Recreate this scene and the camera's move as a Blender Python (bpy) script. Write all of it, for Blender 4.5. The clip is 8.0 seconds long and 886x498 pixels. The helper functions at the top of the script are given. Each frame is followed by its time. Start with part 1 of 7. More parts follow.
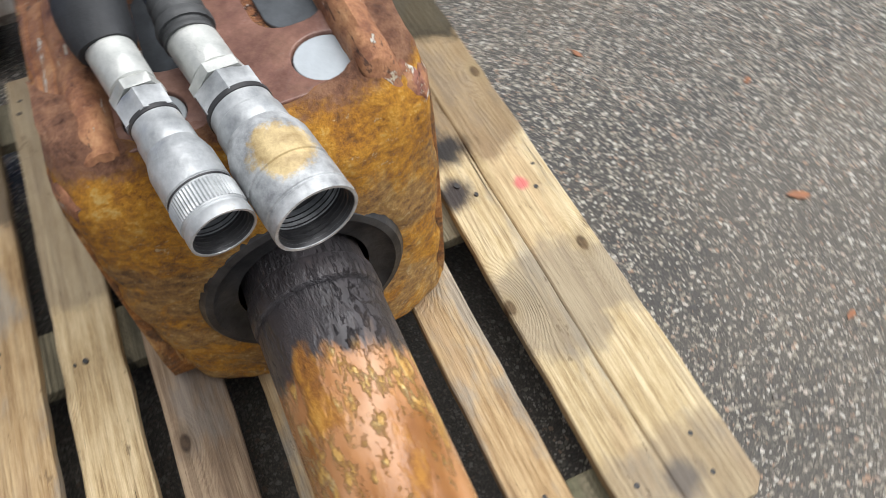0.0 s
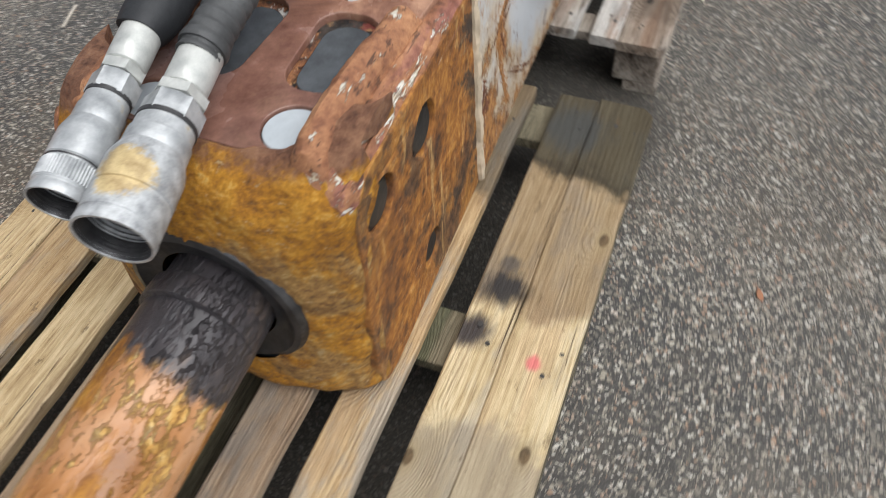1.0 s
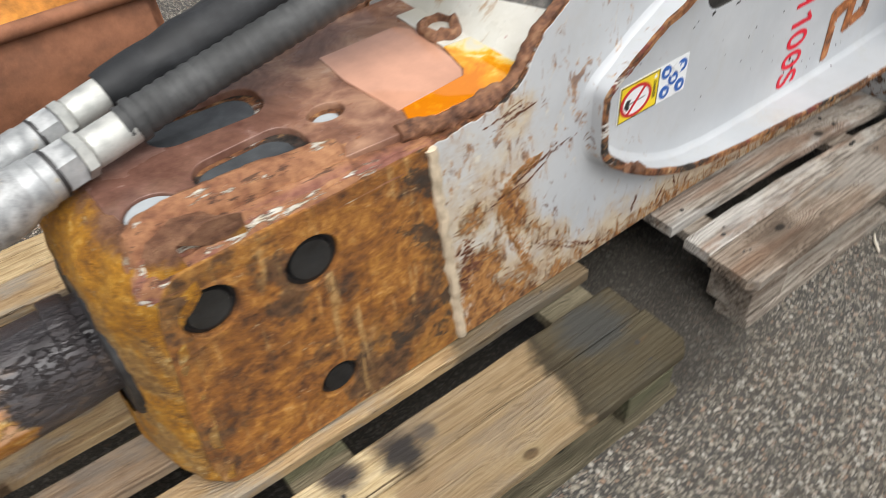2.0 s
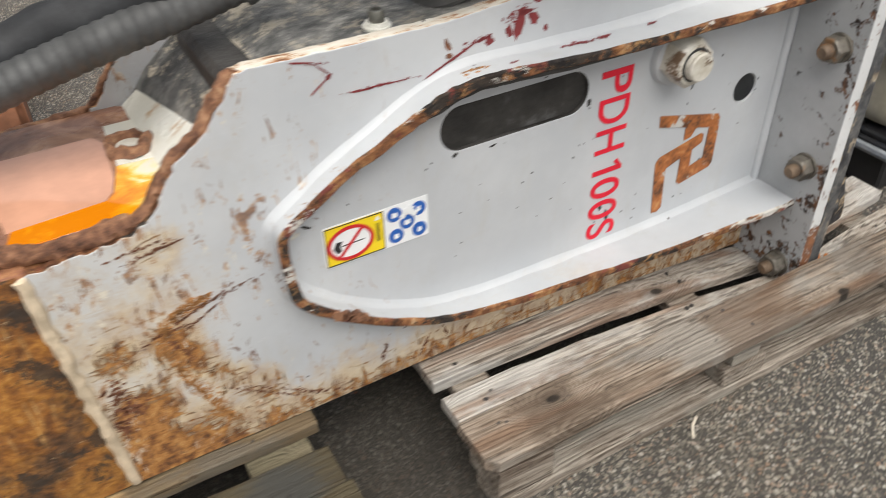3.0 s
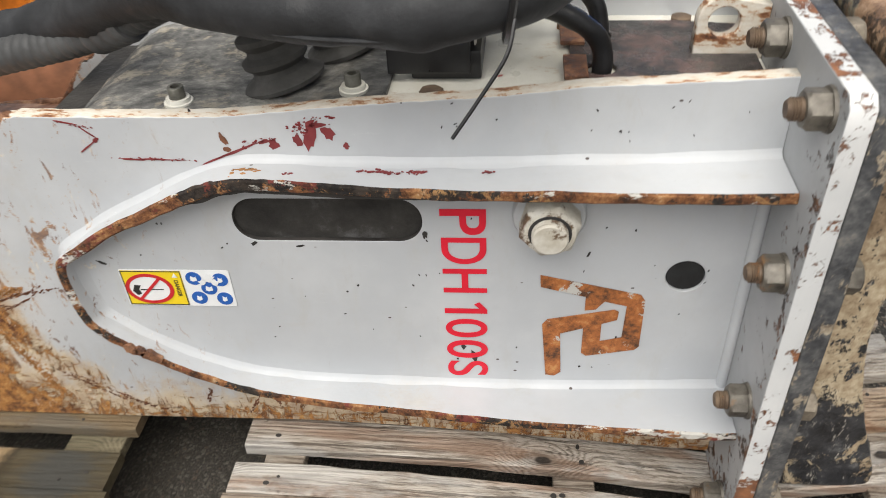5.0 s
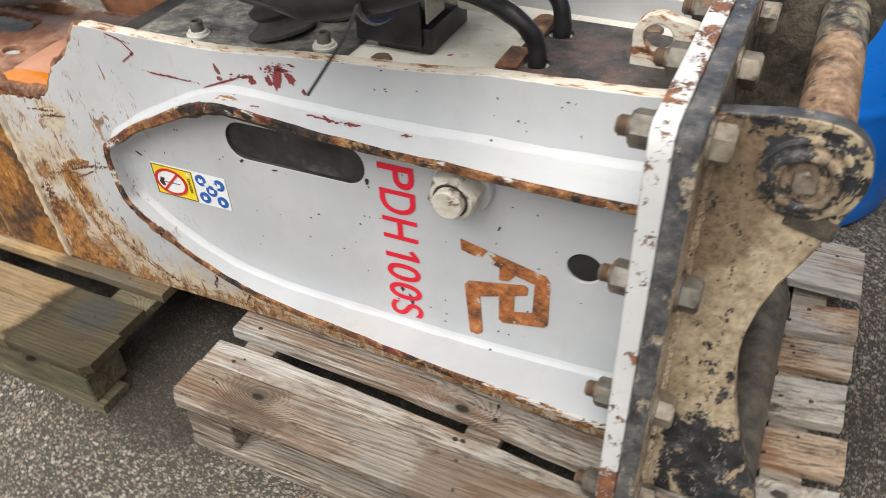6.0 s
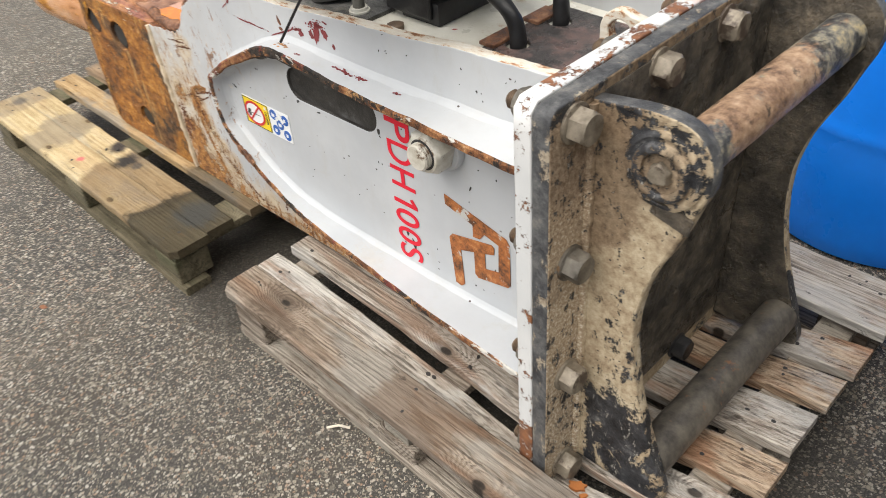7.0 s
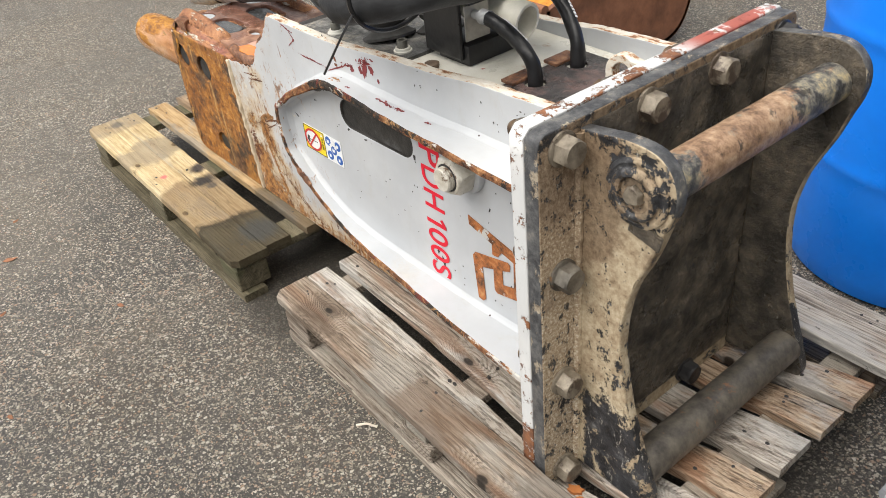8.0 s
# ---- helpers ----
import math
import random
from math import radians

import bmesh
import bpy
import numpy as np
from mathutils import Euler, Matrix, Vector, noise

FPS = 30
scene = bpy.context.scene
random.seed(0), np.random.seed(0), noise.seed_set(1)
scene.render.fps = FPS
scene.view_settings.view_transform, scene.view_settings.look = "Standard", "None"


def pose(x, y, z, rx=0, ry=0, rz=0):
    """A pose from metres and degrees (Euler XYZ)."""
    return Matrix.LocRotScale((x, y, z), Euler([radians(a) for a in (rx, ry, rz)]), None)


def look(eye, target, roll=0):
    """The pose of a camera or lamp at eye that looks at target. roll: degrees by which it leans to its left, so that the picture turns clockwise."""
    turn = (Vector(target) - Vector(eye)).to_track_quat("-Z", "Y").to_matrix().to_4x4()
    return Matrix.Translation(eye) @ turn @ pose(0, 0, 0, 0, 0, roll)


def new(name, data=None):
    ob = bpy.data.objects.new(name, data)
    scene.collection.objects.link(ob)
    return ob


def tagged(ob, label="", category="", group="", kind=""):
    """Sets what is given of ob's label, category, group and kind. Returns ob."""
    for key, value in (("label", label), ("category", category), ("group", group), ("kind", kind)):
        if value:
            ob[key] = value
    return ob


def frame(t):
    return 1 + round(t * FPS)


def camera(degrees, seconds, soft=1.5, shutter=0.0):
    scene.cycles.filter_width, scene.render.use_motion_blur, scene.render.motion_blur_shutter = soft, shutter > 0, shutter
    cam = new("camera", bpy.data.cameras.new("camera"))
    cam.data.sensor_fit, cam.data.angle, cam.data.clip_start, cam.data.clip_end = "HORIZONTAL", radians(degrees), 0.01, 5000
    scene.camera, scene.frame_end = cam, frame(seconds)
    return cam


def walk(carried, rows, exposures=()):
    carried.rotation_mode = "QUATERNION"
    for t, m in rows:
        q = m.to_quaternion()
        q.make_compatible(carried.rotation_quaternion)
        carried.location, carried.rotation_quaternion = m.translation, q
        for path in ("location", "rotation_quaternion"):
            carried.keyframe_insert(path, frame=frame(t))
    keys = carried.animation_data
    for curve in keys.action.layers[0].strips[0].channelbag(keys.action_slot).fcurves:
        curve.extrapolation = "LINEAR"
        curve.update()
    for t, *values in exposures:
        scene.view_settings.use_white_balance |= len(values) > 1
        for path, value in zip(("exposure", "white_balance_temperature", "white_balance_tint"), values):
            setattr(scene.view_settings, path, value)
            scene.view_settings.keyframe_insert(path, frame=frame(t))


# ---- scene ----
cam = camera(58.1, 8.0, soft=0.75, shutter=0.4)
EXPOSURES = [(0, 1.17, 6000, 10), (1, 0.95, 6000, 10), (2.5, 1.0, 6400, 10), (4.5, 1.0, 6500, 10), (6, 1.05, 6500, 10), (8, 1.27, 6500, 10)]
PATH = [
    (0, (-1.397, 0.289, 1.084), (-0.365, -0.132, -0.577), -2.5),
    (0.5, (-1.457, 0.056, 1.134), (-0.308, 0.115, -0.503), -4.2),
    (1, (-1.309, -0.223, 1.103), (-0.163, 0.268, -0.461), -3.0),
    (1.2, (-1.237, -0.302, 1.103), (-0.147, 0.362, -0.437), -3.9),
    (2.3, (-0.769, -0.66, 1.082), (0.027, 0.627, -0.225), -2.6),
    (2.5, (-0.642, -0.694, 1.07), (0.15, 0.622, -0.211), -1.9),
    (3, (-0.394, -0.749, 1.059), (0.369, 0.655, -0.144), -1.6),
    (3.5, (-0.127, -0.796, 1.034), (0.518, 0.707, -0.117), -2.5),
    (4, (0.06, -0.793, 1.021), (0.5, 0.796, -0.112), -3.7),
    (4.5, (0.272, -0.735, 1.038), (0.39, 0.87, -0.149), -3.2),
    (4.7, (0.343, -0.73, 1.077), (0.324, 0.864, -0.131), -3.2),
    (5.8, (0.76, -0.806, 1.235), (0.175, 0.628, -0.03), -2.8),
    (6, (0.865, -0.761, 1.202), (0.172, 0.62, -0.068), -2.7),
    (6.5, (1.058, -0.662, 1.207), (0.124, 0.526, -0.103), -3.8),
    (7, (1.286, -0.662, 1.231), (0.134, 0.378, -0.03), -5.3),
    (7.5, (1.429, -0.68, 1.27), (0.153, 0.29, 0.073), -5.9),
    (8, (1.465, -0.685, 1.272), (0.136, 0.26, 0.114), -6.3),
]
walk(cam, [(t, look(eye, target, roll)) for t, eye, target, roll in PATH], EXPOSURES)

# ---- world and light: a bright overcast sky ----
world = bpy.data.worlds.new("overcast_sky")
scene.world = world
world.use_nodes = True
wn, wl = world.node_tree.nodes, world.node_tree.links
sky = wn.new("ShaderNodeTexSky")
sky.sky_type = "NISHITA"
sky.sun_disc = False
sky.sun_elevation, sky.sun_rotation = radians(52), radians(200)
sky.air_density, sky.dust_density = 1.0, 4.0
grey = wn.new("ShaderNodeHueSaturation")
grey.inputs["Saturation"].default_value = 0.16
wl.new(sky.outputs[0], grey.inputs["Color"])
wl.new(grey.outputs[0], wn["Background"].inputs["Color"])
wn["Background"].inputs["Strength"].default_value = 0.063
sun = bpy.data.lights.new("sun", "SUN")
sun.energy, sun.angle, sun.color = 1.72, radians(70), (1.0, 0.95, 0.87)
sun_ob = new("sun", sun)
sun_ob.matrix_world = look((0.2, -2.2, 6.0), (0, 0, 0))


# ---- node helpers ----
class Nodes:
    def __init__(self, name):
        self.mat = bpy.data.materials.new(name)
        self.mat.use_nodes = True
        self.n, self.l = self.mat.node_tree.nodes, self.mat.node_tree.links
        self.bsdf = self.n["Principled BSDF"]
        self.pos = self.n.new("ShaderNodeTexCoord").outputs["Object"]

    def put(self, socket, value):
        if isinstance(value, (int, float)):
            socket.default_value = value
        elif isinstance(value, tuple):
            socket.default_value = value if len(value) == len(socket.default_value) else (*value, 1.0)
        else:
            self.l.new(value, socket)

    def scaled(self, sx, sy, sz, vec=None, rot=(0, 0, 0), loc=(0, 0, 0)):
        m = self.n.new("ShaderNodeMapping")
        self.l.new(vec or self.pos, m.inputs["Vector"])
        m.inputs["Scale"].default_value = (sx, sy, sz)
        m.inputs["Rotation"].default_value = tuple(radians(a) for a in rot)
        m.inputs["Location"].default_value = loc
        return m.outputs[0]

    def noise(self, scale, detail=5.0, rough=0.6, vec=None, warp=0.0):
        t = self.n.new("ShaderNodeTexNoise")
        self.l.new(vec or self.pos, t.inputs["Vector"])
        t.inputs["Scale"].default_value, t.inputs["Detail"].default_value = scale, detail
        t.inputs["Roughness"].default_value, t.inputs["Distortion"].default_value = rough, warp
        return t.outputs[0]

    def cells(self, scale, vec=None, feature="F1", out="Distance", flat=False):
        t = self.n.new("ShaderNodeTexVoronoi")
        t.feature, t.voronoi_dimensions = feature, "2D" if flat else "3D"
        self.l.new(vec or self.pos, t.inputs["Vector"])
        t.inputs["Scale"].default_value = scale
        return t.outputs[out]

    def math(self, op, a, b=0.0, clamp=False):
        m = self.n.new("ShaderNodeMath")
        m.operation, m.use_clamp = op, clamp
        self.put(m.inputs[0], a), self.put(m.inputs[1], b)
        return m.outputs[0]

    def span(self, v, lo, hi, to_lo=0.0, to_hi=1.0):
        m = self.n.new("ShaderNodeMapRange")
        m.interpolation_type = "SMOOTHSTEP"
        self.put(m.inputs[0], v)
        for i, x in enumerate((lo, hi, to_lo, to_hi)):
            m.inputs[i + 1].default_value = x
        return m.outputs[0]

    def axis(self, i, vec=None):
        s = self.n.new("ShaderNodeSeparateXYZ")
        self.l.new(vec or self.pos, s.inputs[0])
        return s.outputs[i]

    def mix(self, f, a, b, how="MIX"):
        m = self.n.new("ShaderNodeMix")
        m.data_type, m.blend_type = "RGBA", how
        self.put(m.inputs[0], f), self.put(m.inputs[6], a), self.put(m.inputs[7], b)
        return m.outputs[2]

    def ramp(self, v, *stops):
        r = self.n.new("ShaderNodeValToRGB")
        self.put(r.inputs[0], v)
        e = r.color_ramp.elements
        while len(e) < len(stops):
            e.new(0.5)
        for k, (p, c) in zip(e, stops):
            k.position, k.color = p, (*c, 1.0)
        return r.outputs[0]

    def random(self):
        return self.n.new("ShaderNodeObjectInfo").outputs["Random"]

    def near(self, x, y, z):
        """Distance from a place in the thing's own metres."""
        m = self.n.new("ShaderNodeVectorMath")
        m.operation = "DISTANCE"
        self.l.new(self.pos, m.inputs[0])
        m.inputs[1].default_value = (x, y, z)
        return m.outputs["Value"]

    def done(self, colour, rough=0.6, metal=0.0, bump=None, depth=0.002, spec=0.5, coat=0.0):
        b = self.bsdf
        self.put(b.inputs["Base Color"], colour), self.put(b.inputs["Roughness"], rough), self.put(b.inputs["Metallic"], metal)
        b.inputs["Specular IOR Level"].default_value = spec
        b.inputs["Coat Weight"].default_value = coat
        if bump is not None:
            k = self.n.new("ShaderNodeBump")
            k.inputs["Strength"].default_value, k.inputs["Distance"].default_value = 1.0, depth
            self.l.new(bump, k.inputs["Height"]), self.l.new(k.outputs[0], b.inputs["Normal"])
        return self.mat


def m_rust_front():
    m = Nodes("yellow_cast_rust")
    fine = m.noise(95, 9, 0.78, m.scaled(1, 0.75, 1.25))
    mid = m.noise(20, 8, 0.74)
    v = m.math("ADD", m.math("MULTIPLY", fine, 0.62), m.math("MULTIPLY", mid, 0.38))
    c = m.ramp(v, (0.34, (0.07, 0.034, 0.012)), (0.41, (0.29, 0.115, 0.014)), (0.475, (0.54, 0.225, 0.016)), (0.545, (0.76, 0.36, 0.026)), (0.62, (0.82, 0.54, 0.16)))
    g = m.ramp(v, (0.38, (0.04, 0.032, 0.024)), (0.47, (0.2, 0.14, 0.075)), (0.55, (0.42, 0.3, 0.15)), (0.63, (0.66, 0.54, 0.34)))
    rise = m.span(m.axis(2), 0.53, 0.4, -0.14, 0.07)
    low = m.span(m.math("ADD", m.noise(9, 7, 0.74, None, 0.8), rise), 0.5, 0.63, 0.0, 0.55)
    top = m.span(m.math("ADD", m.axis(2), m.math("MULTIPLY", m.noise(24, 7, 0.75), 0.06)), 0.551, 0.568)
    brown = m.ramp(m.noise(46, 8, 0.75), (0.34, (0.12, 0.05, 0.027)), (0.48, (0.29, 0.135, 0.075)), (0.62, (0.46, 0.24, 0.13)))
    flake = m.span(m.noise(60, 8, 0.8, m.scaled(1, 0.7, 1.4, loc=(3, 7, 2))), 0.6, 0.64)
    c = m.mix(m.math("MULTIPLY", flake, 0.7), m.mix(low, c, g), (0.84, 0.66, 0.36))
    h = m.math("ADD", m.math("ADD", fine, m.math("MULTIPLY", flake, 0.25)), m.math("MULTIPLY", mid, 0.9))
    return m.done(m.mix(top, c, brown), m.span(fine, 0.3, 0.7, 0.45, 0.85), 0.0, h, 0.013, 0.45)


def m_rust_side():
    m = Nodes("brown_scuffed_rust")
    fine = m.noise(60, 8, 0.76)
    v = m.math("ADD", m.math("MULTIPLY", m.noise(13, 8, 0.74, None, 0.7), 0.55), m.math("MULTIPLY", fine, 0.45))
    c = m.ramp(v, (0.37, (0.04, 0.018, 0.01)), (0.44, (0.16, 0.06, 0.016)), (0.52, (0.35, 0.135, 0.024)), (0.58, (0.54, 0.245, 0.045)), (0.66, (0.62, 0.42, 0.2)))
    c = m.mix(m.span(m.noise(5, 5, 0.65, m.scaled(1, 1, 0.6, loc=(2, 3, 1))), 0.5, 0.66, 0.0, 0.75), c, m.ramp(fine, (0.35, (0.19, 0.075, 0.02)), (0.65, (0.5, 0.25, 0.05))))
    c = m.mix(m.span(m.noise(6, 6, 0.7, m.scaled(1, 1, 1, loc=(7, 1, 4))), 0.51, 0.58, 0.0, 0.85), c, m.ramp(fine, (0.4, (0.03, 0.02, 0.014)), (0.6, (0.15, 0.075, 0.035))))
    pale = m.span(m.noise(5, 9, 0.78, m.scaled(1.6, 1, 1.0, rot=(0, 35, 0), loc=(4, 8, 1)), 0.25), 0.55, 0.62)
    c = m.mix(m.math("MULTIPLY", pale, 0.7), c, m.ramp(fine, (0.38, (0.34, 0.15, 0.04)), (0.6, (0.6, 0.36, 0.14))))
    run = m.span(m.noise(3, 8, 0.72, m.scaled(26, 26, 2.2, rot=(0, 12, 0))), 0.56, 0.66)
    c = m.mix(m.math("MULTIPLY", run, 0.6), c, m.ramp(fine, (0.4, (0.42, 0.22, 0.06)), (0.6, (0.68, 0.47, 0.2))))
    nick = m.span(m.noise(3, 8, 0.8, m.scaled(9, 30, 34, rot=(0, -20, 0), loc=(1, 4, 8))), 0.63, 0.65)
    c = m.mix(m.math("MULTIPLY", nick, 0.75), c, (0.66, 0.5, 0.3))
    seam = m.math("MULTIPLY", m.span(m.axis(0), -0.62, -0.5), 0.09)
    soot = m.span(m.math("ADD", m.noise(11, 9, 0.78, m.scaled(1, 1, 1, loc=(6, 2, 9))), seam), 0.62, 0.65)
    c = m.mix(m.math("MULTIPLY", soot, 0.85), c, (0.035, 0.027, 0.021))
    dark = m.span(m.noise(4, 8, 0.78, m.scaled(9, 9, 2.5, rot=(0, -24, 0))), 0.62, 0.67)
    c = m.mix(m.math("MULTIPLY", dark, 0.8), c, (0.03, 0.022, 0.018))
    return m.done(c, m.span(m.noise(22), 0.3, 0.7, 0.45, 0.8), 0.0, m.math("ADD", fine, m.noise(25, 5)), 0.006, 0.5)


def m_rust_top():
    m = Nodes("brown_wet_rust_plate")
    c = m.ramp(m.noise(11, 7, 0.65, None, 0.5), (0.3, (0.085, 0.038, 0.024)), (0.48, (0.23, 0.115, 0.075)), (0.62, (0.42, 0.24, 0.15)), (0.76, (0.54, 0.42, 0.33)))
    dull = m.span(m.math("ADD", m.axis(0), m.math("MULTIPLY", m.noise(9, 6, 0.7), 0.2)), -0.58, -0.44, 0.75, 0.0)
    c = m.mix(dull, c, m.ramp(m.noise(16, 7, 0.7), (0.32, (0.075, 0.035, 0.027)), (0.5, (0.17, 0.085, 0.065)), (0.68, (0.33, 0.2, 0.165))))
    wet = m.span(m.noise(8, 4), 0.46, 0.6, 0.1, 0.5)
    return m.done(c, wet, 0.0, m.noise(60, 6), 0.0015, 0.5)


def m_rim():
    m = Nodes("worn_rust_with_paint_remains")
    fine = m.noise(60, 8, 0.75)
    c = m.ramp(m.math("ADD", m.math("MULTIPLY", fine, 0.5), m.math("MULTIPLY", m.noise(14, 6, 0.7), 0.5)), (0.34, (0.07, 0.03, 0.018)), (0.44, (0.24, 0.1, 0.05)), (0.54, (0.42, 0.2, 0.095)), (0.64, (0.58, 0.33, 0.16)))
    y = m.axis(1)
    flank = m.math("MULTIPLY", m.span(y, -0.17, -0.155, 1.0, 0.0), 1.0)
    red = m.span(m.noise(4, 6, 0.66, m.scaled(3, 12, 12, loc=(3, 1, 2))), 0.46, 0.54)
    c = m.mix(m.math("MULTIPLY", m.math("MULTIPLY", red, flank), 0.75), c, m.ramp(fine, (0.35, (0.14, 0.045, 0.035)), (0.65, (0.36, 0.15, 0.12))))
    chips = m.span(m.math("ADD", m.noise(5, 7, 0.72, m.scaled(2.2, 9, 9)), m.math("MULTIPLY", flank, 0.05)), 0.605, 0.63)
    c = m.mix(chips, c, m.ramp(fine, (0.35, (0.55, 0.45, 0.3)), (0.6, (0.76, 0.73, 0.66))))
    dark = m.span(m.noise(3, 7, 0.75, m.scaled(5, 26, 26, loc=(1, 1, 6))), 0.58, 0.62)
    c = m.mix(m.math("MULTIPLY", dark, 0.8), c, (0.05, 0.025, 0.018))
    return m.done(c, 0.6, 0.0, m.math("ADD", fine, m.math("MULTIPLY", chips, 0.5)), 0.005, 0.4)


def m_paint():
    m = Nodes("light_grey_machine_paint")
    base = m.mix(m.span(m.noise(5, 5), 0.35, 0.7), (0.465, 0.483, 0.503), (0.54, 0.556, 0.57))
    dirt = m.span(m.noise(3, 7, 0.7, m.scaled(6, 6, 2)), 0.52, 0.8, 0.0, 0.4)
    base = m.mix(dirt, base, (0.43, 0.41, 0.36))
    x, z = m.axis(0), m.axis(2)
    low = m.span(m.math("ADD", z, m.span(x, 0.1, 0.7, 0.0, 0.03)), 0.13, 0.27, 1.25, 0.0)
    fore = m.math("MULTIPLY", m.span(x, -0.46, -0.2, 1.0, 0.0), m.span(z, 0.3, 0.56, 1.0, 0.35))
    base = m.mix(m.math("MULTIPLY", fore, 0.45), base, (0.66, 0.63, 0.55))
    bias = m.math("ADD", m.math("MULTIPLY", low, 0.165), m.math("MULTIPLY", fore, 0.15))
    for px, pz, r, k in ((-0.34, 0.36, 0.035, 0.12), (-0.335, 0.33, 0.03, 0.12), (-0.31, 0.3, 0.03, 0.13), (-0.28, 0.262, 0.03, 0.13), (-0.24, 0.225, 0.035, 0.12), (-0.395, 0.26, 0.04, 0.15), (-0.36, 0.2, 0.055, 0.03), (-0.42, 0.19, 0.045, 0.04), (-0.41, 0.36, 0.03, 0.1), (-0.33, 0.5, 0.035, 0.1)):
        bias = m.math("ADD", bias, m.span(m.near(px, -0.175, pz), r * 0.4, r * 1.4, k, 0.0))
    blotch = m.noise(21, 9, 0.77, None, 0.8)
    hatch = m.noise(2.0, 8, 0.78, m.scaled(36, 36, 9, rot=(0, 38, 0)), 0.9)
    hatch2 = m.noise(2.0, 8, 0.78, m.scaled(10, 32, 40, rot=(0, -12, 0), loc=(3, 1, 7)), 0.7)
    hatch3 = m.noise(2.0, 8, 0.78, m.scaled(34, 34, 8, rot=(0, -48, 0), loc=(5, 5, 2)), 0.9)
    v = m.math("ADD", m.math("MAXIMUM", m.math("MAXIMUM", hatch, blotch), m.math("MAXIMUM", hatch2, hatch3)), bias)
    stain = m.span(m.math("ADD", m.math("MULTIPLY", v, 0.6), m.math("MULTIPLY", m.math("ADD", m.noise(6, 6, 0.7), bias), 0.5)), 0.57, 0.78)
    stain = m.math("MULTIPLY", stain, m.span(bias, 0.0, 0.07, 0.12, 1.0))
    hard = m.span(v, 0.735, 0.77)
    c = m.mix(m.math("MULTIPLY", stain, 0.7), base, m.ramp(m.noise(30, 7, 0.7), (0.35, (0.36, 0.2, 0.07)), (0.65, (0.66, 0.51, 0.28))))
    c = m.mix(hard, c, m.ramp(m.noise(50, 7, 0.75), (0.34, (0.04, 0.018, 0.01)), (0.43, (0.15, 0.062, 0.022)), (0.53, (0.37, 0.165, 0.045)), (0.64, (0.52, 0.3, 0.11))))
    fleck = m.noise(2.0, 7, 0.76, m.scaled(30, 30, 11, rot=(0, 62, 0), loc=(2, 9, 4)), 0.8)
    fleck = m.span(m.math("ADD", fleck, m.math("MULTIPLY", m.span(x, -0.46, 0.25, 1.0, 0.0), 0.075)), 0.625, 0.65)
    c = m.mix(m.math("MULTIPLY", fleck, m.span(x, -0.2, 0.05, 0.85, 0.06)), c, m.ramp(m.noise(26, 5, 0.7), (0.4, (0.12, 0.05, 0.025)), (0.52, (0.36, 0.18, 0.07)), (0.62, (0.66, 0.62, 0.52))))
    nick = m.span(m.cells(30, m.scaled(1, 1, 1.7)), 0.06, 0.09, 1.0, 0.0)
    pick = m.span(m.noise(8, 2), 0.56, 0.6)
    c = m.mix(m.math("MULTIPLY", nick, pick), c, (0.07, 0.05, 0.045))
    scuff = m.span(m.noise(2.2, 9, 0.8, m.scaled(3, 20, 42, rot=(0, 14, 0))), 0.64, 0.67, 0.0, 0.35)
    c = m.mix(scuff, c, (0.66, 0.67, 0.67))
    return m.done(c, m.mix(hard, m.span(m.noise(12), 0.3, 0.7, 0.34, 0.52), (0.75, 0.75, 0.75)), 0.0, m.math("ADD", m.math("MULTIPLY", m.noise(160, 3), 0.25), m.math("MULTIPLY", hard, -1.0)), 0.0008)


def m_edge():
    m = Nodes("rusted_cut_edge")
    c = m.ramp(m.noise(30, 9, 0.8), (0.38, (0.03, 0.016, 0.01)), (0.45, (0.14, 0.054, 0.024)), (0.52, (0.27, 0.112, 0.044)), (0.6, (0.44, 0.22, 0.09)), (0.68, (0.66, 0.52, 0.34)))
    big = m.noise(10, 7, 0.76, m.scaled(1, 1, 1, loc=(5, 2, 1)))
    soot = m.math("MULTIPLY", m.math("MULTIPLY", m.span(m.axis(0), -0.02, 0.06), m.span(m.axis(0), 0.26, 0.4, 1.0, 0.0)), m.span(m.axis(2), 0.5, 0.58, 0.0, 0.075))
    big = m.math("ADD", big, soot)
    c = m.mix(m.span(big, 0.52, 0.55), c, m.ramp(m.noise(70, 5, 0.7), (0.4, (0.012, 0.011, 0.011)), (0.6, (0.06, 0.045, 0.035))))
    c = m.mix(m.span(m.noise(10, 8, 0.78, m.scaled(0.55, 1, 1.6, loc=(2, 8, 3))), 0.56, 0.572), c, (0.64, 0.62, 0.57))
    c = m.mix(m.span(m.noise(12, 6, 0.7, m.scaled(1, 1, 1, loc=(9, 4, 1))), 0.585, 0.61), c, (0.19, 0.045, 0.034))
    pit = m.span(m.noise(46, 7, 0.76, m.scaled(1, 1, 1, loc=(4, 4, 9)), 0.8), 0.56, 0.59)
    c = m.mix(m.math("MULTIPLY", pit, 0.6), c, (0.03, 0.018, 0.012))
    lit = m.span(m.noise(38, 7, 0.76, m.scaled(1, 1, 1, loc=(8, 1, 2)), 0.8), 0.58, 0.61)
    c = m.mix(m.math("MULTIPLY", lit, 0.75), c, (0.48, 0.27, 0.11))
    return m.done(c, 0.7, 0.0, m.math("SUBTRACT", m.noise(80, 7, 0.75), m.math("MULTIPLY", pit, 0.4)), 0.006, 0.4)


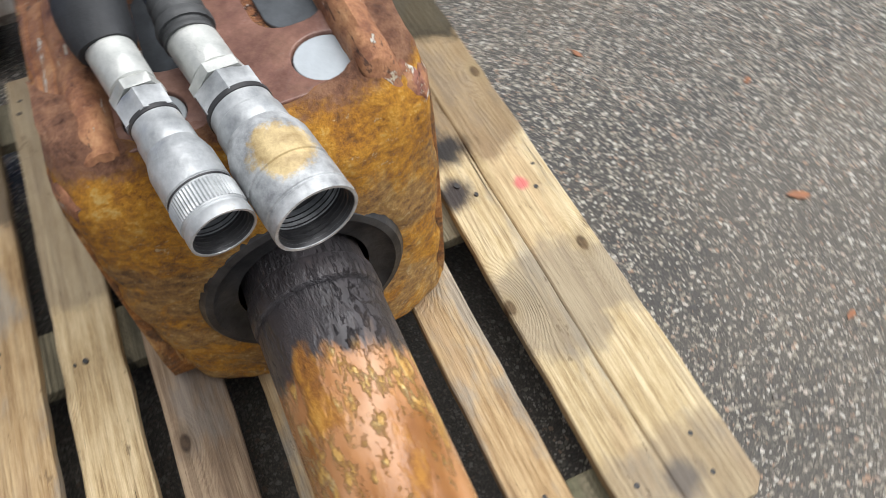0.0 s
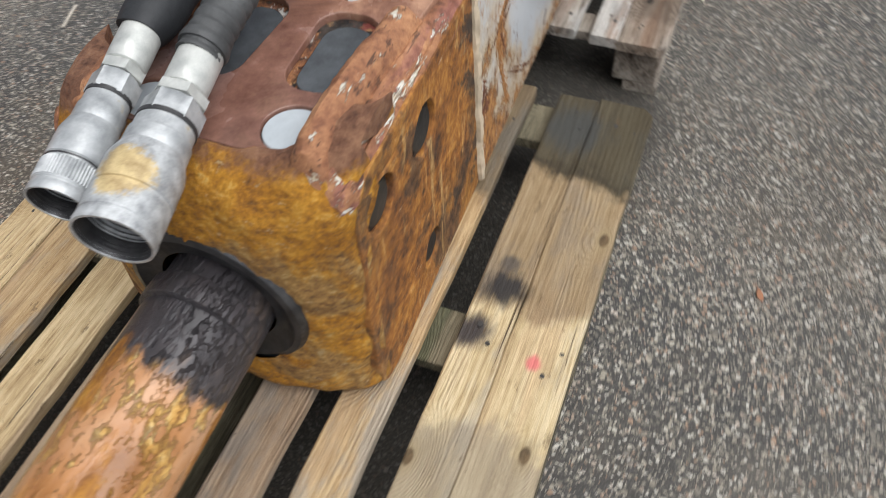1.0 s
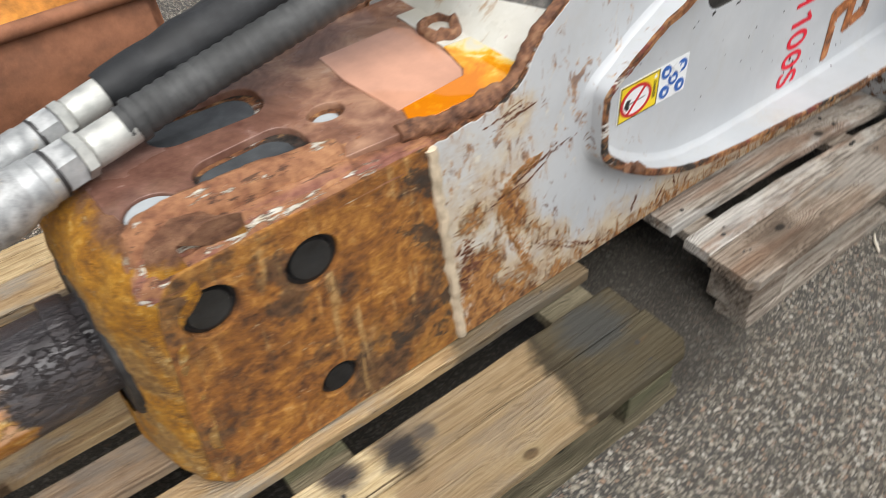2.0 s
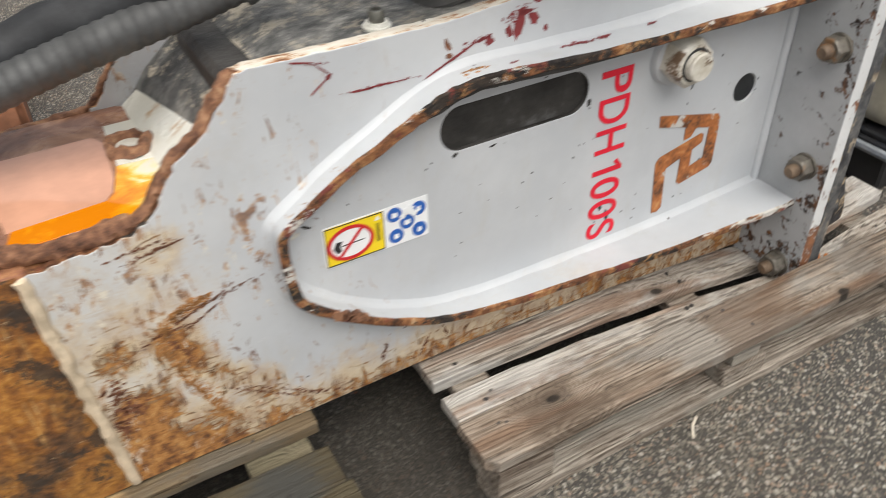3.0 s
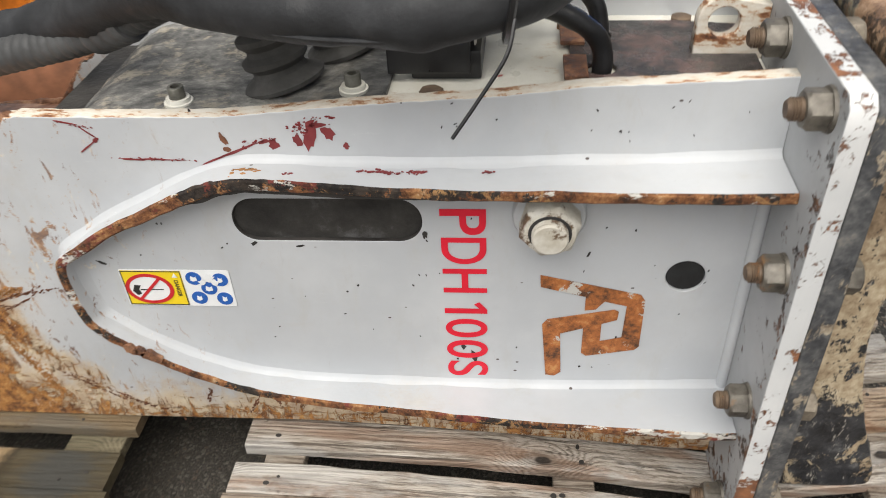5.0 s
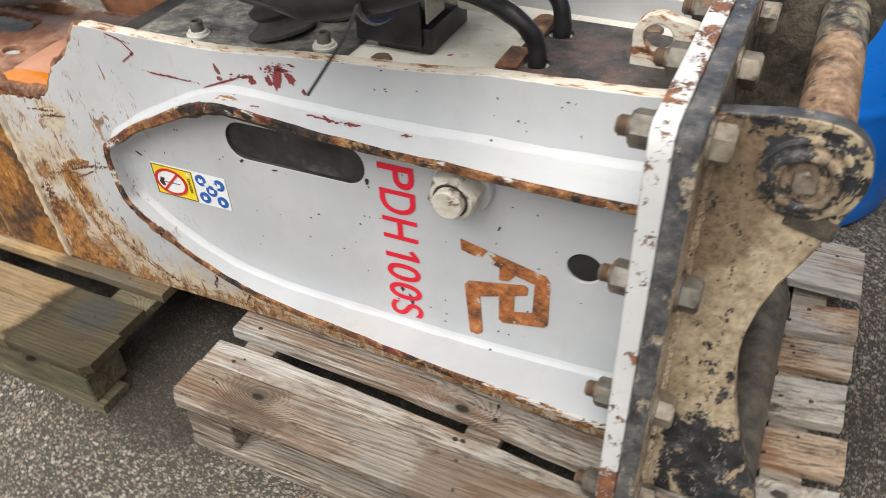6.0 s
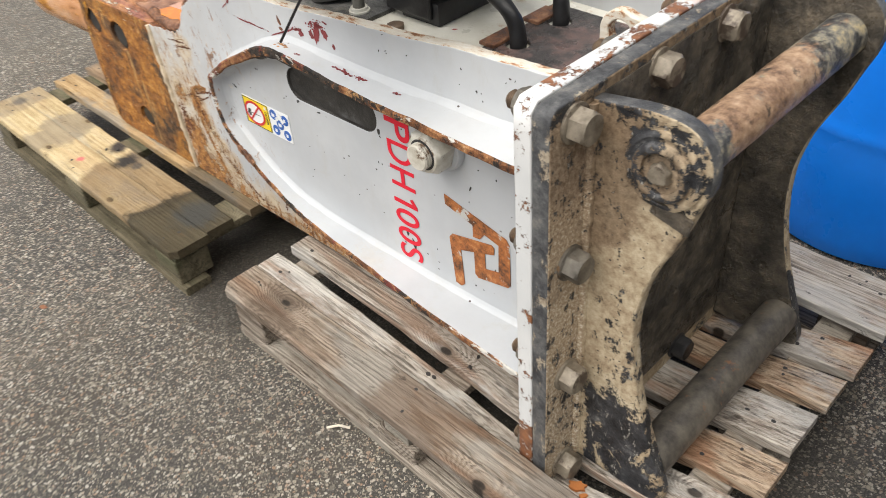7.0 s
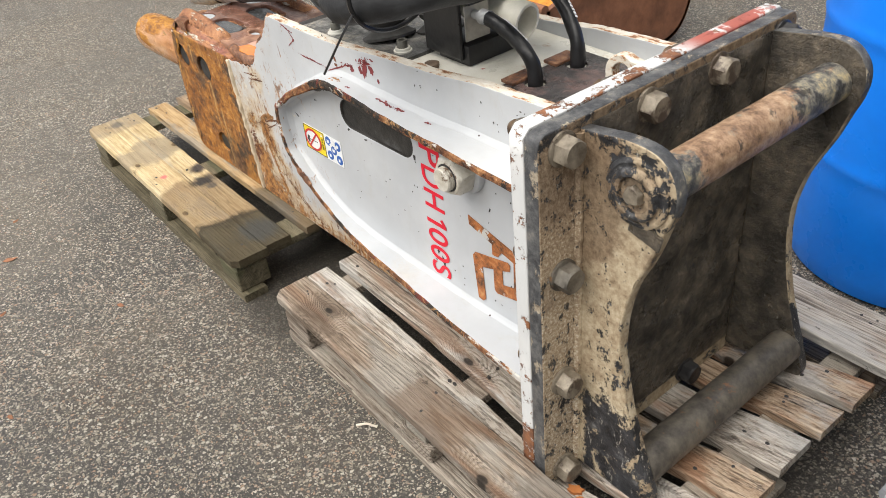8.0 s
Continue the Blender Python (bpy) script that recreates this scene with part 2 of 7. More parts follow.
def m_topline():
    m = Nodes("cream_edge_with_rust")
    c = m.ramp(m.noise(4, 8, 0.75, m.scaled(5, 14, 14, loc=(1, 5, 2))), (0.33, (0.06, 0.028, 0.018)), (0.4, (0.24, 0.1, 0.045)), (0.445, (0.44, 0.26, 0.14)), (0.47, (0.62, 0.55, 0.45)), (0.62, (0.7, 0.67, 0.6)))
    return m.done(c, 0.6, 0.0, m.noise(90, 6), 0.002, 0.4)


def m_deck():
    m = Nodes("cream_dirty_deck_paint")
    c = m.mix(m.span(m.noise(7, 6), 0.35, 0.7), (0.6, 0.58, 0.5), (0.74, 0.73, 0.67))
    c = m.mix(m.span(m.noise(9, 8, 0.75, m.scaled(1, 2.2, 1)), 0.55, 0.66, 0.0, 0.85), c, (0.4, 0.24, 0.1))
    c = m.mix(m.span(m.noise(26, 5), 0.68, 0.71), c, (0.33, 0.06, 0.05))
    return m.done(c, m.span(m.noise(10), 0.35, 0.65, 0.25, 0.6), 0.0, m.noise(120, 5), 0.001)


def m_black_wet():
    m = Nodes("black_wet_plate")
    c = m.ramp(m.noise(18, 7, 0.7), (0.33, (0.018, 0.017, 0.017)), (0.5, (0.065, 0.058, 0.056)), (0.62, (0.15, 0.1, 0.09)))
    return m.done(c, m.span(m.noise(24, 4), 0.4, 0.6, 0.12, 0.5), 0.0, m.math("ADD", m.noise(90, 7, 0.75), m.noise(30, 3)), 0.004)


def m_mat():
    m = Nodes("dusty_rubber_sheet")
    fine = m.noise(30, 9, 0.78, m.scaled(1, 1.5, 1))
    c = m.ramp(m.math("ADD", m.math("MULTIPLY", m.noise(8, 8, 0.75, None, 0.6), 0.5), m.math("MULTIPLY", fine, 0.5)), (0.38, (0.025, 0.025, 0.024)), (0.46, (0.08, 0.08, 0.077)), (0.53, (0.17, 0.168, 0.158)), (0.6, (0.34, 0.33, 0.3)), (0.68, (0.56, 0.53, 0.47)))
    slope = m.span(m.axis(2), 0.66, 0.7, 1.0, 0.0)
    c = m.mix(m.math("MULTIPLY", slope, m.span(m.noise(22, 8, 0.78), 0.52, 0.6)), c, (0.5, 0.44, 0.34))
    return m.done(c, m.span(m.noise(5, 4), 0.4, 0.65, 0.3, 0.75), 0.0, fine, 0.003)


def m_rubber(name, base, rough, grain=70):
    m = Nodes(name)
    lo = tuple(x * 0.5 for x in base)
    hi = tuple(min(1.0, x * 1.7 + 0.015) for x in base)
    c = m.ramp(m.noise(12, 6, 0.65), (0.3, lo), (0.52, base), (0.75, hi))
    return m.done(c, m.span(m.noise(8), 0.3, 0.7, rough - 0.1, rough + 0.15), 0.0, m.noise(grain, 5), 0.0012, 0.45)


def m_black_tan():
    m = Nodes("black_paint_under_tan_mud")
    fine = m.noise(90, 7, 0.75)
    tan = m.ramp(m.math("ADD", m.math("MULTIPLY", m.noise(20, 8, 0.72), 0.55), m.math("MULTIPLY", fine, 0.45)), (0.34, (0.13, 0.088, 0.055)), (0.44, (0.33, 0.25, 0.16)), (0.54, (0.48, 0.395, 0.27)), (0.66, (0.62, 0.54, 0.41)))
    black = m.ramp(m.noise(30, 8, 0.74), (0.35, (0.012, 0.012, 0.013)), (0.56, (0.045, 0.046, 0.05)), (0.66, (0.13, 0.13, 0.13)), (0.76, (0.36, 0.34, 0.3)))
    x, y, z = m.axis(0), m.axis(1), m.axis(2)
    low = m.math("MULTIPLY", m.span(m.math("ADD", z, m.math("MULTIPLY", m.noise(12, 6, 0.7), 0.16)), 0.3, 0.42, 0.2, 0.0), m.span(x, 0.81, 0.83, 0.25, 1.0))
    boss = m.span(m.near(0.915, -0.226, 0.706), 0.05, 0.075, 0.125, 0.0)
    band = m.span(m.near(0.86, -0.222, 0.745), 0.02, 0.05, 0.07, 0.0)
    edge = m.span(x, 0.786, 0.799, 0.2, 0.0)
    top = m.span(z, 0.752, 0.765, 0.0, 0.1)
    camo = m.mix(m.span(m.near(0.915, -0.226, 0.706), 0.05, 0.07, 1.0, 0.0), m.noise(10, 9, 0.78, None, 0.5), m.noise(26, 7, 0.72, None, 0.5))
    v = m.math("ADD", m.math("ADD", camo, low), m.math("ADD", m.math("ADD", boss, band), m.math("ADD", edge, top)))
    flakes = m.math("ADD", m.noise(2.2, 8, 0.78, m.scaled(22, 22, 14, rot=(0, 25, 0))), m.math("MULTIPLY", m.noise(5, 4), 0.25))
    k = m.math("MAXIMUM", m.span(v, 0.625, 0.645), m.span(flakes, 0.7, 0.715))
    stain = m.math("MULTIPLY", m.span(z, 0.52, 0.68), m.span(x, 0.84, 0.9, 1.0, 0.25))
    tan = m.mix(m.math("MULTIPLY", m.span(m.math("ADD", m.noise(7, 6, 0.65), m.math("MULTIPLY", stain, 0.3)), 0.53, 0.66), 0.8), tan, m.ramp(fine, (0.35, (0.09, 0.055, 0.032)), (0.65, (0.26, 0.18, 0.11))))
    tan = m.mix(m.span(m.near(0.903, -0.226, 0.705), 0.02, 0.075, 0.8, 0.0), tan, m.ramp(m.noise(34, 7, 0.74), (0.38, (0.06, 0.042, 0.03)), (0.52, (0.19, 0.135, 0.09)), (0.66, (0.42, 0.33, 0.22))))
    strip = m.math("MULTIPLY", m.span(x, 0.812, 0.82, 1.0, 0.0), m.span(y, -0.228, -0.225, 1.0, 0.0))
    speck = m.ramp(m.math("ADD", m.noise(190, 6, 0.75), m.span(z, 0.46, 0.72, 0.03, -0.05)), (0.36, (0.22, 0.15, 0.095)), (0.48, (0.36, 0.27, 0.18)), (0.56, (0.47, 0.38, 0.265)), (0.64, (0.66, 0.6, 0.49)))
    speck = m.mix(m.math("MULTIPLY", m.span(m.math("ADD", m.noise(9, 6, 0.65), m.span(z, 0.45, 0.7, -0.06, 0.12)), 0.48, 0.64), 0.7), speck, m.ramp(fine, (0.4, (0.11, 0.07, 0.042)), (0.62, (0.34, 0.26, 0.18))))
    tan = m.mix(strip, tan, speck)
    dot = m.span(m.cells(70, m.scaled(1, 1, 1.3)), 0.1, 0.16, 1.0, 0.0)
    tan = m.mix(m.math("MULTIPLY", dot, m.span(m.noise(15, 3), 0.5, 0.55)), tan, (0.05, 0.04, 0.034))
    c = m.mix(k, tan, black)
    scr = m.span(m.noise(4, 8, 0.8, m.scaled(22, 22, 7, rot=(0, 30, 0))), 0.58, 0.62)
    c = m.mix(m.math("MULTIPLY", scr, m.math("MULTIPLY", k, 0.7)), c, (0.5, 0.47, 0.41))
    return m.done(c, m.mix(k, (0.8, 0.8, 0.8), (0.4, 0.4, 0.4)), 0.0, m.math("ADD", fine, m.math("MULTIPLY", k, -0.8)), 0.0015, 0.4)


def m_worn_black():
    m = Nodes("worn_dark_grey_paint")
    fine = m.noise(70, 7, 0.75)
    c = m.ramp(m.math("ADD", m.math("MULTIPLY", m.noise(14, 8, 0.75), 0.6), m.math("MULTIPLY", fine, 0.4)), (0.36, (0.018, 0.018, 0.02)), (0.47, (0.06, 0.062, 0.066)), (0.56, (0.13, 0.13, 0.128)), (0.66, (0.3, 0.27, 0.22)))
    pale = m.span(m.noise(24, 8, 0.78, m.scaled(1, 1, 0.5, loc=(3, 6, 1))), 0.57, 0.6)
    c = m.mix(m.math("MULTIPLY", pale, 0.85), c, m.ramp(fine, (0.38, (0.2, 0.15, 0.1)), (0.6, (0.5, 0.43, 0.32))))
    return m.done(c, m.span(m.noise(20, 5), 0.35, 0.65, 0.3, 0.6), 0.0, fine, 0.002, 0.5)


def m_black_mud():
    m = Nodes("black_greasy_mud")
    c = m.ramp(m.noise(16, 8, 0.75), (0.33, (0.022, 0.019, 0.015)), (0.45, (0.07, 0.06, 0.047)), (0.55, (0.145, 0.12, 0.09)), (0.67, (0.29, 0.235, 0.17)))
    return m.done(c, m.span(m.noise(22, 5), 0.35, 0.65, 0.2, 0.65), 0.0, m.math("ADD", m.noise(60, 8, 0.75), m.noise(18, 5)), 0.012, 0.45)


def m_pin():
    m = Nodes("greasy_steel_pin")
    y = m.axis(1)
    fine = m.noise(80, 7, 0.76)
    mid = m.math("MULTIPLY", m.span(y, -0.19, -0.1), m.span(y, 0.05, 0.16, 1.0, 0.0))
    ends = m.ramp(m.noise(34, 8, 0.76), (0.36, (0.02, 0.02, 0.021)), (0.46, (0.085, 0.085, 0.085)), (0.55, (0.27, 0.25, 0.2)), (0.64, (0.5, 0.41, 0.24)))
    rust = m.ramp(m.math("ADD", m.math("MULTIPLY", fine, 0.5), m.math("MULTIPLY", m.noise(17, 7, 0.72), 0.5)), (0.36, (0.1, 0.06, 0.038)), (0.45, (0.27, 0.165, 0.1)), (0.53, (0.44, 0.29, 0.185)), (0.64, (0.6, 0.46, 0.32)))
    k = m.span(m.math("ADD", m.noise(15, 8, 0.74), m.math("MULTIPLY", mid, 0.24)), 0.58, 0.66)
    smear = m.span(m.noise(12, 8, 0.76, m.scaled(1, 1, 1, loc=(3, 5, 1))), 0.57, 0.6)
    c = m.mix(m.math("MULTIPLY", smear, 0.8), m.mix(k, ends, rust), (0.035, 0.031, 0.027))
    return m.done(c, m.span(m.noise(25), 0.3, 0.7, 0.28, 0.55), 0.2, fine, 0.002)


def m_metal(name, lo, hi, rough=0.42, metal=0.8, stain=None, amount=0.6):
    m = Nodes(name)
    c = m.ramp(m.noise(35, 6, 0.65), (0.3, lo), (0.7, hi))
    k = 0.0
    if stain:
        k = m.span(m.noise(18, 6, 0.7), amount, amount + 0.08)
        c = m.mix(k, c, stain)
    return m.done(c, m.span(m.noise(20), 0.3, 0.7, rough - 0.1, rough + 0.15), metal if not stain else m.math("SUBTRACT", metal, m.math("MULTIPLY", k, metal)), m.noise(90, 4), 0.0008)


def m_wood(name, dark, mid, light, stain, grey=None, spots=(), patches=(), bold=1.0, knots=0.62):
    m = Nodes(name)
    shift = m.n.new("ShaderNodeVectorMath")
    shift.operation = "ADD"
    m.l.new(m.pos, shift.inputs[0])
    r = m.random()
    comb = m.n.new("ShaderNodeCombineXYZ")
    for i, k in enumerate((7.0, 3.0, 5.0)):
        m.l.new(m.math("MULTIPLY", r, k), comb.inputs[i])
    m.l.new(comb.outputs[0], shift.inputs[1])
    p = shift.outputs[0]
    flow = m.noise(3, 4, 0.55, m.scaled(0.8, 6, 6, p))
    kv = m.scaled(5.2, 9.5, 0.01, p)
    knot = m.math("ADD", m.cells(1.0, kv, "F1", "Distance", True), m.math("MULTIPLY", m.math("SUBTRACT", m.noise(30, 3, 0.6, p), 0.5), 0.03))
    here = m.span(m.axis(0, m.cells(1.0, kv, "F1", "Color", True)), knots, knots + 0.01)
    pull = m.math("MULTIPLY", here, m.span(knot, 0.0, 0.5, 8.0, 0.0))
    sway = m.math("MULTIPLY", m.noise(1.0, 3, 0.5, m.scaled(0.9, 6, 3, p)), 11.0)
    phase = m.math("ADD", m.math("MULTIPLY", m.axis(1, p), 112.0), m.math("ADD", sway, pull))
    phase = m.math("ADD", m.math("ADD", phase, m.math("MULTIPLY", m.axis(2, p), 60.0)), m.math("MULTIPLY", m.noise(6, 4, 0.6, m.scaled(3, 40, 40, p)), 1.5))
    lines = m.math("MULTIPLY", m.math("ADD", m.math("SINE", m.math("MULTIPLY", phase, 6.283)), 1.0), 0.5)
    lines = m.math("MULTIPLY", m.math("POWER", lines, 0.6), m.span(m.noise(3, 4, 0.6, m.scaled(1.5, 12, 12, p)), 0.35, 0.65, 0.25, 1.0))
    rings = m.noise(2.6, 9, 0.74, m.scaled(1.0, 34, 30, p), 0.7)
    fine = m.noise(9, 6, 0.72, m.scaled(2.2, 90, 80, p))
    blot = m.noise(4, 7, 0.7, m.scaled(2, 5, 5, p))
    v = m.math("ADD", m.math("ADD", m.math("MULTIPLY", rings, 0.38), m.math("MULTIPLY", fine, 0.3)), m.math("ADD", m.math("MULTIPLY", lines, 0.06 * bold), m.math("MULTIPLY", blot, 0.3)))
    v = m.math("SUBTRACT", v, 0.005 + 0.015 * bold)
    c = m.ramp(v, (0.355, dark), (0.445, mid), (0.55, light))
    vein = m.noise(1.2, 6, 0.66, m.scaled(1.3, 95, 80, p), 0.35)
    c = m.mix(m.span(m.math("ADD", vein, m.math("MULTIPLY", lines, -0.05)), 0.5, 0.6, 0.0, min(0.85, 0.42 * bold)), c, tuple(x * 0.9 for x in dark))
    tint = m.mix(m.span(r, 0.0, 1.0, 0.0, 0.6), (1.0, 1.0, 1.0), (0.72, 0.68, 0.64))
    c = m.mix(1.0, c, tint, "MULTIPLY")
    c = m.mix(m.span(flow, 0.5, 0.66, 0.0, 0.7), c, m.mix(1.0, m.ramp(v, (0.33, (0.4, 0.4, 0.4)), (0.57, (1.25, 1.25, 1.25))), stain, "MULTIPLY"))
    if grey:
        c = m.mix(m.span(m.noise(2.4, 6, 0.65, m.scaled(1.4, 4, 4, p)), 0.48, 0.6, 0.0, 0.85), c, m.ramp(v, (0.33, tuple(x * 0.4 for x in grey)), (0.57, grey)))
    wx = m.axis(0)
    e = m.math("ADD", wx, m.math("MULTIPLY", m.math("SUBTRACT", m.noise(9, 6, 0.65), 0.5), 0.2))
    for x0, x1, colour, amount in patches:
        k = m.math("MULTIPLY", m.span(e, x0 - 0.02, x0 + 0.02), m.span(e, x1 - 0.02, x1 + 0.02, 1.0, 0.0))
        c = m.mix(m.math("MULTIPLY", k, amount), c, m.mix(0.5, m.mix(1.0, c, colour, "MULTIPLY"), colour))
    halo = m.math("MULTIPLY", here, m.span(knot, 0.06, 0.2, 0.5, 0.0))
    c = m.mix(halo, c, tuple(x * 0.55 for x in mid))
    core = m.math("MULTIPLY", here, m.span(knot, 0.05, 0.085, 0.92, 0.0))
    c = m.mix(core, c, m.ramp(m.noise(60, 4, 0.6, p), (0.4, tuple(x * 0.25 for x in dark)), (0.7, tuple(x * 0.9 for x in dark))))
    for x, y, z, rad, colour in spots:
        d = m.math("ADD", m.near(x, y, z), m.math("MULTIPLY", m.math("SUBTRACT", m.noise(40, 6, 0.7, m.scaled(0.5, 1.6, 1)), 0.5), rad * 1.5))
        c = m.mix(m.span(d, rad * 0.35, rad * 1.2, 0.95, 0.0), c, colour)
    crack = m.span(m.noise(1.3, 6, 0.75, m.scaled(0.8, 46, 20, p)), 0.655, 0.67)
    c = m.mix(m.math("MULTIPLY", crack, 0.8), c, tuple(x * 0.22 for x in dark))
    grime = m.span(m.noise(30, 7, 0.75, m.scaled(0.6, 1.4, 1, p)), 0.61, 0.66, 0.0, 0.6)
    c = m.mix(grime, c, tuple(x * 0.45 for x in dark))
    h = m.math("SUBTRACT", m.math("ADD", v, m.math("MULTIPLY", lines, 0.25)), m.math("MULTIPLY", crack, 0.9))
    return m.done(c, 0.72, 0.0, h, 0.004, 0.3)


def m_asphalt():
    m = Nodes("worn_asphalt")
    base = m.mix(m.span(m.noise(1.3, 5, 0.6), 0.38, 0.65), (0.042, 0.041, 0.039), (0.075, 0.068, 0.056))
    base = m.mix(m.span(m.noise(2.2, 6, 0.6, m.scaled(1, 1, 1, loc=(4, 2, 0))), 0.48, 0.66, 0.0, 0.7), base, (0.115, 0.087, 0.056))
    damp = m.span(m.noise(0.9, 6, 0.6, m.scaled(1, 1, 1, loc=(9, 3, 0))), 0.5, 0.6, 0.0, 0.5)
    base = m.mix(damp, base, (0.026, 0.026, 0.027))
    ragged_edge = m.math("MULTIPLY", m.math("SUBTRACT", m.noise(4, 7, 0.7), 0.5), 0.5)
    # Blotches under breaker and pallets: dark dirt, and shade put into the colour.
    darkening = 0.0
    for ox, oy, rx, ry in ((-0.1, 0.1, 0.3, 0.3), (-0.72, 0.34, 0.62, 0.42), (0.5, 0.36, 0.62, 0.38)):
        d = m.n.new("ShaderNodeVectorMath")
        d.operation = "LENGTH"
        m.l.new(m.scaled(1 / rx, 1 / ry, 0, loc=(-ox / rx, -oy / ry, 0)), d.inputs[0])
        darkening = m.math("MAXIMUM", darkening, m.span(m.math("ADD", d.outputs["Value"], ragged_edge), 0.8, 1.15, 0.84, 0.0))
    # Two paler tan zones with ragged edges, one far and one near.
    for px, py, r in ((-2.4, 0.1, 1.9), (-1.1, -0.75, 0.6)):
        pale_dist = m.math("ADD", m.near(px, py, 0.0), m.math("MULTIPLY", ragged_edge, 1.2))
        base = m.mix(m.span(pale_dist, r * 0.5, r, 0.6, 0.0), base, (0.17, 0.148, 0.118))
    wetted = m.span(m.math("ADD", m.near(0.25, -0.55, 0.0), ragged_edge), 0.35, 0.8, 0.5, 0.0)
    wetted = m.math("MAXIMUM", wetted, m.span(m.math("ADD", m.near(1.25, 0.0, 0.0), ragged_edge), 0.3, 0.75, 0.6, 0.0))
    base = m.mix(wetted, base, (0.03, 0.029, 0.027))
    fine = m.noise(260, 5, 0.75)
    c = m.mix(m.span(fine, 0.5, 0.62, 0.0, 0.55), base, (0.21, 0.19, 0.16))
    c = m.mix(m.span(m.noise(420, 3, 0.7), 0.52, 0.6, 0.0, 0.6), c, (0.018, 0.017, 0.016))
    warp = m.n.new("ShaderNodeVectorMath")
    warp.operation = "ADD"
    wob = m.n.new("ShaderNodeVectorMath")
    wob.operation = "SCALE"
    noisy = m.n.new("ShaderNodeTexNoise")
    noisy.inputs["Scale"].default_value, noisy.inputs["Detail"].default_value = 130, 3
    m.l.new(m.pos, noisy.inputs["Vector"]), m.l.new(noisy.outputs["Color"], wob.inputs[0])
    wob.inputs["Scale"].default_value = 0.009
    m.l.new(m.pos, warp.inputs[0]), m.l.new(wob.outputs[0], warp.inputs[1])
    p = warp.outputs[0]
    height = m.math("MULTIPLY", fine, 0.5)
    rise = m.math("MULTIPLY", m.math("SUBTRACT", m.span(m.noise(0.8, 4, 0.6, m.scaled(1, 1, 1, loc=(2, 5, 0))), 0.38, 0.64), 0.45), 0.26)
    for scale, share, lo in ((250, 0.5, 0.5), (165, 0.46, 0.46), (112, 0.24, 0.42)):
        tint = m.cells(scale, p, "F1", "Color", True)
        d = m.cells(scale, p, "F1", "Distance", True)
        here = m.span(m.math("ADD", m.axis(0, tint), rise), 1.0 - share, 1.0 - share + 0.02)
        size = m.math("MULTIPLY", m.math("ADD", m.axis(1, tint), 0.3), lo)
        k = m.math("MULTIPLY", here, m.span(m.math("SUBTRACT", size, d), -0.01, 0.03))
        rim = m.math("MULTIPLY", here, m.span(m.math("SUBTRACT", size, d), -0.12, -0.02, 0.0, 0.75))
        c = m.mix(rim, c, (0.02, 0.019, 0.018))
        col = m.ramp(m.axis(2, tint), (0.0, (0.07, 0.068, 0.065)), (0.2, (0.17, 0.155, 0.13)), (0.42, (0.33, 0.29, 0.225)), (0.62, (0.49, 0.44, 0.35)), (0.82, (0.7, 0.66, 0.58)), (0.95, (0.42, 0.28, 0.19)))
        col = m.mix(m.math("MULTIPLY", wetted, 0.8), col, m.mix(1.0, col, (0.5, 0.5, 0.5), "MULTIPLY"))
        c = m.mix(k, c, m.mix(m.span(fine, 0.35, 0.6, 0.25, 0.0), col, (0.1, 0.09, 0.075)))
        height = m.math("ADD", height, m.math("MULTIPLY", k, 0.7))
    # Painted shade and dirt cover the stones too.
    c = m.mix(darkening, c, m.ramp(fine, (0.38, (0.01, 0.009, 0.0075)), (0.52, (0.034, 0.029, 0.022)), (0.66, (0.085, 0.072, 0.055))))
    wet = m.span(m.noise(1.9, 5, 0.6, m.scaled(1, 1, 1, loc=(1, 7, 0))), 0.42, 0.6, 0.36, 0.62)
    return m.done(c, wet, 0.0, height, 0.006, 0.5)


def m_plain(name, colour, rough=0.6, metal=0.0, vary=0.25, scale=30, depth=0.0006, spec=0.5):
    m = Nodes(name)
    c = m.ramp(m.noise(scale, 6, 0.65), (0.3, tuple(x * (1 - vary) for x in colour)), (0.7, tuple(min(1, x * (1 + vary)) for x in colour)))
    return m.done(c, m.span(m.noise(scale * 0.6), 0.3, 0.7, max(0.03, rough - 0.08), rough + 0.1), metal, m.noise(scale * 3, 4), depth, spec)


def m_water(name, colour, rough=0.02):
    m = Nodes(name)
    c = m.ramp(m.noise(16, 4), (0.35, tuple(x * 0.8 for x in colour)), (0.65, colour))
    return m.done(c, rough, 0.0, m.noise(9, 2), 0.0004, 0.5, 1.0)


RUST_FRONT, RUST_SIDE, RUST_TOP, RIM = m_rust_front(), m_rust_side(), m_rust_top(), m_rim()
PAINT, EDGE, TOPLINE, DECK = m_paint(), m_edge(), m_topline(), m_deck()
BLACK_WET, MAT = m_black_wet(), m_mat()
BLACK_TAN, BLACK_MUD, PIN = m_black_tan(), m_black_mud(), m_pin()
WORN_BLACK = m_worn_black()
SLEEVE = m_rubber("black_fabric_hose_sleeve", (0.019, 0.02, 0.022), 0.6)
SPIRAL = m_rubber("grey_plastic_spiral_guard", (0.058, 0.059, 0.059), 0.55)
BLACK_HOSE = m_rubber("black_rubber_hose", (0.012, 0.012, 0.013), 0.35)
BOOT = m_rubber("dusty_rubber_boot", (0.068, 0.066, 0.062), 0.75)
DARK_STEEL = m_metal("dark_oily_steel", (0.018, 0.018, 0.02), (0.07, 0.068, 0.068), 0.42, 0.4, (0.16, 0.08, 0.04), 0.68)
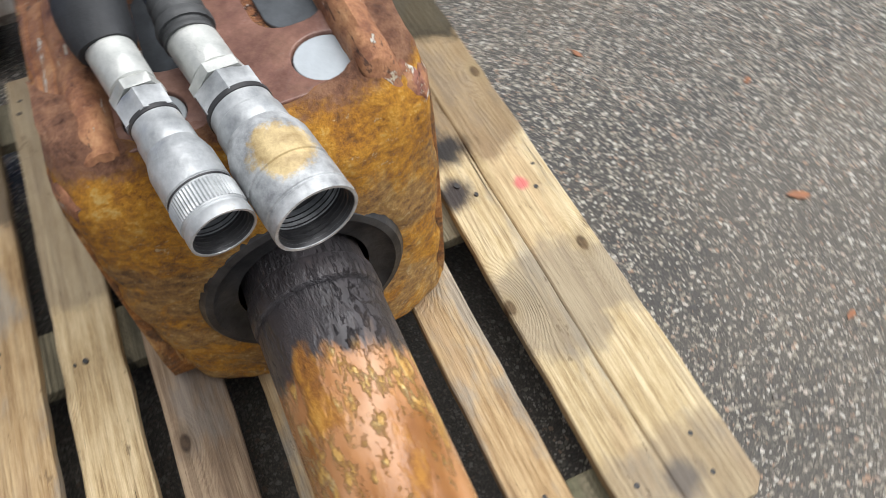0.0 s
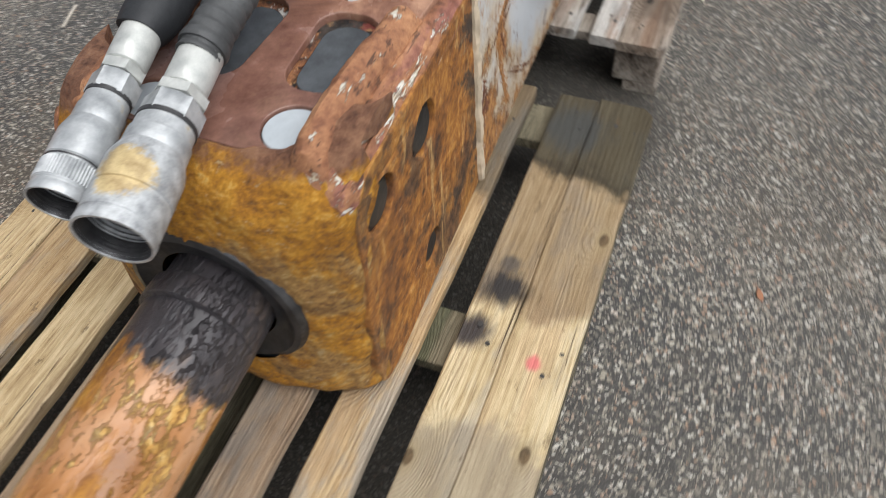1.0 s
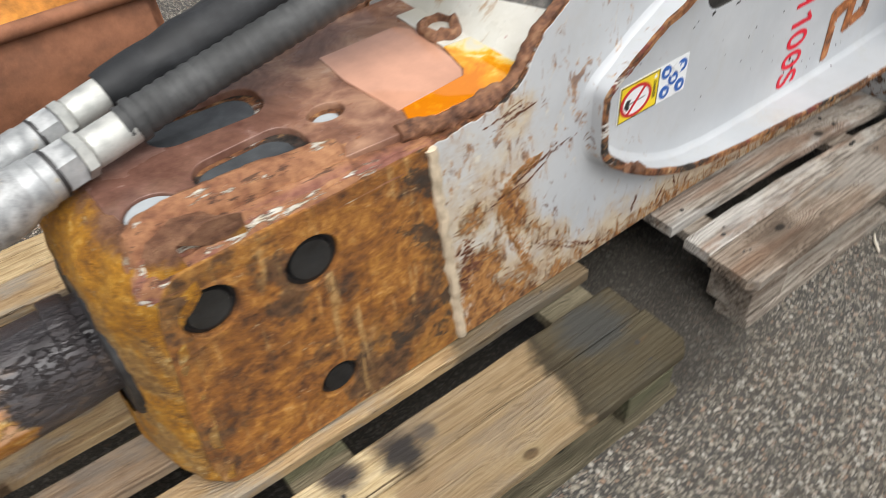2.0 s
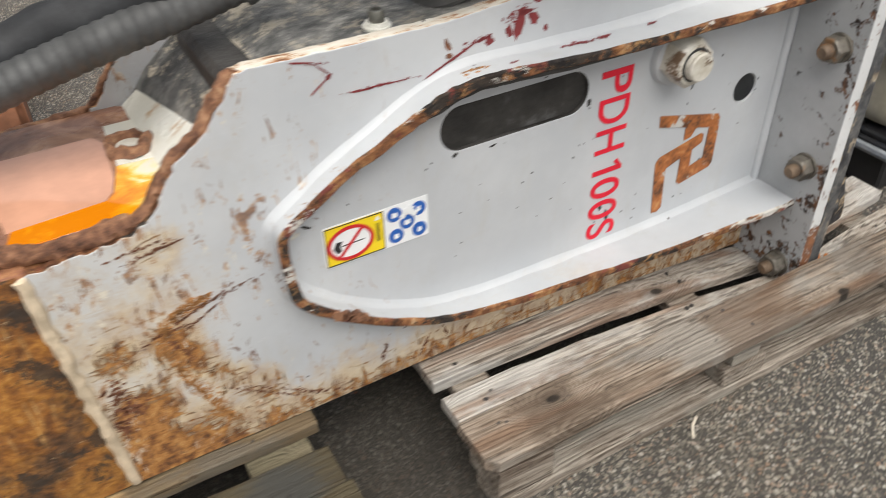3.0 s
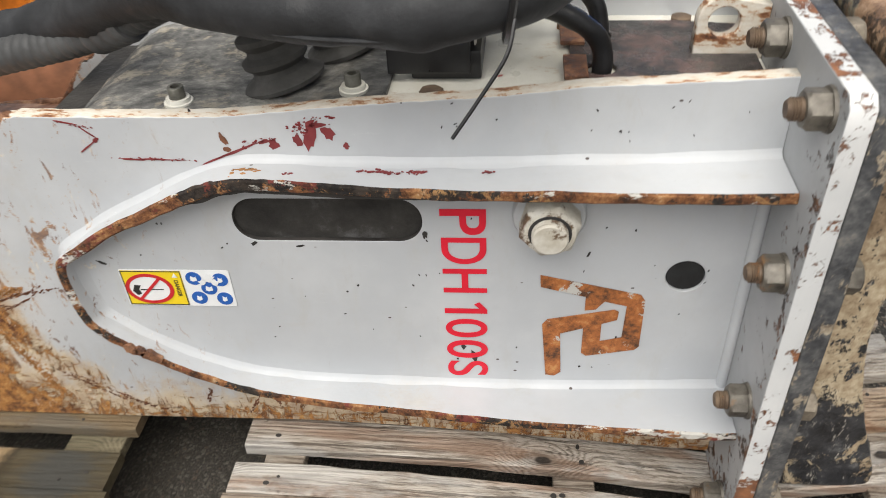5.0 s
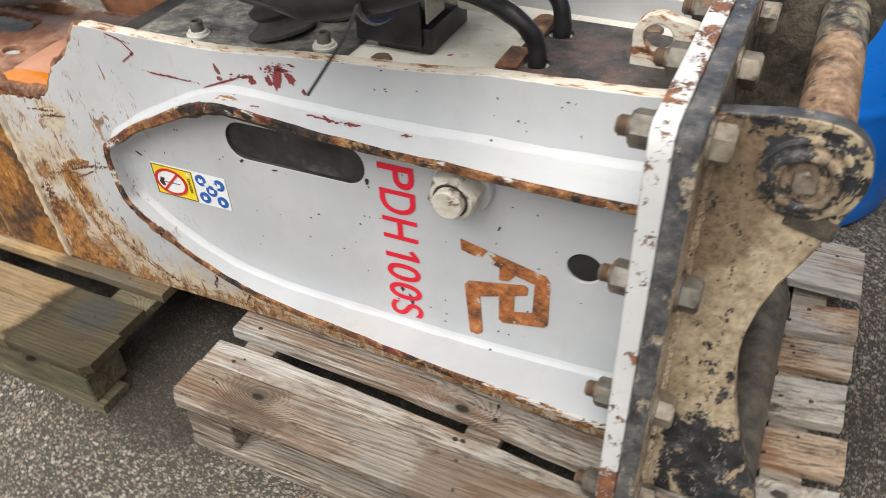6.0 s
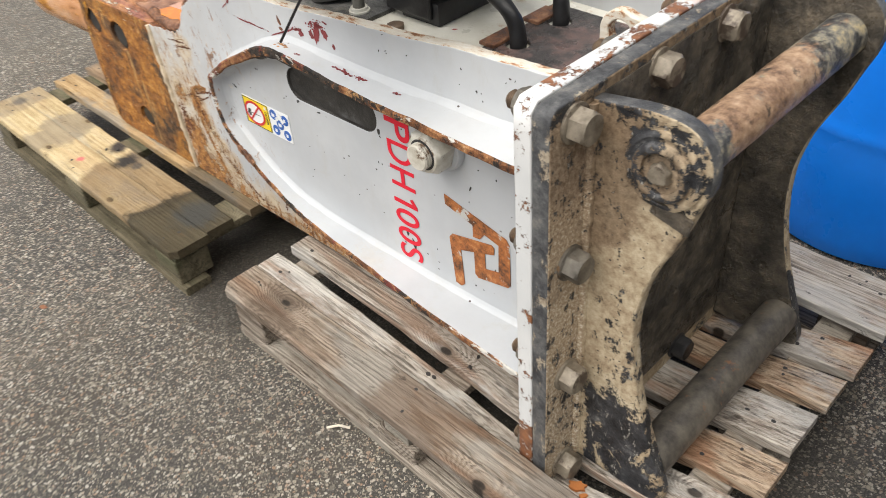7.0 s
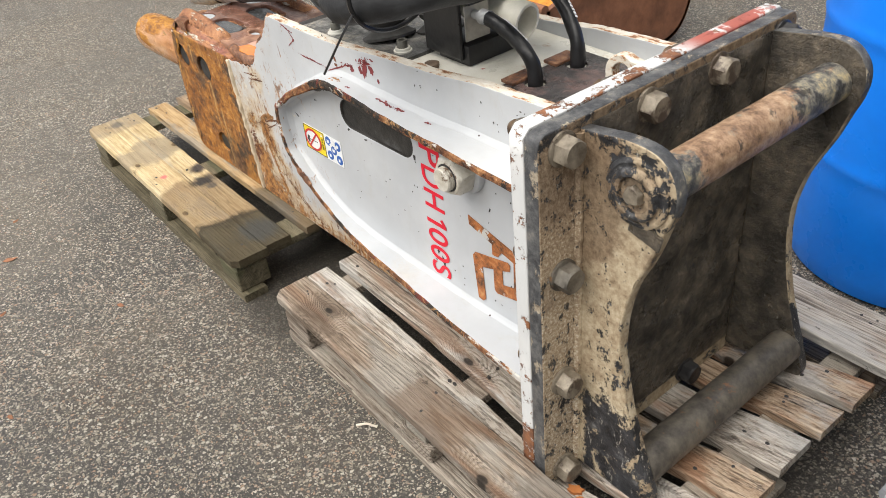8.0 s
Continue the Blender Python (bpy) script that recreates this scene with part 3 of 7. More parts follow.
ZINC = m_metal("dull_zinc_plate", (0.25, 0.26, 0.265), (0.56, 0.57, 0.57), 0.42, 0.4, (0.4, 0.34, 0.23), 0.6)


def m_cap():
    m = Nodes("greyed_zinc_with_rust_stain")
    fine = m.noise(60, 7, 0.7)
    c = m.ramp(fine, (0.32, (0.22, 0.225, 0.23)), (0.66, (0.56, 0.57, 0.57)))
    d = m.math("ADD", m.near(-0.07, -0.014, 0.03), m.math("MULTIPLY", m.math("SUBTRACT", m.noise(45, 7, 0.75), 0.5), 0.055))
    k = m.span(d, 0.022, 0.032, 0.9, 0.0)
    c = m.mix(k, c, m.ramp(fine, (0.35, (0.3, 0.2, 0.07)), (0.65, (0.6, 0.45, 0.2))))
    return m.done(c, m.span(fine, 0.3, 0.7, 0.35, 0.6), m.math("SUBTRACT", 0.35, m.math("MULTIPLY", k, 0.35)), fine, 0.0012)


ZINC_CAP = m_cap()
ZINC_CLEAN = m_metal("pale_zinc_plate", (0.38, 0.39, 0.37), (0.66, 0.66, 0.62), 0.45, 0.5)
BOLT = m_metal("dirty_bolt_steel", (0.1, 0.082, 0.06), (0.34, 0.295, 0.23), 0.55, 0.3, (0.07, 0.05, 0.036), 0.5)
RUSTY_NUT = m_metal("rusty_nut_steel", (0.07, 0.046, 0.034), (0.23, 0.165, 0.11), 0.6, 0.3, (0.3, 0.14, 0.05), 0.6)
LOW_PIN = m_metal("grey_brown_greasy_pin", (0.045, 0.04, 0.036), (0.17, 0.15, 0.12), 0.5, 0.25, (0.2, 0.1, 0.05), 0.6)
WHITE_NUT = m_metal("overpainted_dirty_nut", (0.42, 0.38, 0.3), (0.66, 0.64, 0.58), 0.45, 0.0, (0.13, 0.08, 0.045), 0.53)
NUT_DARK = m_metal("dark_dirty_nut_steel", (0.06, 0.052, 0.043), (0.24, 0.22, 0.185), 0.5, 0.4, (0.2, 0.11, 0.05), 0.56)
SCREW = m_metal("grey_green_screw_steel", (0.07, 0.068, 0.058), (0.24, 0.235, 0.2), 0.5, 0.4)
GRIMY_BODY = m_plain("grimy_grey_casting", (0.04, 0.037, 0.034), 0.5, 0.0, 0.7, 16, 0.003)
# Near-black for gaps and hole insides; their shade is in the colour.
DARK_HOLE = m_plain("near_black_inside", (0.03, 0.029, 0.028), 0.6)
BLACK_PLUG = m_plain("black_rubber_plug", (0.016, 0.017, 0.018), 0.4, 0.0, 0.5)
PALE_PLUG = m_plain("pale_grey_wet_plug", (0.42, 0.45, 0.47), 0.12, 0.0, 0.12, 20)
GREY_PLUG = m_plain("dark_grey_wet_rubber_plug", (0.07, 0.075, 0.08), 0.15, 0.0, 0.3, 30)
TAPE = m_plain("orange_rust_flake", (0.42, 0.15, 0.04), 0.7)
WATER = m_water("rain_water", (0.02, 0.02, 0.021))


def m_lip():
    m = Nodes("rough_brown_rust_lip")
    fine = m.noise(55, 8, 0.77)
    c = m.ramp(m.math("ADD", m.math("MULTIPLY", fine, 0.6), m.math("MULTIPLY", m.noise(14, 6, 0.7), 0.4)), (0.38, (0.04, 0.02, 0.014)), (0.46, (0.15, 0.065, 0.035)), (0.54, (0.33, 0.16, 0.085)), (0.63, (0.52, 0.32, 0.18)))
    return m.done(c, m.span(fine, 0.35, 0.65, 0.35, 0.7), 0.0, fine, 0.006, 0.5)


LIP = m_lip()
SEAM = m_plain("pale_worn_weld_metal", (0.56, 0.46, 0.33), 0.6, 0.0, 0.35, 22, 0.003)


# Chipped grey paint; part of its darkness is the face's shade in the colour.
def m_shaded_paint():
    m = Nodes("shaded_grey_paint")
    c = m.ramp(m.noise(9, 6, 0.65), (0.3, (0.34, 0.35, 0.355)), (0.7, (0.43, 0.44, 0.45)))
    edge = m.math("MAXIMUM", m.span(m.axis(1), -0.25, -0.3), m.span(m.axis(2), 0.2, 0.14))
    v = m.math("ADD", m.noise(38, 8, 0.78), m.math("MULTIPLY", edge, 0.09))
    k = m.span(v, 0.61, 0.63)
    c = m.mix(k, c, m.ramp(m.noise(60, 5), (0.4, (0.03, 0.022, 0.02)), (0.6, (0.2, 0.09, 0.04))))
    return m.done(c, 0.5, 0.0, m.math("MULTIPLY", k, -1.0), 0.001)


SHADED_PAINT = m_shaded_paint()


def m_puddle():
    m = Nodes("rust_stained_water")
    v = m.math("ADD", m.noise(15, 6, 0.65, None, 1.0), m.math("ADD", m.span(m.axis(0), -0.4, -0.27, -0.14, 0.1), m.span(m.axis(1), -0.13, -0.05, -0.04, 0.06)))
    c = m.ramp(v, (0.36, (0.66, 0.2, 0.003)), (0.48, (0.82, 0.33, 0.008)), (0.56, (0.84, 0.5, 0.06)), (0.64, (0.82, 0.7, 0.36)), (0.72, (0.72, 0.68, 0.56)))
    return m.done(c, 0.03, 0.0, m.noise(9, 2), 0.0004, 0.5, 1.0)


RUST_WATER = m_puddle()
RUST_WET = m_water("wet_pale_orange_rust", (0.68, 0.36, 0.24), 0.06)
OFF_WHITE = m_plain("yellowed_white_plastic", (0.8, 0.77, 0.66), 0.4, 0.0, 0.12)
BLACK_PLASTIC = m_plain("black_plastic", (0.015, 0.015, 0.016), 0.35)
STEEL_PANEL = m_metal("dull_steel_panel", (0.3, 0.29, 0.27), (0.5, 0.49, 0.46), 0.4, 0.6)
RED_PRINT = m_plain("red_print", (0.68, 0.008, 0.03), 0.6, 0.0, 0.08)


def m_badge():
    m = Nodes("faded_brown_orange_print")
    c = m.ramp(m.noise(40, 8, 0.76), (0.38, (0.07, 0.03, 0.015)), (0.46, (0.24, 0.085, 0.025)), (0.55, (0.4, 0.13, 0.035)), (0.66, (0.52, 0.26, 0.09)))
    c = m.mix(m.span(m.noise(16, 7, 0.75), 0.58, 0.6), c, (0.5, 0.49, 0.46))
    return m.done(c, 0.65, 0.0, m.noise(90, 5), 0.001)


BROWN_PRINT = m_badge()
RED_CHIP = m_plain("dark_red_primer", (0.2, 0.028, 0.03), 0.6)
BROWN_CHIP = m_plain("brown_rust_chip", (0.15, 0.06, 0.03), 0.75, 0.0, 0.5, 60)
GROUND_RUST = m_plain("orange_ground_rust", (0.38, 0.18, 0.06), 0.7, 0.0, 0.6, 60, 0.002)
BLACK_CHIP = m_plain("black_grime_chip", (0.03, 0.027, 0.025), 0.6)
WHITE_CHIP = m_plain("bare_white_undercoat", (0.74, 0.73, 0.68), 0.5, 0.0, 0.08)
YELLOW = m_plain("yellow_sticker_film", (0.86, 0.64, 0.02), 0.35, 0.0, 0.04)
STICKER_WHITE = m_plain("white_sticker_film", (0.82, 0.83, 0.83), 0.35, 0.0, 0.03)
STICKER_RED = m_plain("red_sticker_print", (0.55, 0.02, 0.025), 0.35, 0.0, 0.05)
STICKER_BLUE = m_plain("blue_sticker_print", (0.02, 0.11, 0.42), 0.35, 0.0, 0.2, 120)
STICKER_BLACK = m_plain("black_sticker_print", (0.02, 0.02, 0.02), 0.4, 0.0, 0.1)
BLUE_DRUM = m_plain("blue_polyethylene", (0.008, 0.23, 0.96), 0.3, 0.0, 0.1, 6)
TANK = m_plain("dirty_translucent_tank_plastic", (0.36, 0.33, 0.26), 0.45, 0.0, 0.4, 6)
GALV = m_metal("galvanised_tube", (0.26, 0.28, 0.3), (0.44, 0.46, 0.48), 0.45, 0.6)
BUCKET_OUT = m_plain("brown_rusty_bucket_steel", (0.24, 0.1, 0.05), 0.75, 0.0, 0.45, 9, 0.003)
BUCKET_IN = m_plain("orange_rusty_bucket_inside", (0.52, 0.23, 0.035), 0.75, 0.0, 0.55, 12, 0.003)
LEAF = m_plain("dry_brown_leaf", (0.27, 0.12, 0.06), 0.8)
STRAW = m_plain("pale_straw", (0.62, 0.56, 0.46), 0.7)
ASPHALT = m_asphalt()
FRESH_BROWN = m_wood("brownish_damp_pine", (0.1, 0.062, 0.036), (0.27, 0.185, 0.115), (0.42, 0.31, 0.2), (0.2, 0.135, 0.085), (0.3, 0.25, 0.2), bold=0.9, knots=0.8)
FRESH = m_wood("pale_yellow_pine", (0.17, 0.1, 0.05), (0.42, 0.28, 0.135), (0.64, 0.48, 0.27), (0.33, 0.22, 0.12), (0.38, 0.33, 0.26), (), [(0.25, 0.62, (0.1, 0.09, 0.07), 0.75)], bold=0.6, knots=0.86)
FRESH_BRIGHT = m_wood("bright_yellow_pine", (0.16, 0.09, 0.044), (0.48, 0.345, 0.175), (0.72, 0.57, 0.34), (0.34, 0.24, 0.15), None, (), [(0.06, 0.62, (0.24, 0.215, 0.18), 0.5)], bold=0.5, knots=0.86)
FRESH_EDGE = m_wood("pale_pine_with_damp_patches", (0.22, 0.14, 0.068), (0.5, 0.385, 0.205), (0.71, 0.59, 0.37), (0.46, 0.33, 0.18), (0.5, 0.43, 0.31),
                    [(0.093, -0.342, 0.132, 0.04, (0.02, 0.02, 0.022)), (0.008, -0.319, 0.132, 0.036, (0.03, 0.026, 0.03)), (0.14, -0.335, 0.132, 0.02, (0.09, 0.075, 0.06)), (-0.017, -0.42, 0.132, 0.014, (0.6, 0.16, 0.15)), (0.46, -0.35, 0.132, 0.07, (0.05, 0.05, 0.045)), (-0.5, -0.39, 0.132, 0.03, (0.14, 0.12, 0.1))],
                    [(-0.6, -0.44, (0.34, 0.28, 0.21), 0.6), (-0.29, -0.15, (0.34, 0.3, 0.24), 0.75), (0.07, 0.37, (0.2, 0.13, 0.075), 0.65), (0.34, 0.62, (0.026, 0.024, 0.015), 0.9)], 0.8, 0.9)
WEATHERED = m_wood("grey_weathered_board", (0.06, 0.047, 0.037), (0.29, 0.25, 0.207), (0.57, 0.525, 0.465), (0.29, 0.18, 0.12), (0.55, 0.525, 0.485), bold=1.7)
WEATHERED_DARK = m_wood("brown_grey_weathered_board", (0.035, 0.027, 0.02), (0.185, 0.14, 0.103), (0.4, 0.335, 0.27), (0.17, 0.095, 0.055), (0.33, 0.3, 0.26), (), [(-0.46, -0.33, (0.11, 0.075, 0.05), 0.45), (-0.08, 0.12, (0.2, 0.12, 0.07), 0.55), (0.25, 0.36, (0.12, 0.09, 0.07), 0.4)], 1.6, 0.5)
WEATHERED_BROWN = m_wood("brown_weathered_board", (0.07, 0.045, 0.03), (0.29, 0.2, 0.13), (0.53, 0.42, 0.31), (0.28, 0.135, 0.07), (0.48, 0.45, 0.41), bold=1.7)
# Dark copy of the grey wood; shade under the deck is in its colour.
SHADED_LOW = m_wood("shaded_weathered_block", (0.03, 0.023, 0.017), (0.16, 0.125, 0.095), (0.42, 0.37, 0.31), (0.1, 0.07, 0.05), (0.36, 0.33, 0.28), bold=1.4)
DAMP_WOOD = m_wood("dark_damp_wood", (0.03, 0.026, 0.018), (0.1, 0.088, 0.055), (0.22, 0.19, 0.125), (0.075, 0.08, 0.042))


# ---- mesh helpers ----
def part(name, bm, material, parent=None, label="", smooth=False, origin=None):
    """Links a bmesh given in world metres as one object; parts take their thing's origin."""
    top = parent
    while top is not None and top.parent is not None:
        top = top.parent
    o = Vector(origin) if origin is not None else (top.location.copy() if top is not None else Vector((0, 0, 0)))
    bmesh.ops.translate(bm, verts=bm.verts, vec=-o)
    bmesh.ops.recalc_face_normals(bm, faces=bm.faces)
    me = bpy.data.meshes.new(name)
    bm.to_mesh(me)
    bm.free()
    for mt in material if isinstance(material, (list, tuple)) else [material]:
        me.materials.append(mt)
    if smooth:
        me.polygons.foreach_set("use_smooth", [True] * len(me.polygons))
        me.set_sharp_from_angle(angle=radians(38))
    ob = new(name, me)
    if parent is not None:
        ob.parent = parent
    else:
        ob.location = o
    if label:
        tagged(ob, label)
    return ob


def thing(name, at, label, category, group=""):
    e = new(name)
    e.empty_display_size = 0.1
    e.location = at
    return tagged(e, label, category, group)


def box(bm, x0, x1, y0, y1, z0, z1, bevel=0.0, seg=2):
    made = bmesh.ops.create_cube(bm, size=1.0)["verts"]
    for v in made:
        v.co = Vector((x0 + (v.co.x + 0.5) * (x1 - x0), y0 + (v.co.y + 0.5) * (y1 - y0), z0 + (v.co.z + 0.5) * (z1 - z0)))
    if bevel:
        edges = {e for v in made for e in v.link_edges}
        made = bmesh.ops.bevel(bm, geom=list(edges), offset=bevel, segments=seg, affect="EDGES", profile=0.6)["verts"]
    return bm


def turned(bm, axis_from, axis_to, profile, seg=32, caps=True):
    """A body of revolution: profile rows of (part of the way along, radius)."""
    a, b = Vector(axis_from), Vector(axis_to)
    d = b - a
    q = d.to_track_quat("Z", "Y").to_matrix()
    rings = []
    for s, r in profile:
        rings.append([bm.verts.new(a + d * s + q @ Vector((r * math.cos(2 * math.pi * k / seg), r * math.sin(2 * math.pi * k / seg), 0))) for k in range(seg)])
    for lo, hi in zip(rings, rings[1:]):
        for k in range(seg):
            bm.faces.new((lo[k], lo[(k + 1) % seg], hi[(k + 1) % seg], hi[k]))
    if caps:
        bm.faces.new(rings[0][::-1]), bm.faces.new(rings[-1])
    return bm


def spline(points, n=8):
    """A smooth line through points."""
    p = [Vector(q) for q in points]
    p = [p[0] * 2 - p[1], *p, p[-1] * 2 - p[-2]]
    out = []
    for i in range(1, len(p) - 2):
        for k in range(n):
            t = k / n
            out.append(0.5 * (2 * p[i] + (p[i + 1] - p[i - 1]) * t + (2 * p[i - 1] - 5 * p[i] + 4 * p[i + 1] - p[i + 2]) * t * t + (3 * p[i] - p[i - 1] - 3 * p[i + 1] + p[i + 2]) * t ** 3))
    return [*out, p[-2]]


def tube(bm, line, radius, seg=16, squash=1.0):
    """A tube along a line; radius is a number or a function of the length so far."""
    rings, far, up = [], 0.0, Vector((0, 0, 1))
    for i, c in enumerate(line):
        d = (line[min(i + 1, len(line) - 1)] - line[max(i - 1, 0)]).normalized()
        side = d.cross(up)
        side = side.normalized() if side.length > 1e-4 else Vector((0, 1, 0))
        top = side.cross(d).normalized()
        up = top
        far += (c - line[i - 1]).length if i else 0.0
        r = radius(far) if callable(radius) else radius
        rings.append([bm.verts.new(c + side * r * math.cos(2 * math.pi * k / seg) + top * r * squash * math.sin(2 * math.pi * k / seg)) for k in range(seg)])
    for lo, hi in zip(rings, rings[1:]):
        for k in range(seg):
            bm.faces.new((lo[k], lo[(k + 1) % seg], hi[(k + 1) % seg], hi[k]))
    bm.faces.new(rings[0][::-1]), bm.faces.new(rings[-1])
    return bm


def flat_mesh(loops, half, bevel=0.0, bevel_seg=1):
    """A plate of outline loops[0] with holes loops[1:], in its own x, y; thickness is twice half."""
    cu = bpy.data.curves.new("outline", "CURVE")
    cu.dimensions, cu.fill_mode = "2D", "BOTH"
    cu.extrude, cu.bevel_depth, cu.bevel_resolution = max(half - bevel, 0.0), bevel, bevel_seg
    cu.offset = -bevel
    for pts in loops:
        s = cu.splines.new("POLY")
        s.points.add(len(pts) - 1)
        for p, (x, y) in zip(s.points, pts):
            p.co = (x, y, 0, 1)
        s.use_cyclic_u = True
    ob = bpy.data.objects.new("outline", cu)
    scene.collection.objects.link(ob)
    bpy.context.view_layer.update()
    me = bpy.data.meshes.new_from_object(ob.evaluated_get(bpy.context.evaluated_depsgraph_get()))
    bpy.data.objects.remove(ob)
    bpy.data.curves.remove(cu)
    bm = bmesh.new()
    bm.from_mesh(me)
    bpy.data.meshes.remove(me)
    bmesh.ops.remove_doubles(bm, verts=bm.verts, dist=1e-5)
    return bm


def plate_xz(loops, y0, y1, bevel=0.0):
    """A plate that stands in x, z, from y0 to y1."""
    bm = flat_mesh(loops, (y1 - y0) / 2, bevel)
    bmesh.ops.transform(bm, matrix=Matrix(((1, 0, 0, 0), (0, 0, -1, (y0 + y1) / 2), (0, 1, 0, 0), (0, 0, 0, 1))), verts=bm.verts)
    return bm


def plate_yz(loops, x0, x1, bevel=0.0):
    bm = flat_mesh(loops, (x1 - x0) / 2, bevel)
    bmesh.ops.transform(bm, matrix=Matrix(((0, 0, 1, (x0 + x1) / 2), (1, 0, 0, 0), (0, 1, 0, 0), (0, 0, 0, 1))), verts=bm.verts)
    return bm


def plate_xy(loops, z0, z1, bevel=0.0):
    bm = flat_mesh(loops, (z1 - z0) / 2, bevel)
    bmesh.ops.translate(bm, verts=bm.verts, vec=(0, 0, (z0 + z1) / 2))
    return bm


def circle(x, y, r, n=32, sx=1.0, sy=1.0, turn=0.0):
    c, s = math.cos(turn), math.sin(turn)
    out = []
    for k in range(n):
        a, b = r * sx * math.cos(2 * math.pi * k / n), r * sy * math.sin(2 * math.pi * k / n)
        out.append((x + a * c - b * s, y + a * s + b * c))
    return out


def slot(x0, x1, y0, y1, r, n=6, turn=0.0):
    """A rounded rectangle."""
    out = []
    for cx, cy, a0 in ((x1 - r, y1 - r, 0), (x0 + r, y1 - r, 90), (x0 + r, y0 + r, 180), (x1 - r, y0 + r, 270)):
        out += [(cx + r * math.cos(radians(a0 + 90 * k / n)), cy + r * math.sin(radians(a0 + 90 * k / n))) for k in range(n + 1)]
    if turn:
        mx, my, c, s = (x0 + x1) / 2, (y0 + y1) / 2, math.cos(turn), math.sin(turn)
        out = [(mx + (x - mx) * c - (y - my) * s, my + (x - mx) * s + (y - my) * c) for x, y in out]
    return out


def ragged(pts, amount, step=0.008, seed=1):
    """An outline cut into short steps and roughened like a torch-cut edge."""
    rng, out = random.Random(seed), []
    for (x0, y0), (x1, y1) in zip(pts, pts[1:]):
        n = max(1, int(math.hypot(x1 - x0, y1 - y0) / step))
        out += [(x0 + (x1 - x0) * k / n + rng.uniform(-amount, amount) * (k > 0), y0 + (y1 - y0) * k / n + rng.uniform(-amount, amount) * (k > 0)) for k in range(n)]
    return [*out, pts[-1]]


def roughen(bm, amount, scale, keep=None):
    """Moves vertices a little along a smooth noise, for castings and worn edges."""
    for v in bm.verts:
        if keep is None or keep(v.co):
            v.co += noise.noise_vector(v.co * scale) * amount


def shear(bm, k):
    for v in bm.verts:
        v.co.y += k * v.co.x


def hex_head(bm, at, axis, across, height, turn=0.0, chamfer=0.15):
    """A hexagon bolt head or nut with a chamfered top."""
    a, d = Vector(at), Vector(axis).normalized()
    q = d.to_track_quat("Z", "Y").to_matrix()
    r = across / math.sqrt(3)

    def ring(h, k, n):
        out = []
        for i in range(24):
            th = 2 * math.pi * i / 24
            rr = min(across / 2 / math.cos(((th) % (math.pi / 3)) - math.pi / 6), r) * (1 - n) + across / 2 * 0.97 * n
            out.append(bm.verts.new(a + d * h + q @ Vector((rr * k * math.cos(th + turn), rr * k * math.sin(th + turn), 0))))
        return out

    rings = [ring(0, 1, 0), ring(height * (1 - chamfer), 1, 0), ring(height, 0.97, 1)]
    for lo, hi in zip(rings, rings[1:]):
        for i in range(24):
            bm.faces.new((lo[i], lo[(i + 1) % 24], hi[(i + 1) % 24], hi[i]))
    bm.faces.new(rings[0][::-1]), bm.faces.new(rings[-1])
    return bm


def splats(rows, place, lift, seed=3):
    """Flat ragged flecks: rows of (u, v, width, height, turn); place(u, v) gives a point, lift is the way out of the surface."""
    rng, bm = random.Random(seed), bmesh.new()
    for u, v, w, h, turn in rows:
        n = 14
        c, s = math.cos(radians(turn)), math.sin(radians(turn))
        ring = []
        for k in range(n):
            r = rng.uniform(0.55, 1.0)
            a, b = w / 2 * r * math.cos(2 * math.pi * k / n), h / 2 * r * math.sin(2 * math.pi * k / n)
            ring.append(Vector(place(u + a * c - b * s, v + a * s + b * c)))
        lo = [bm.verts.new(p) for p in ring]
        hi = [bm.verts.new(p + Vector(lift)) for p in ring]
        bm.faces.new(hi)
        for k in range(n):
            bm.faces.new((lo[k], lo[(k + 1) % n], hi[(k + 1) % n], hi[k]))
    return bm


def text_mesh(body, height, length, turn_down=True):
    """Lettering as a thin mesh in u (along) and v (up), fitted to a length and height, corner at the origin."""
    cu = bpy.data.curves.new("lettering", "FONT")
    cu.body, cu.extrude, cu.offset = body, 0.0006, 0.008
    ob = bpy.data.objects.new("lettering", cu)
    scene.collection.objects.link(ob)
    bpy.context.view_layer.update()
    me = bpy.data.meshes.new_from_object(ob.evaluated_get(bpy.context.evaluated_depsgraph_get()))
    bpy.data.objects.remove(ob)
    bm = bmesh.new()
    bm.from_mesh(me)
    xs, ys = [v.co.x for v in bm.verts], [v.co.y for v in bm.verts]
    for v in bm.verts:
        v.co.x = (v.co.x - min(xs)) / (max(xs) - min(xs)) * length
        v.co.y = (v.co.y - min(ys)) / (max(ys) - min(ys)) * height
    return bm


# ---- ground ----
bm = bmesh.new()
bmesh.ops.create_grid(bm, x_segments=2, y_segments=2, size=800)
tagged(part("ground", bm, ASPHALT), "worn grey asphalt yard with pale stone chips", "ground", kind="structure")


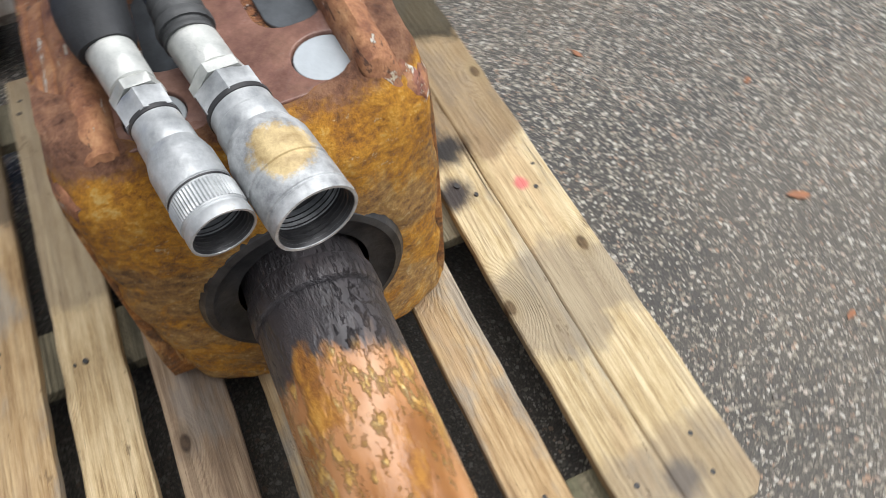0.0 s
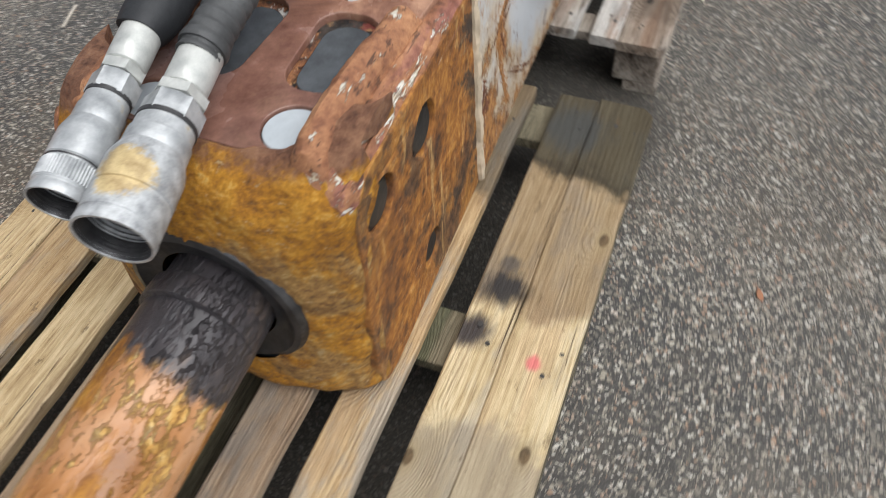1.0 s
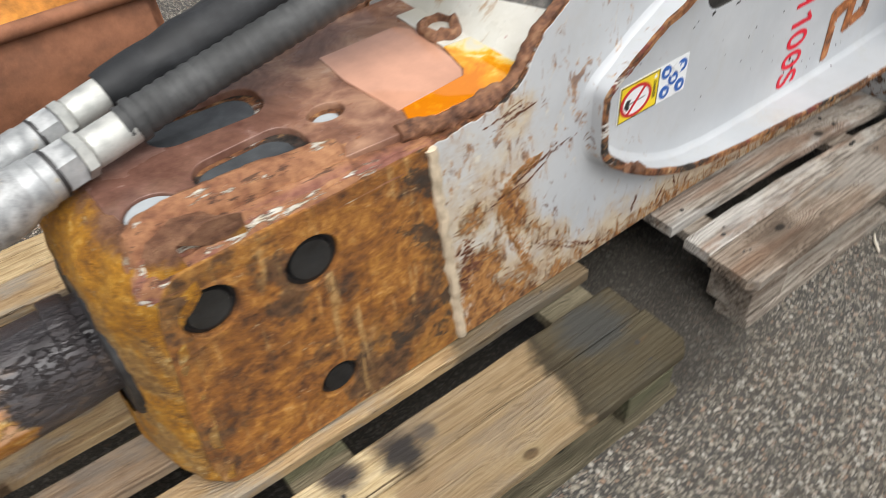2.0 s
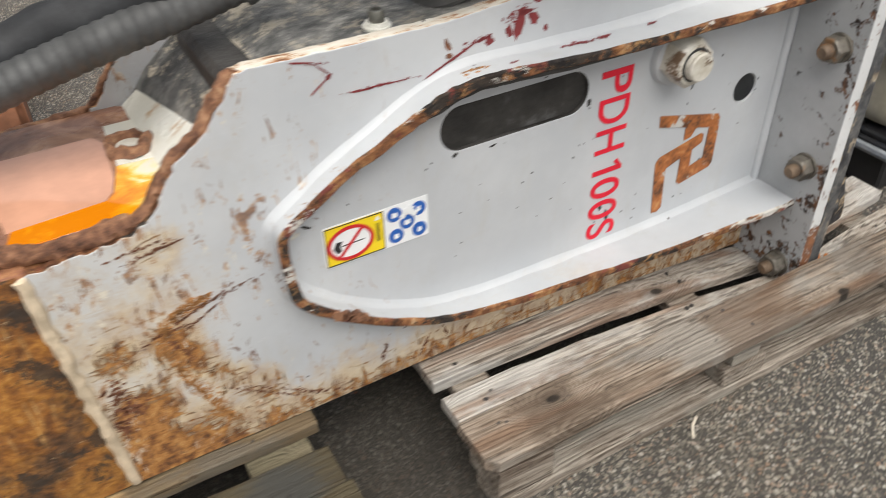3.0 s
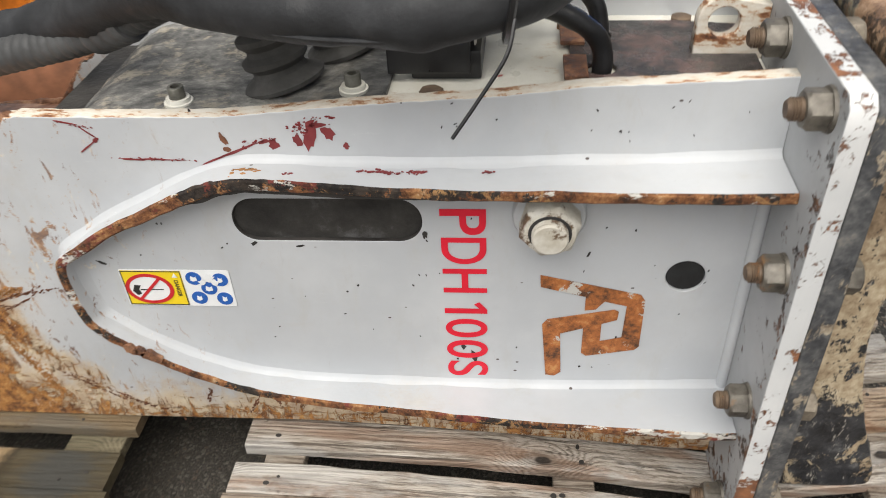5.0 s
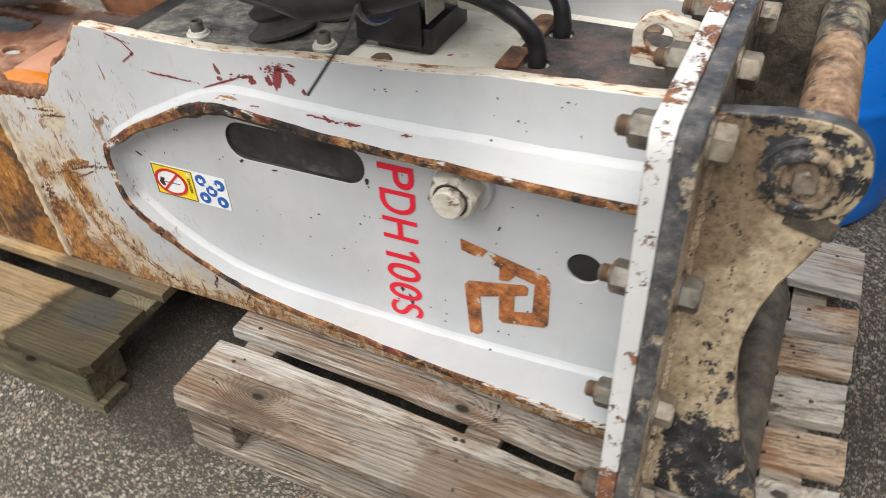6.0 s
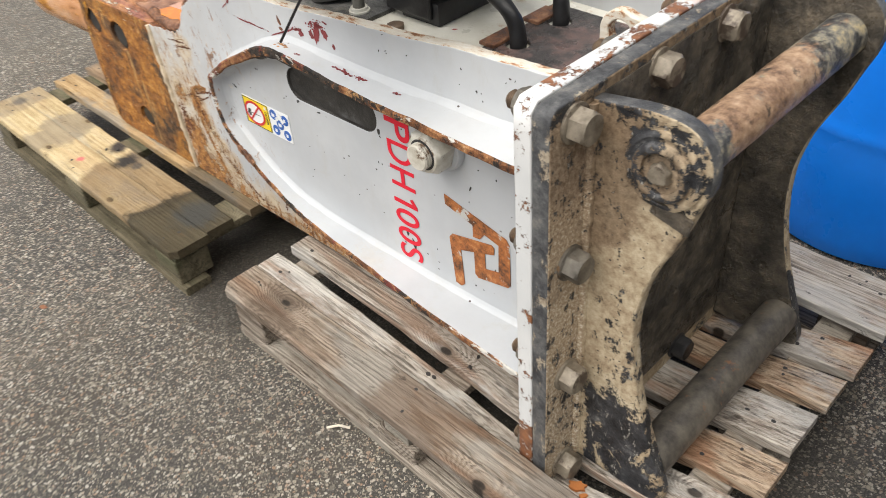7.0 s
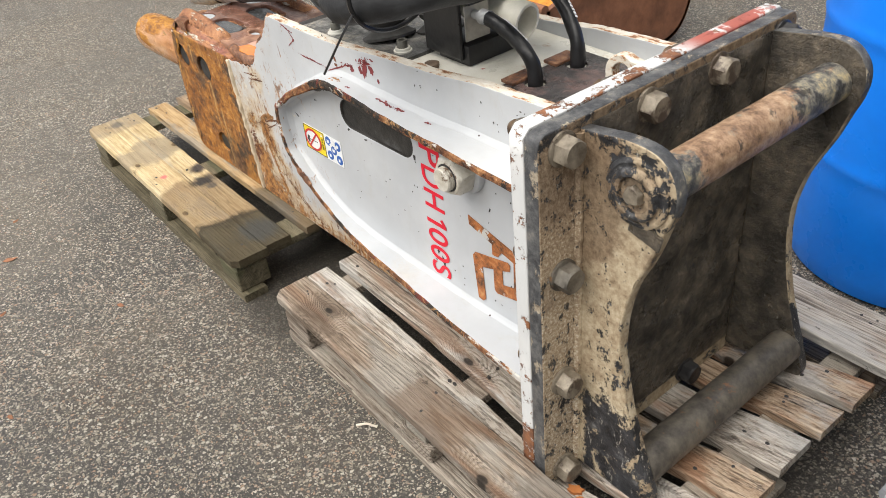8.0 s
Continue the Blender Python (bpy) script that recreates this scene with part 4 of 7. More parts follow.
# ---- pallets ----
def board(bm, x0, x1, y0, y1, z0, z1, seed, chamfer=0.0, bow=0.0, bend=None):
    """A sawn board along x, slightly uneven, with worn edges, bent if asked, and with cut outer corners."""
    rng = random.Random(seed)
    n = 24
    rows = []
    for i in range(n + 1):
        x = x0 + (x1 - x0) * i / n
        a, b = rng.uniform(-0.0012, 0.0012), rng.uniform(-0.0012, 0.0012)
        dz = bow * math.sin(math.pi * i / n) + rng.uniform(-0.0006, 0.0006)
        c0, c1 = (chamfer if chamfer < 0 else 0.0), (chamfer if chamfer > 0 else 0.0)
        e = i in (0, n)
        ya, yb = y0 + a - (c0 if e else 0.0), y1 + b - (c1 if e else 0.0)
        r = 0.0025
        prof = [(ya, z0), (ya, z1 - r + dz), (ya + r, z1 + dz), (yb - r, z1 + dz), (yb, z1 - r + dz), (yb, z0)]
        rows.append([bm.verts.new((x, y, z)) for y, z in prof])
        if chamfer and i == 0:
            x_in = x0 + abs(chamfer)
            rows.append([bm.verts.new((x_in, y, z)) for y, z in [(y0 + a, z0), (y0 + a, z1 - r + dz), (y0 + a + r, z1 + dz), (y1 + b - r, z1 + dz), (y1 + b, z1 - r + dz), (y1 + b, z0)]])
        if chamfer and i == n - 1:
            x_in = x1 - abs(chamfer)
            rows.append([bm.verts.new((x_in, y, z)) for y, z in [(y0 + a, z0), (y0 + a, z1 - r + dz), (y0 + a + r, z1 + dz), (y1 + b - r, z1 + dz), (y1 + b, z1 - r + dz), (y1 + b, z0)]])
    for lo, hi in zip(rows, rows[1:]):
        for k in range(6):
            bm.faces.new((lo[k], lo[(k + 1) % 6], hi[(k + 1) % 6], hi[k]))
    bm.faces.new(rows[0][::-1]), bm.faces.new(rows[-1])
    if bend:
        for v in bm.verts:
            v.co.z += bend(v.co.x)
    return bm


def pallet(label, x0, x1, rows, top, low_wood, cross, seed, nails, bend=None, inset=0.003, half=0.048):
    y0, y1 = rows[0][0], rows[-1][1]
    p = thing("wooden_pallet", ((x0 + x1) / 2, (y0 + y1) / 2, 0), label, "pallet", "pallets under the breaker")
    for i, (a, b, mat) in enumerate(rows):
        first, last = i == 0, i == len(rows) - 1
        part("deck_board", board(bmesh.new(), x0 + (0.004 * ((i * 7) % 3) * (not (first or last))), x1 - (0.004 * ((i * 5) % 3) * (not (first or last))), a, b, top - 0.022, top, seed + i, -0.016 if first else 0.016 if last else 0.0, -0.002 if not (first or last) else 0.0, None if first or last else bend), mat, p)
    rng = random.Random(seed)
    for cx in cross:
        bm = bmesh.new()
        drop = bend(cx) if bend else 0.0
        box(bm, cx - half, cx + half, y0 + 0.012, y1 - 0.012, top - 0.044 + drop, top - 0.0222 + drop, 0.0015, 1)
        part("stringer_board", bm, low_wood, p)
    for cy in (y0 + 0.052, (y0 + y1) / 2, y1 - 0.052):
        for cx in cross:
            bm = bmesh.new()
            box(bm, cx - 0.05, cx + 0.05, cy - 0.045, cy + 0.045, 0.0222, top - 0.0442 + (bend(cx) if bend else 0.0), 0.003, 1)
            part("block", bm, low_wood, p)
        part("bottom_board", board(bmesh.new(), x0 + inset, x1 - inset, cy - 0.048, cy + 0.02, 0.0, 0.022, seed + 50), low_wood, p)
    head = turned(bmesh.new(), (0, 0, -0.004), (0, 0, 0.0008), [(0, 0.0048), (1, 0.0042)], 9)
    nail_mesh = bpy.data.meshes.new("nail")
    head.to_mesh(nail_mesh), head.free()
    nail_mesh.materials.append(BLACK_CHIP)
    for a, b, _ in rows:
        for cx in cross:
            for k in range(nails if b - a > 0.11 else 2):
                nail = new("nail", nail_mesh)
                nail.parent = p
                nail.scale = (rng.uniform(0.55, 1.2), rng.uniform(0.45, 0.95), 1.0)
                nail_x = cx + rng.uniform(-0.035, 0.035)
                nail.location = (nail_x - p.location.x, a + (b - a) * (0.18 + 0.64 * rng.random()) - p.location.y, top + (bend(nail_x) if bend and a > y0 and b < y1 else 0.0))
    return p


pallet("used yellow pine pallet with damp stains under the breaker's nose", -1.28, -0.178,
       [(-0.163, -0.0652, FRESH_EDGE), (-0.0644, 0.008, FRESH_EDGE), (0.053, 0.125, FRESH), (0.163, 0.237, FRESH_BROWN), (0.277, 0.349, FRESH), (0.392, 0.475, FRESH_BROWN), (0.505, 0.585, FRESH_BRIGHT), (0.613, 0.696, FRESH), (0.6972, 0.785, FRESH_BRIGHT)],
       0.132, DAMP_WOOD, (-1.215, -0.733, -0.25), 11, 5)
def sag(x):
    """The boards give way under the mounting plate."""
    at = (0.12, 0.0), (0.35, -0.01), (0.55, -0.028), (0.7, -0.05), (0.77, -0.06), (0.86, -0.05), (0.985, -0.018), (1.09, 0.002)
    if x <= at[0][0]:
        return 0.0
    for (x0, z0), (x1, z1) in zip(at, at[1:]):
        if x <= x1:
            k = (x - x0) / (x1 - x0)
            return z0 + (z1 - z0) * k
    return at[-1][1]


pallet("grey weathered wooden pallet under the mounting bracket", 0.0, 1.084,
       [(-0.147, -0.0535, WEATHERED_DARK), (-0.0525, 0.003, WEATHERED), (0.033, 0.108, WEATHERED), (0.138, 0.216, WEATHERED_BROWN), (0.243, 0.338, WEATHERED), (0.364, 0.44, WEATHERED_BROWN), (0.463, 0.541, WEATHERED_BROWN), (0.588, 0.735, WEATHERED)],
       0.13, SHADED_LOW, (0.072, 0.53, 1.0), 31, 4, sag, 0.022, 0.032)


# ---- hydraulic breaker, lying on the pallets ----
YC = 0.256          # its centre line
SLOPE = 0.018       # the side plates close in a little towards the mount
breaker = thing("hydraulic_breaker", (0.0, YC, 0.0), "worn light grey hydraulic breaker with rusty nose on pallets", "breaker")


def mirrored(bm):
    for v in bm.verts:
        v.co.y = 2 * YC - v.co.y
    return bm


def side_y(x):
    return 0.083 + SLOPE * x


# side plates, torch-cut at the front
def side_outline(seed):
    top = [(0.745, 0.737), (0.711, 0.735), (0.5, 0.7255), (0.42, 0.716), (0.25, 0.7055), (0.16, 0.698), (0.07, 0.6905), (-0.05, 0.6905), (-0.185, 0.692)]
    notch = [(-0.185, 0.693), (-0.2, 0.69), (-0.214, 0.668), (-0.233, 0.645), (-0.252, 0.625), (-0.283, 0.605), (-0.305, 0.575), (-0.322, 0.548), (-0.345, 0.532), (-0.369, 0.526), (-0.471, 0.519)]
    low = [(-0.466, 0.401), (-0.439, 0.136), (-0.17, 0.1335), (0.1, 0.135), (0.25, 0.128), (0.45, 0.112), (0.6, 0.098), (0.745, 0.085)]
    return low + ragged(top, 0.0007, 0.012, seed)[:-1] + ragged(notch, 0.0028, 0.007, seed + 1)


for near in (True, False):
    loops = [side_outline(5 if near else 9)]
    if near:
        loops += [slot(0.06, 0.312, 0.504, 0.571, 0.032, 8), circle(0.66, 0.448, 0.026, 24)]
    bm = plate_xz(loops, 0.083, 0.106, 0.0016)
    shear(bm, SLOPE)
    bm.normal_update()
    for f in bm.faces:
        c = f.calc_center_median()
        if abs(f.normal.y) < 0.6 and 0.05 < c.x < 0.32 and 0.49 < c.z < 0.58:
            f.material_index = 3
        elif abs(f.normal.y) < 0.6:
            f.material_index = 2 if c.z > 0.68 else 1 if (c.x < -0.18 or c.z < 0.14) else 0
    if not near:
        mirrored(bm)
    side = part("side_plate", bm, [PAINT, EDGE, TOPLINE, GRIMY_BODY], breaker, "light grey painted side plate, rusty and scratched along the bottom" if near else "")
    if near:
        near_plate = side

# raised rib round the near panel
RIB = [(0.7445, 0.236), (0.6, 0.229), (0.446, 0.225), (0.282, 0.227), (0.132, 0.232), (0.08, 0.238), (0.024, 0.248), (-0.046, 0.275), (-0.109, 0.312), (-0.142, 0.337), (-0.166, 0.358), (-0.177, 0.372), (-0.182, 0.39), (-0.187, 0.436), (-0.187, 0.466),
       (-0.184, 0.48), (-0.174, 0.49), (-0.141, 0.511), (-0.101, 0.538), (-0.035, 0.57), (0.015, 0.595), (0.045, 0.607), (0.075, 0.616), (0.101, 0.62), (0.14, 0.6205), (0.222, 0.618), (0.314, 0.616), (0.406, 0.617), (0.499, 0.62), (0.623, 0.623), (0.7445, 0.629)]


def rib_edge_y(x, upper):
    """The rib stands out least round its tip."""
    k = max(0.0, min(1.0, (x + 0.02) / 0.745))
    return 0.046 - k * (0.033 if upper else 0.046)


line = spline([(x, 0, z) for x, z in RIB], 5)
bm, rows = bmesh.new(), []
HALF = 0.0076
for i, c in enumerate(line):
    d = (line[min(i + 1, len(line) - 1)] - line[max(i - 1, 0)]).normalized()
    out = Vector((-d.z, 0, d.x))
    y_in, y_out = side_y(c.x) + 0.002, rib_edge_y(c.x, c.z > 0.45)
    worn = math.exp(-((c.x - 0.04) / 0.09) ** 2) * (c.z > 0.45)
    w = HALF + 0.001 * noise.noise(c * 30) + 0.0025 * worn
    y_out += 0.002 * noise.noise(c * 22 + Vector((3, 1, 4))) + (0.002 + 0.004 * worn) * noise.noise(c * 90)
    rows.append([bm.verts.new((c.x + out.x * o, y, c.z + out.z * o)) for o, y in ((-w, y_in), (-w, y_out + 0.003), (-w + 0.003, y_out), (w - 0.003, y_out), (w, y_out + 0.003), (w, y_in))])
for lo, hi in zip(rows, rows[1:]):
    for k in range(5):
        bm.faces.new((lo[k], lo[k + 1], hi[k + 1], hi[k])).material_index = 1 if k in (1, 2, 3) else 0
bm.faces.new(rows[0]), bm.faces.new(rows[-1][::-1])
part("panel_rib", bm, [PAINT, EDGE], breaker, "grey raised rib with a rusty worn edge", True)
bm, rows = bmesh.new(), []
for c0, c1, c2 in zip(line, line[1:], line[2:]):
    if c1.z > 0.55 and -0.02 < c1.x < 0.36:
        d = (c2 - c0).normalized()
        f = min(1.0, (c1.x + 0.02) / 0.05, (0.36 - c1.x) / 0.14) * (0.75 + 0.5 * noise.noise(c1 * 40))
        y = rib_edge_y(c1.x, True) + 0.0035 + 0.001 * noise.noise(c1 * 60)
        rows.append([bm.verts.new((c1.x + d.z * o, yy, c1.z - d.x * o)) for o, yy in ((0.004, y), (HALF + 0.0085 * f, y + 0.001), (HALF + 0.0095 * f, y + 0.004), (HALF + 0.002, y + 0.03), (0.004, y + 0.03))])
for lo, hi in zip(rows, rows[1:]):
    for k in range(5):
        bm.faces.new((lo[k], lo[(k + 1) % 5], hi[(k + 1) % 5], hi[k]))
bm.faces.new(rows[0]), bm.faces.new(rows[-1][::-1])
part("burnt_edge", bm, BLACK_CHIP, breaker, "black burnt underside of the rib edge", True)
for sign in (-1, 1):
    bm, rows = bmesh.new(), []
    for c0, c1, c2 in zip([line[0], *line[:-1]], line, [*line[1:], line[-1]]):
        d = (c2 - c0).normalized()
        w = 0.62 + 0.1 * noise.noise(c1 * 14) + 0.05 * noise.noise(c1 * 60)
        rows.append([bm.verts.new((c1.x - d.z * o * sign, side_y(c1.x) - y, c1.z + d.x * o * sign)) for o, y in ((HALF - 0.003, -0.003), (HALF - 0.0006, 0.017 * w), (HALF + 0.0035 * w, 0.0085 * w), (HALF + 0.009 * w, 0.0035 * w), (HALF + 0.017 * w, -0.0006), (HALF + 0.008, -0.004))])
    for lo, hi in zip(rows, rows[1:]):
        for k in range(6):
            bm.faces.new((lo[k], lo[(k + 1) % 6], hi[(k + 1) % 6], hi[k]))
    bm.faces.new(rows[0]), bm.faces.new(rows[-1][::-1])
    part("weld_fillet", bm, PAINT, breaker, "", True)

# weld at the plate end of the panel
bm = tube(bmesh.new(), [Vector((0.739, side_y(0.74) - 0.002, 0.2405)), Vector((0.739, side_y(0.74) - 0.002, 0.6205))], 0.008, 10)
part("weld_bead", bm, PAINT, breaker, "", True)

# inside of the box, seen through the slot
bm = bmesh.new()
box(bm, -0.2, 0.74, YC - 0.13, YC + 0.13, 0.16, 0.655, 0.01, 1)
part("hammer_body", bm, GRIMY_BODY, breaker, "dark grimy hammer body inside the housing")

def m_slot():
    m = Nodes("near_black_casting")
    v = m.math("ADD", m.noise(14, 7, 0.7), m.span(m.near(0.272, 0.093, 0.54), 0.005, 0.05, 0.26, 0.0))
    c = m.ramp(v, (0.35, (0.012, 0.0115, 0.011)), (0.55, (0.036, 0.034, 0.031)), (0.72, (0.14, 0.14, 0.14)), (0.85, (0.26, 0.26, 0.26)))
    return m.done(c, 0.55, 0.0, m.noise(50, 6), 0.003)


# grimy wall close behind the slot, near-black with a paler spot
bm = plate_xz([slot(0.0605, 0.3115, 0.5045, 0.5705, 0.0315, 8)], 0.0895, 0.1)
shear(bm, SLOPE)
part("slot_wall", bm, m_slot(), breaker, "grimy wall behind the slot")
# black plug in the round hole by the mount
bm = turned(bmesh.new(), (0.66, side_y(0.66) + 0.02, 0.448), (0.66, side_y(0.66) + 0.003, 0.448), [(0, 0.0258), (0.9, 0.0258), (1, 0.024)], 28)
part("hole_plug", bm, BLACK_PLUG, breaker, "black plug in a round hole", True)

# belly plate
bm = bmesh.new()
box(bm, -0.43, 0.744, 0.105, 2 * YC - 0.105, 0.134, 0.154, 0.003, 1)
part("belly_plate", bm, PAINT, breaker)

# deck between the side plates
bm = bmesh.new()
box(bm, 0.262, 0.7445, 0.09, 2 * YC - 0.09, 0.672, 0.689, 0.002, 1)
for v in bm.verts:
    inset = side_y(v.co.x) + 0.019
    v.co.y = max(inset, min(2 * YC - inset, v.co.y))
deck = part("deck_plate", bm, DECK, breaker, "cream painted deck, rust-stained")

# dark cover sheet bent down over the front
prof = [(0.272, 0.6965), (0.245, 0.694), (0.1, 0.684), (-0.1, 0.678), (-0.125, 0.672), (-0.16, 0.652), (-0.215, 0.612), (-0.252, 0.58), (-0.272, 0.556)]
bm, rows = bmesh.new(), []
for x, z in prof:
    lo, hi = side_y(x) + 0.0215, 2 * YC - side_y(x) - 0.0215

    def at(k, down):
        f = 0.66 + 0.3 * k / 10 if x < -0.1 else 1.0
        xx, zz = (-0.1 + (x + 0.1) * f, 0.678 + (z - 0.678) * f) if f < 1 else (x, z)
        return bm.verts.new((xx - 0.004 * (zz < 0.67) * down, lo + (hi - lo) * k / 10, zz + 0.002 * noise.noise(Vector((x * 14, k * 0.9, 2.0))) - 0.009 * down))

    rows.append([at(k, 0) for k in range(11)] + [at(k, 1) for k in range(10, -1, -1)])
for lo, hi in zip(rows, rows[1:]):
    for k in range(22):
        bm.faces.new((lo[k], lo[(k + 1) % 22], hi[(k + 1) % 22], hi[k]))
bm.faces.new(rows[0]), bm.faces.new(rows[-1][::-1])
part("cover_sheet", bm, MAT, breaker, "dark dusty cover sheet", True)
for x, y, z in ((0.003, 0.139, 0.679), (0.0, 0.375, 0.679), (0.229, 0.151, 0.691), (0.235, 0.37, 0.691)):
    bm = turned(bmesh.new(), (x, y, z), (x, y, z + 0.01), [(0, 0.0185), (0.5, 0.0185), (0.55, 0.016), (1, 0.015)], 24)
    washer = part("washer", bm, DECK, breaker, "", True)
    bm = turned(bmesh.new(), (x, y, z + 0.007), (x, y, z + 0.025), [(0, 0.0105), (0.94, 0.0105), (1, 0.0098), (1.0, 0.006), (0.6, 0.006)], 20)
    part("cap_screw", bm, SCREW, washer, "", True)

# rubber boots round the hose connections
for x, y in ((0.13, 0.19), (0.187, 0.285)):
    prof = [(0, 0.054), (0.05, 0.056), (0.07, 0.05), (0.14, 0.036), (0.2, 0.034), (0.27, 0.043), (0.33, 0.044), (0.38, 0.034), (0.44, 0.032), (0.52, 0.041), (0.58, 0.041), (0.64, 0.032), (0.7, 0.031), (0.78, 0.038), (0.86, 0.038), (0.92, 0.03), (1, 0.029)]
    part("rubber_boot", turned(bmesh.new(), (x, y, 0.686), (x - 0.028, y + 0.008, 0.8), prof, 32), BOOT, breaker, "ribbed black rubber boot", True)

# rear of the deck: wet black plate, hose inlets, lifting eye
bm = plate_xy([[(0.5, 0.15), (0.66, 0.135), (0.675, 0.15), (0.7, 0.158), (0.735, 0.17), (0.738, 0.345), (0.65, 0.36), (0.5, 0.362)], circle(0.538, 0.206, 0.019, 20), circle(0.539, 0.308, 0.019, 20)], 0.6895, 0.696, 0.001)
part("inlet_plate", bm, BLACK_WET, breaker, "black wet inlet plate")
for x0, x1, y0, y1 in ((0.49, 0.52, 0.17, 0.235), (0.488, 0.52, 0.275, 0.335)):
    bm = bmesh.new()
    box(bm, x0, x1, y0, y1, 0.696, 0.702, 0.001, 1)
    part("retainer", bm, LIP, breaker, "rusty flat retainer")
for x, y in ((0.505, 0.148), (0.5, 0.352), (0.66, 0.372), (0.327, 0.145)):
    bm = hex_head(bmesh.new(), (x, y, 0.689), (0, 0, 1), 0.027, 0.008, 0.3)
    part("deck_bolt", bm, RUSTY_NUT, breaker, "", True)
eye = [(0.69 + 0.034 * math.cos(radians(a)), 0.737 + 0.034 * math.sin(radians(a))) for a in range(190, 59, -10)]
bm = plate_xz([[(0.7445, 0.6885), (0.655, 0.6885), *eye, (0.7445, 0.76)], circle(0.69, 0.737, 0.02, 24)], 0.248, 0.268, 0.002)
part("lifting_eye", bm, [TOPLINE], breaker, "dirty cream lifting eye with a round hole")

# nut and washer on the near panel
ny = side_y(0.476)
bm = turned(bmesh.new(), (0.476, ny, 0.553), (0.476, ny - 0.012, 0.553), [(0, 0.047), (0.7, 0.047), (1, 0.0445)], 36)
washer = part("washer", bm, PAINT, breaker, "", True)
bm = hex_head(bmesh.new(), (0.476, ny - 0.012, 0.553), (0, -1, 0), 0.068, 0.036, 0.25)
nut = part("hexagon_nut", bm, WHITE_NUT, washer, "overpainted hexagon nut", True)
# Dark disc round the stud, with the gap's shade as its colour.
bm = turned(bmesh.new(), (0.476, ny - 0.047, 0.553), (0.476, ny - 0.0486, 0.553), [(0, 0.0275), (1, 0.0265)], 28)
part("thread_gap", bm, DARK_HOLE, washer, "", True)
bm = turned(bmesh.new(), (0.476, ny - 0.046, 0.553), (0.476, ny - 0.062, 0.553), [(0, 0.0228), (0.25, 0.0228), (0.32, 0.0212), (0.4, 0.0228), (0.5, 0.0228), (0.57, 0.0212), (0.65, 0.0228), (0.85, 0.0228), (1, 0.0205)], 28)
part("stud", bm, WHITE_NUT, washer, "", True)

# ---- rusty nose ----
HN = 0.188


def nose_side(seed):
    front = [(-0.832, 0.51), (-0.843, 0.492), (-0.848, 0.46), (-0.853, 0.4), (-0.858, 0.3), (-0.86, 0.2), (-0.852, 0.155), (-0.838, 0.139), (-0.81, 0.134)]
    seam = [(-0.4445, 0.135), (-0.471, 0.401), (-0.478, 0.519)]
    return [(-0.812, 0.519)] + front + seam


bm = plate_xz([nose_side(1), circle(-0.793, 0.448, 0.036, 28), circle(-0.66, 0.44, 0.038, 28), circle(-0.657, 0.211, 0.03, 28)], 0.083, 0.113, 0.002)
shear(bm, SLOPE)
roughen(bm, 0.0025, 20, lambda c: c.y < 0.09)
part("nose_side_plate", bm, RUST_SIDE, breaker, "brown scuffed rusty nose plate with plugged holes")
bm = plate_xz([nose_side(2)], 0.083, 0.113, 0.002)
shear(bm, SLOPE)
part("nose_side_plate", mirrored(bm), RUST_SIDE, breaker)
for x, z, r in ((-0.793, 0.448, 0.037), (-0.66, 0.44, 0.039), (-0.657, 0.211, 0.031)):
    y = side_y(x)
    bm = turned(bmesh.new(), (x, y + 0.028, z), (x, y + 0.005, z), [(0, r), (0.75, r), (0.8, r * 0.84), (0.7, r * 0.78), (1, r * 0.72)], 28)
    part("hole_plug", bm, BLACK_PLUG, breaker, "black plug in a round hole", True)
# weld line at the seam
line = [Vector((-0.476 + 0.034 * k / 30 + 0.001 * math.sin(k * 2.1), side_y(-0.46) + 0.001, 0.516 - 0.375 * k / 30)) for k in range(31)]
bm = tube(bmesh.new(), line, lambda s: 0.0085 + 0.0012 * math.sin(s * 240), 8)
roughen(bm, 0.004, 40)
part("weld_bead", bm, SEAM, breaker, "pale worn weld", True)

# convex front casting with a hole for the tool
bm, rows = bmesh.new(), []
NV, NZ = 56, 48
TZ, TR = 0.322, 0.11
for j in range(NZ + 1):
    z = 0.1335 + (0.528 - 0.1335) * j / NZ
    row = []
    rise = max(0.0, (z - 0.44) / 0.088) ** 2
    for i in range(NV + 1):
        u = -1 + 2 * i / NV
        half = HN - 0.012 * max(0.0, (0.17 - z) / 0.04) ** 2 - 0.009 * max(0.0, (z - 0.46) / 0.07) ** 2
        half -= 0.028 * max(0.0, (0.34 - z) / 0.2) ** 1.3 * (u > 0)
        v = u * half
        bulge = 0.046 * (1 - abs(u) ** 2.6) * (1 - 0.45 * max(0.0, (z - 0.36) / 0.17) ** 1.5)
        x = -0.862 - bulge
        x += 0.05 * max(0.0, (0.165 - z) / 0.032) ** 2 * 0.35
        x += 0.03 * max(0.0, (z - 0.475) / 0.053) ** 2.4
        x += 0.02 * max(0.0, (abs(u) - 0.9) / 0.1) ** 2
        k = max(0.0, min(1.0, (abs(v) - 0.085) / 0.06))
        row.append(Vector((x + 0.012 * rise * k, YC + v, z + 0.022 * rise * k * k * (3 - 2 * k))))
    rows.append(row)


def in_hole(c):
    return math.hypot(c.y - 0.2525, c.z - TZ) < TR


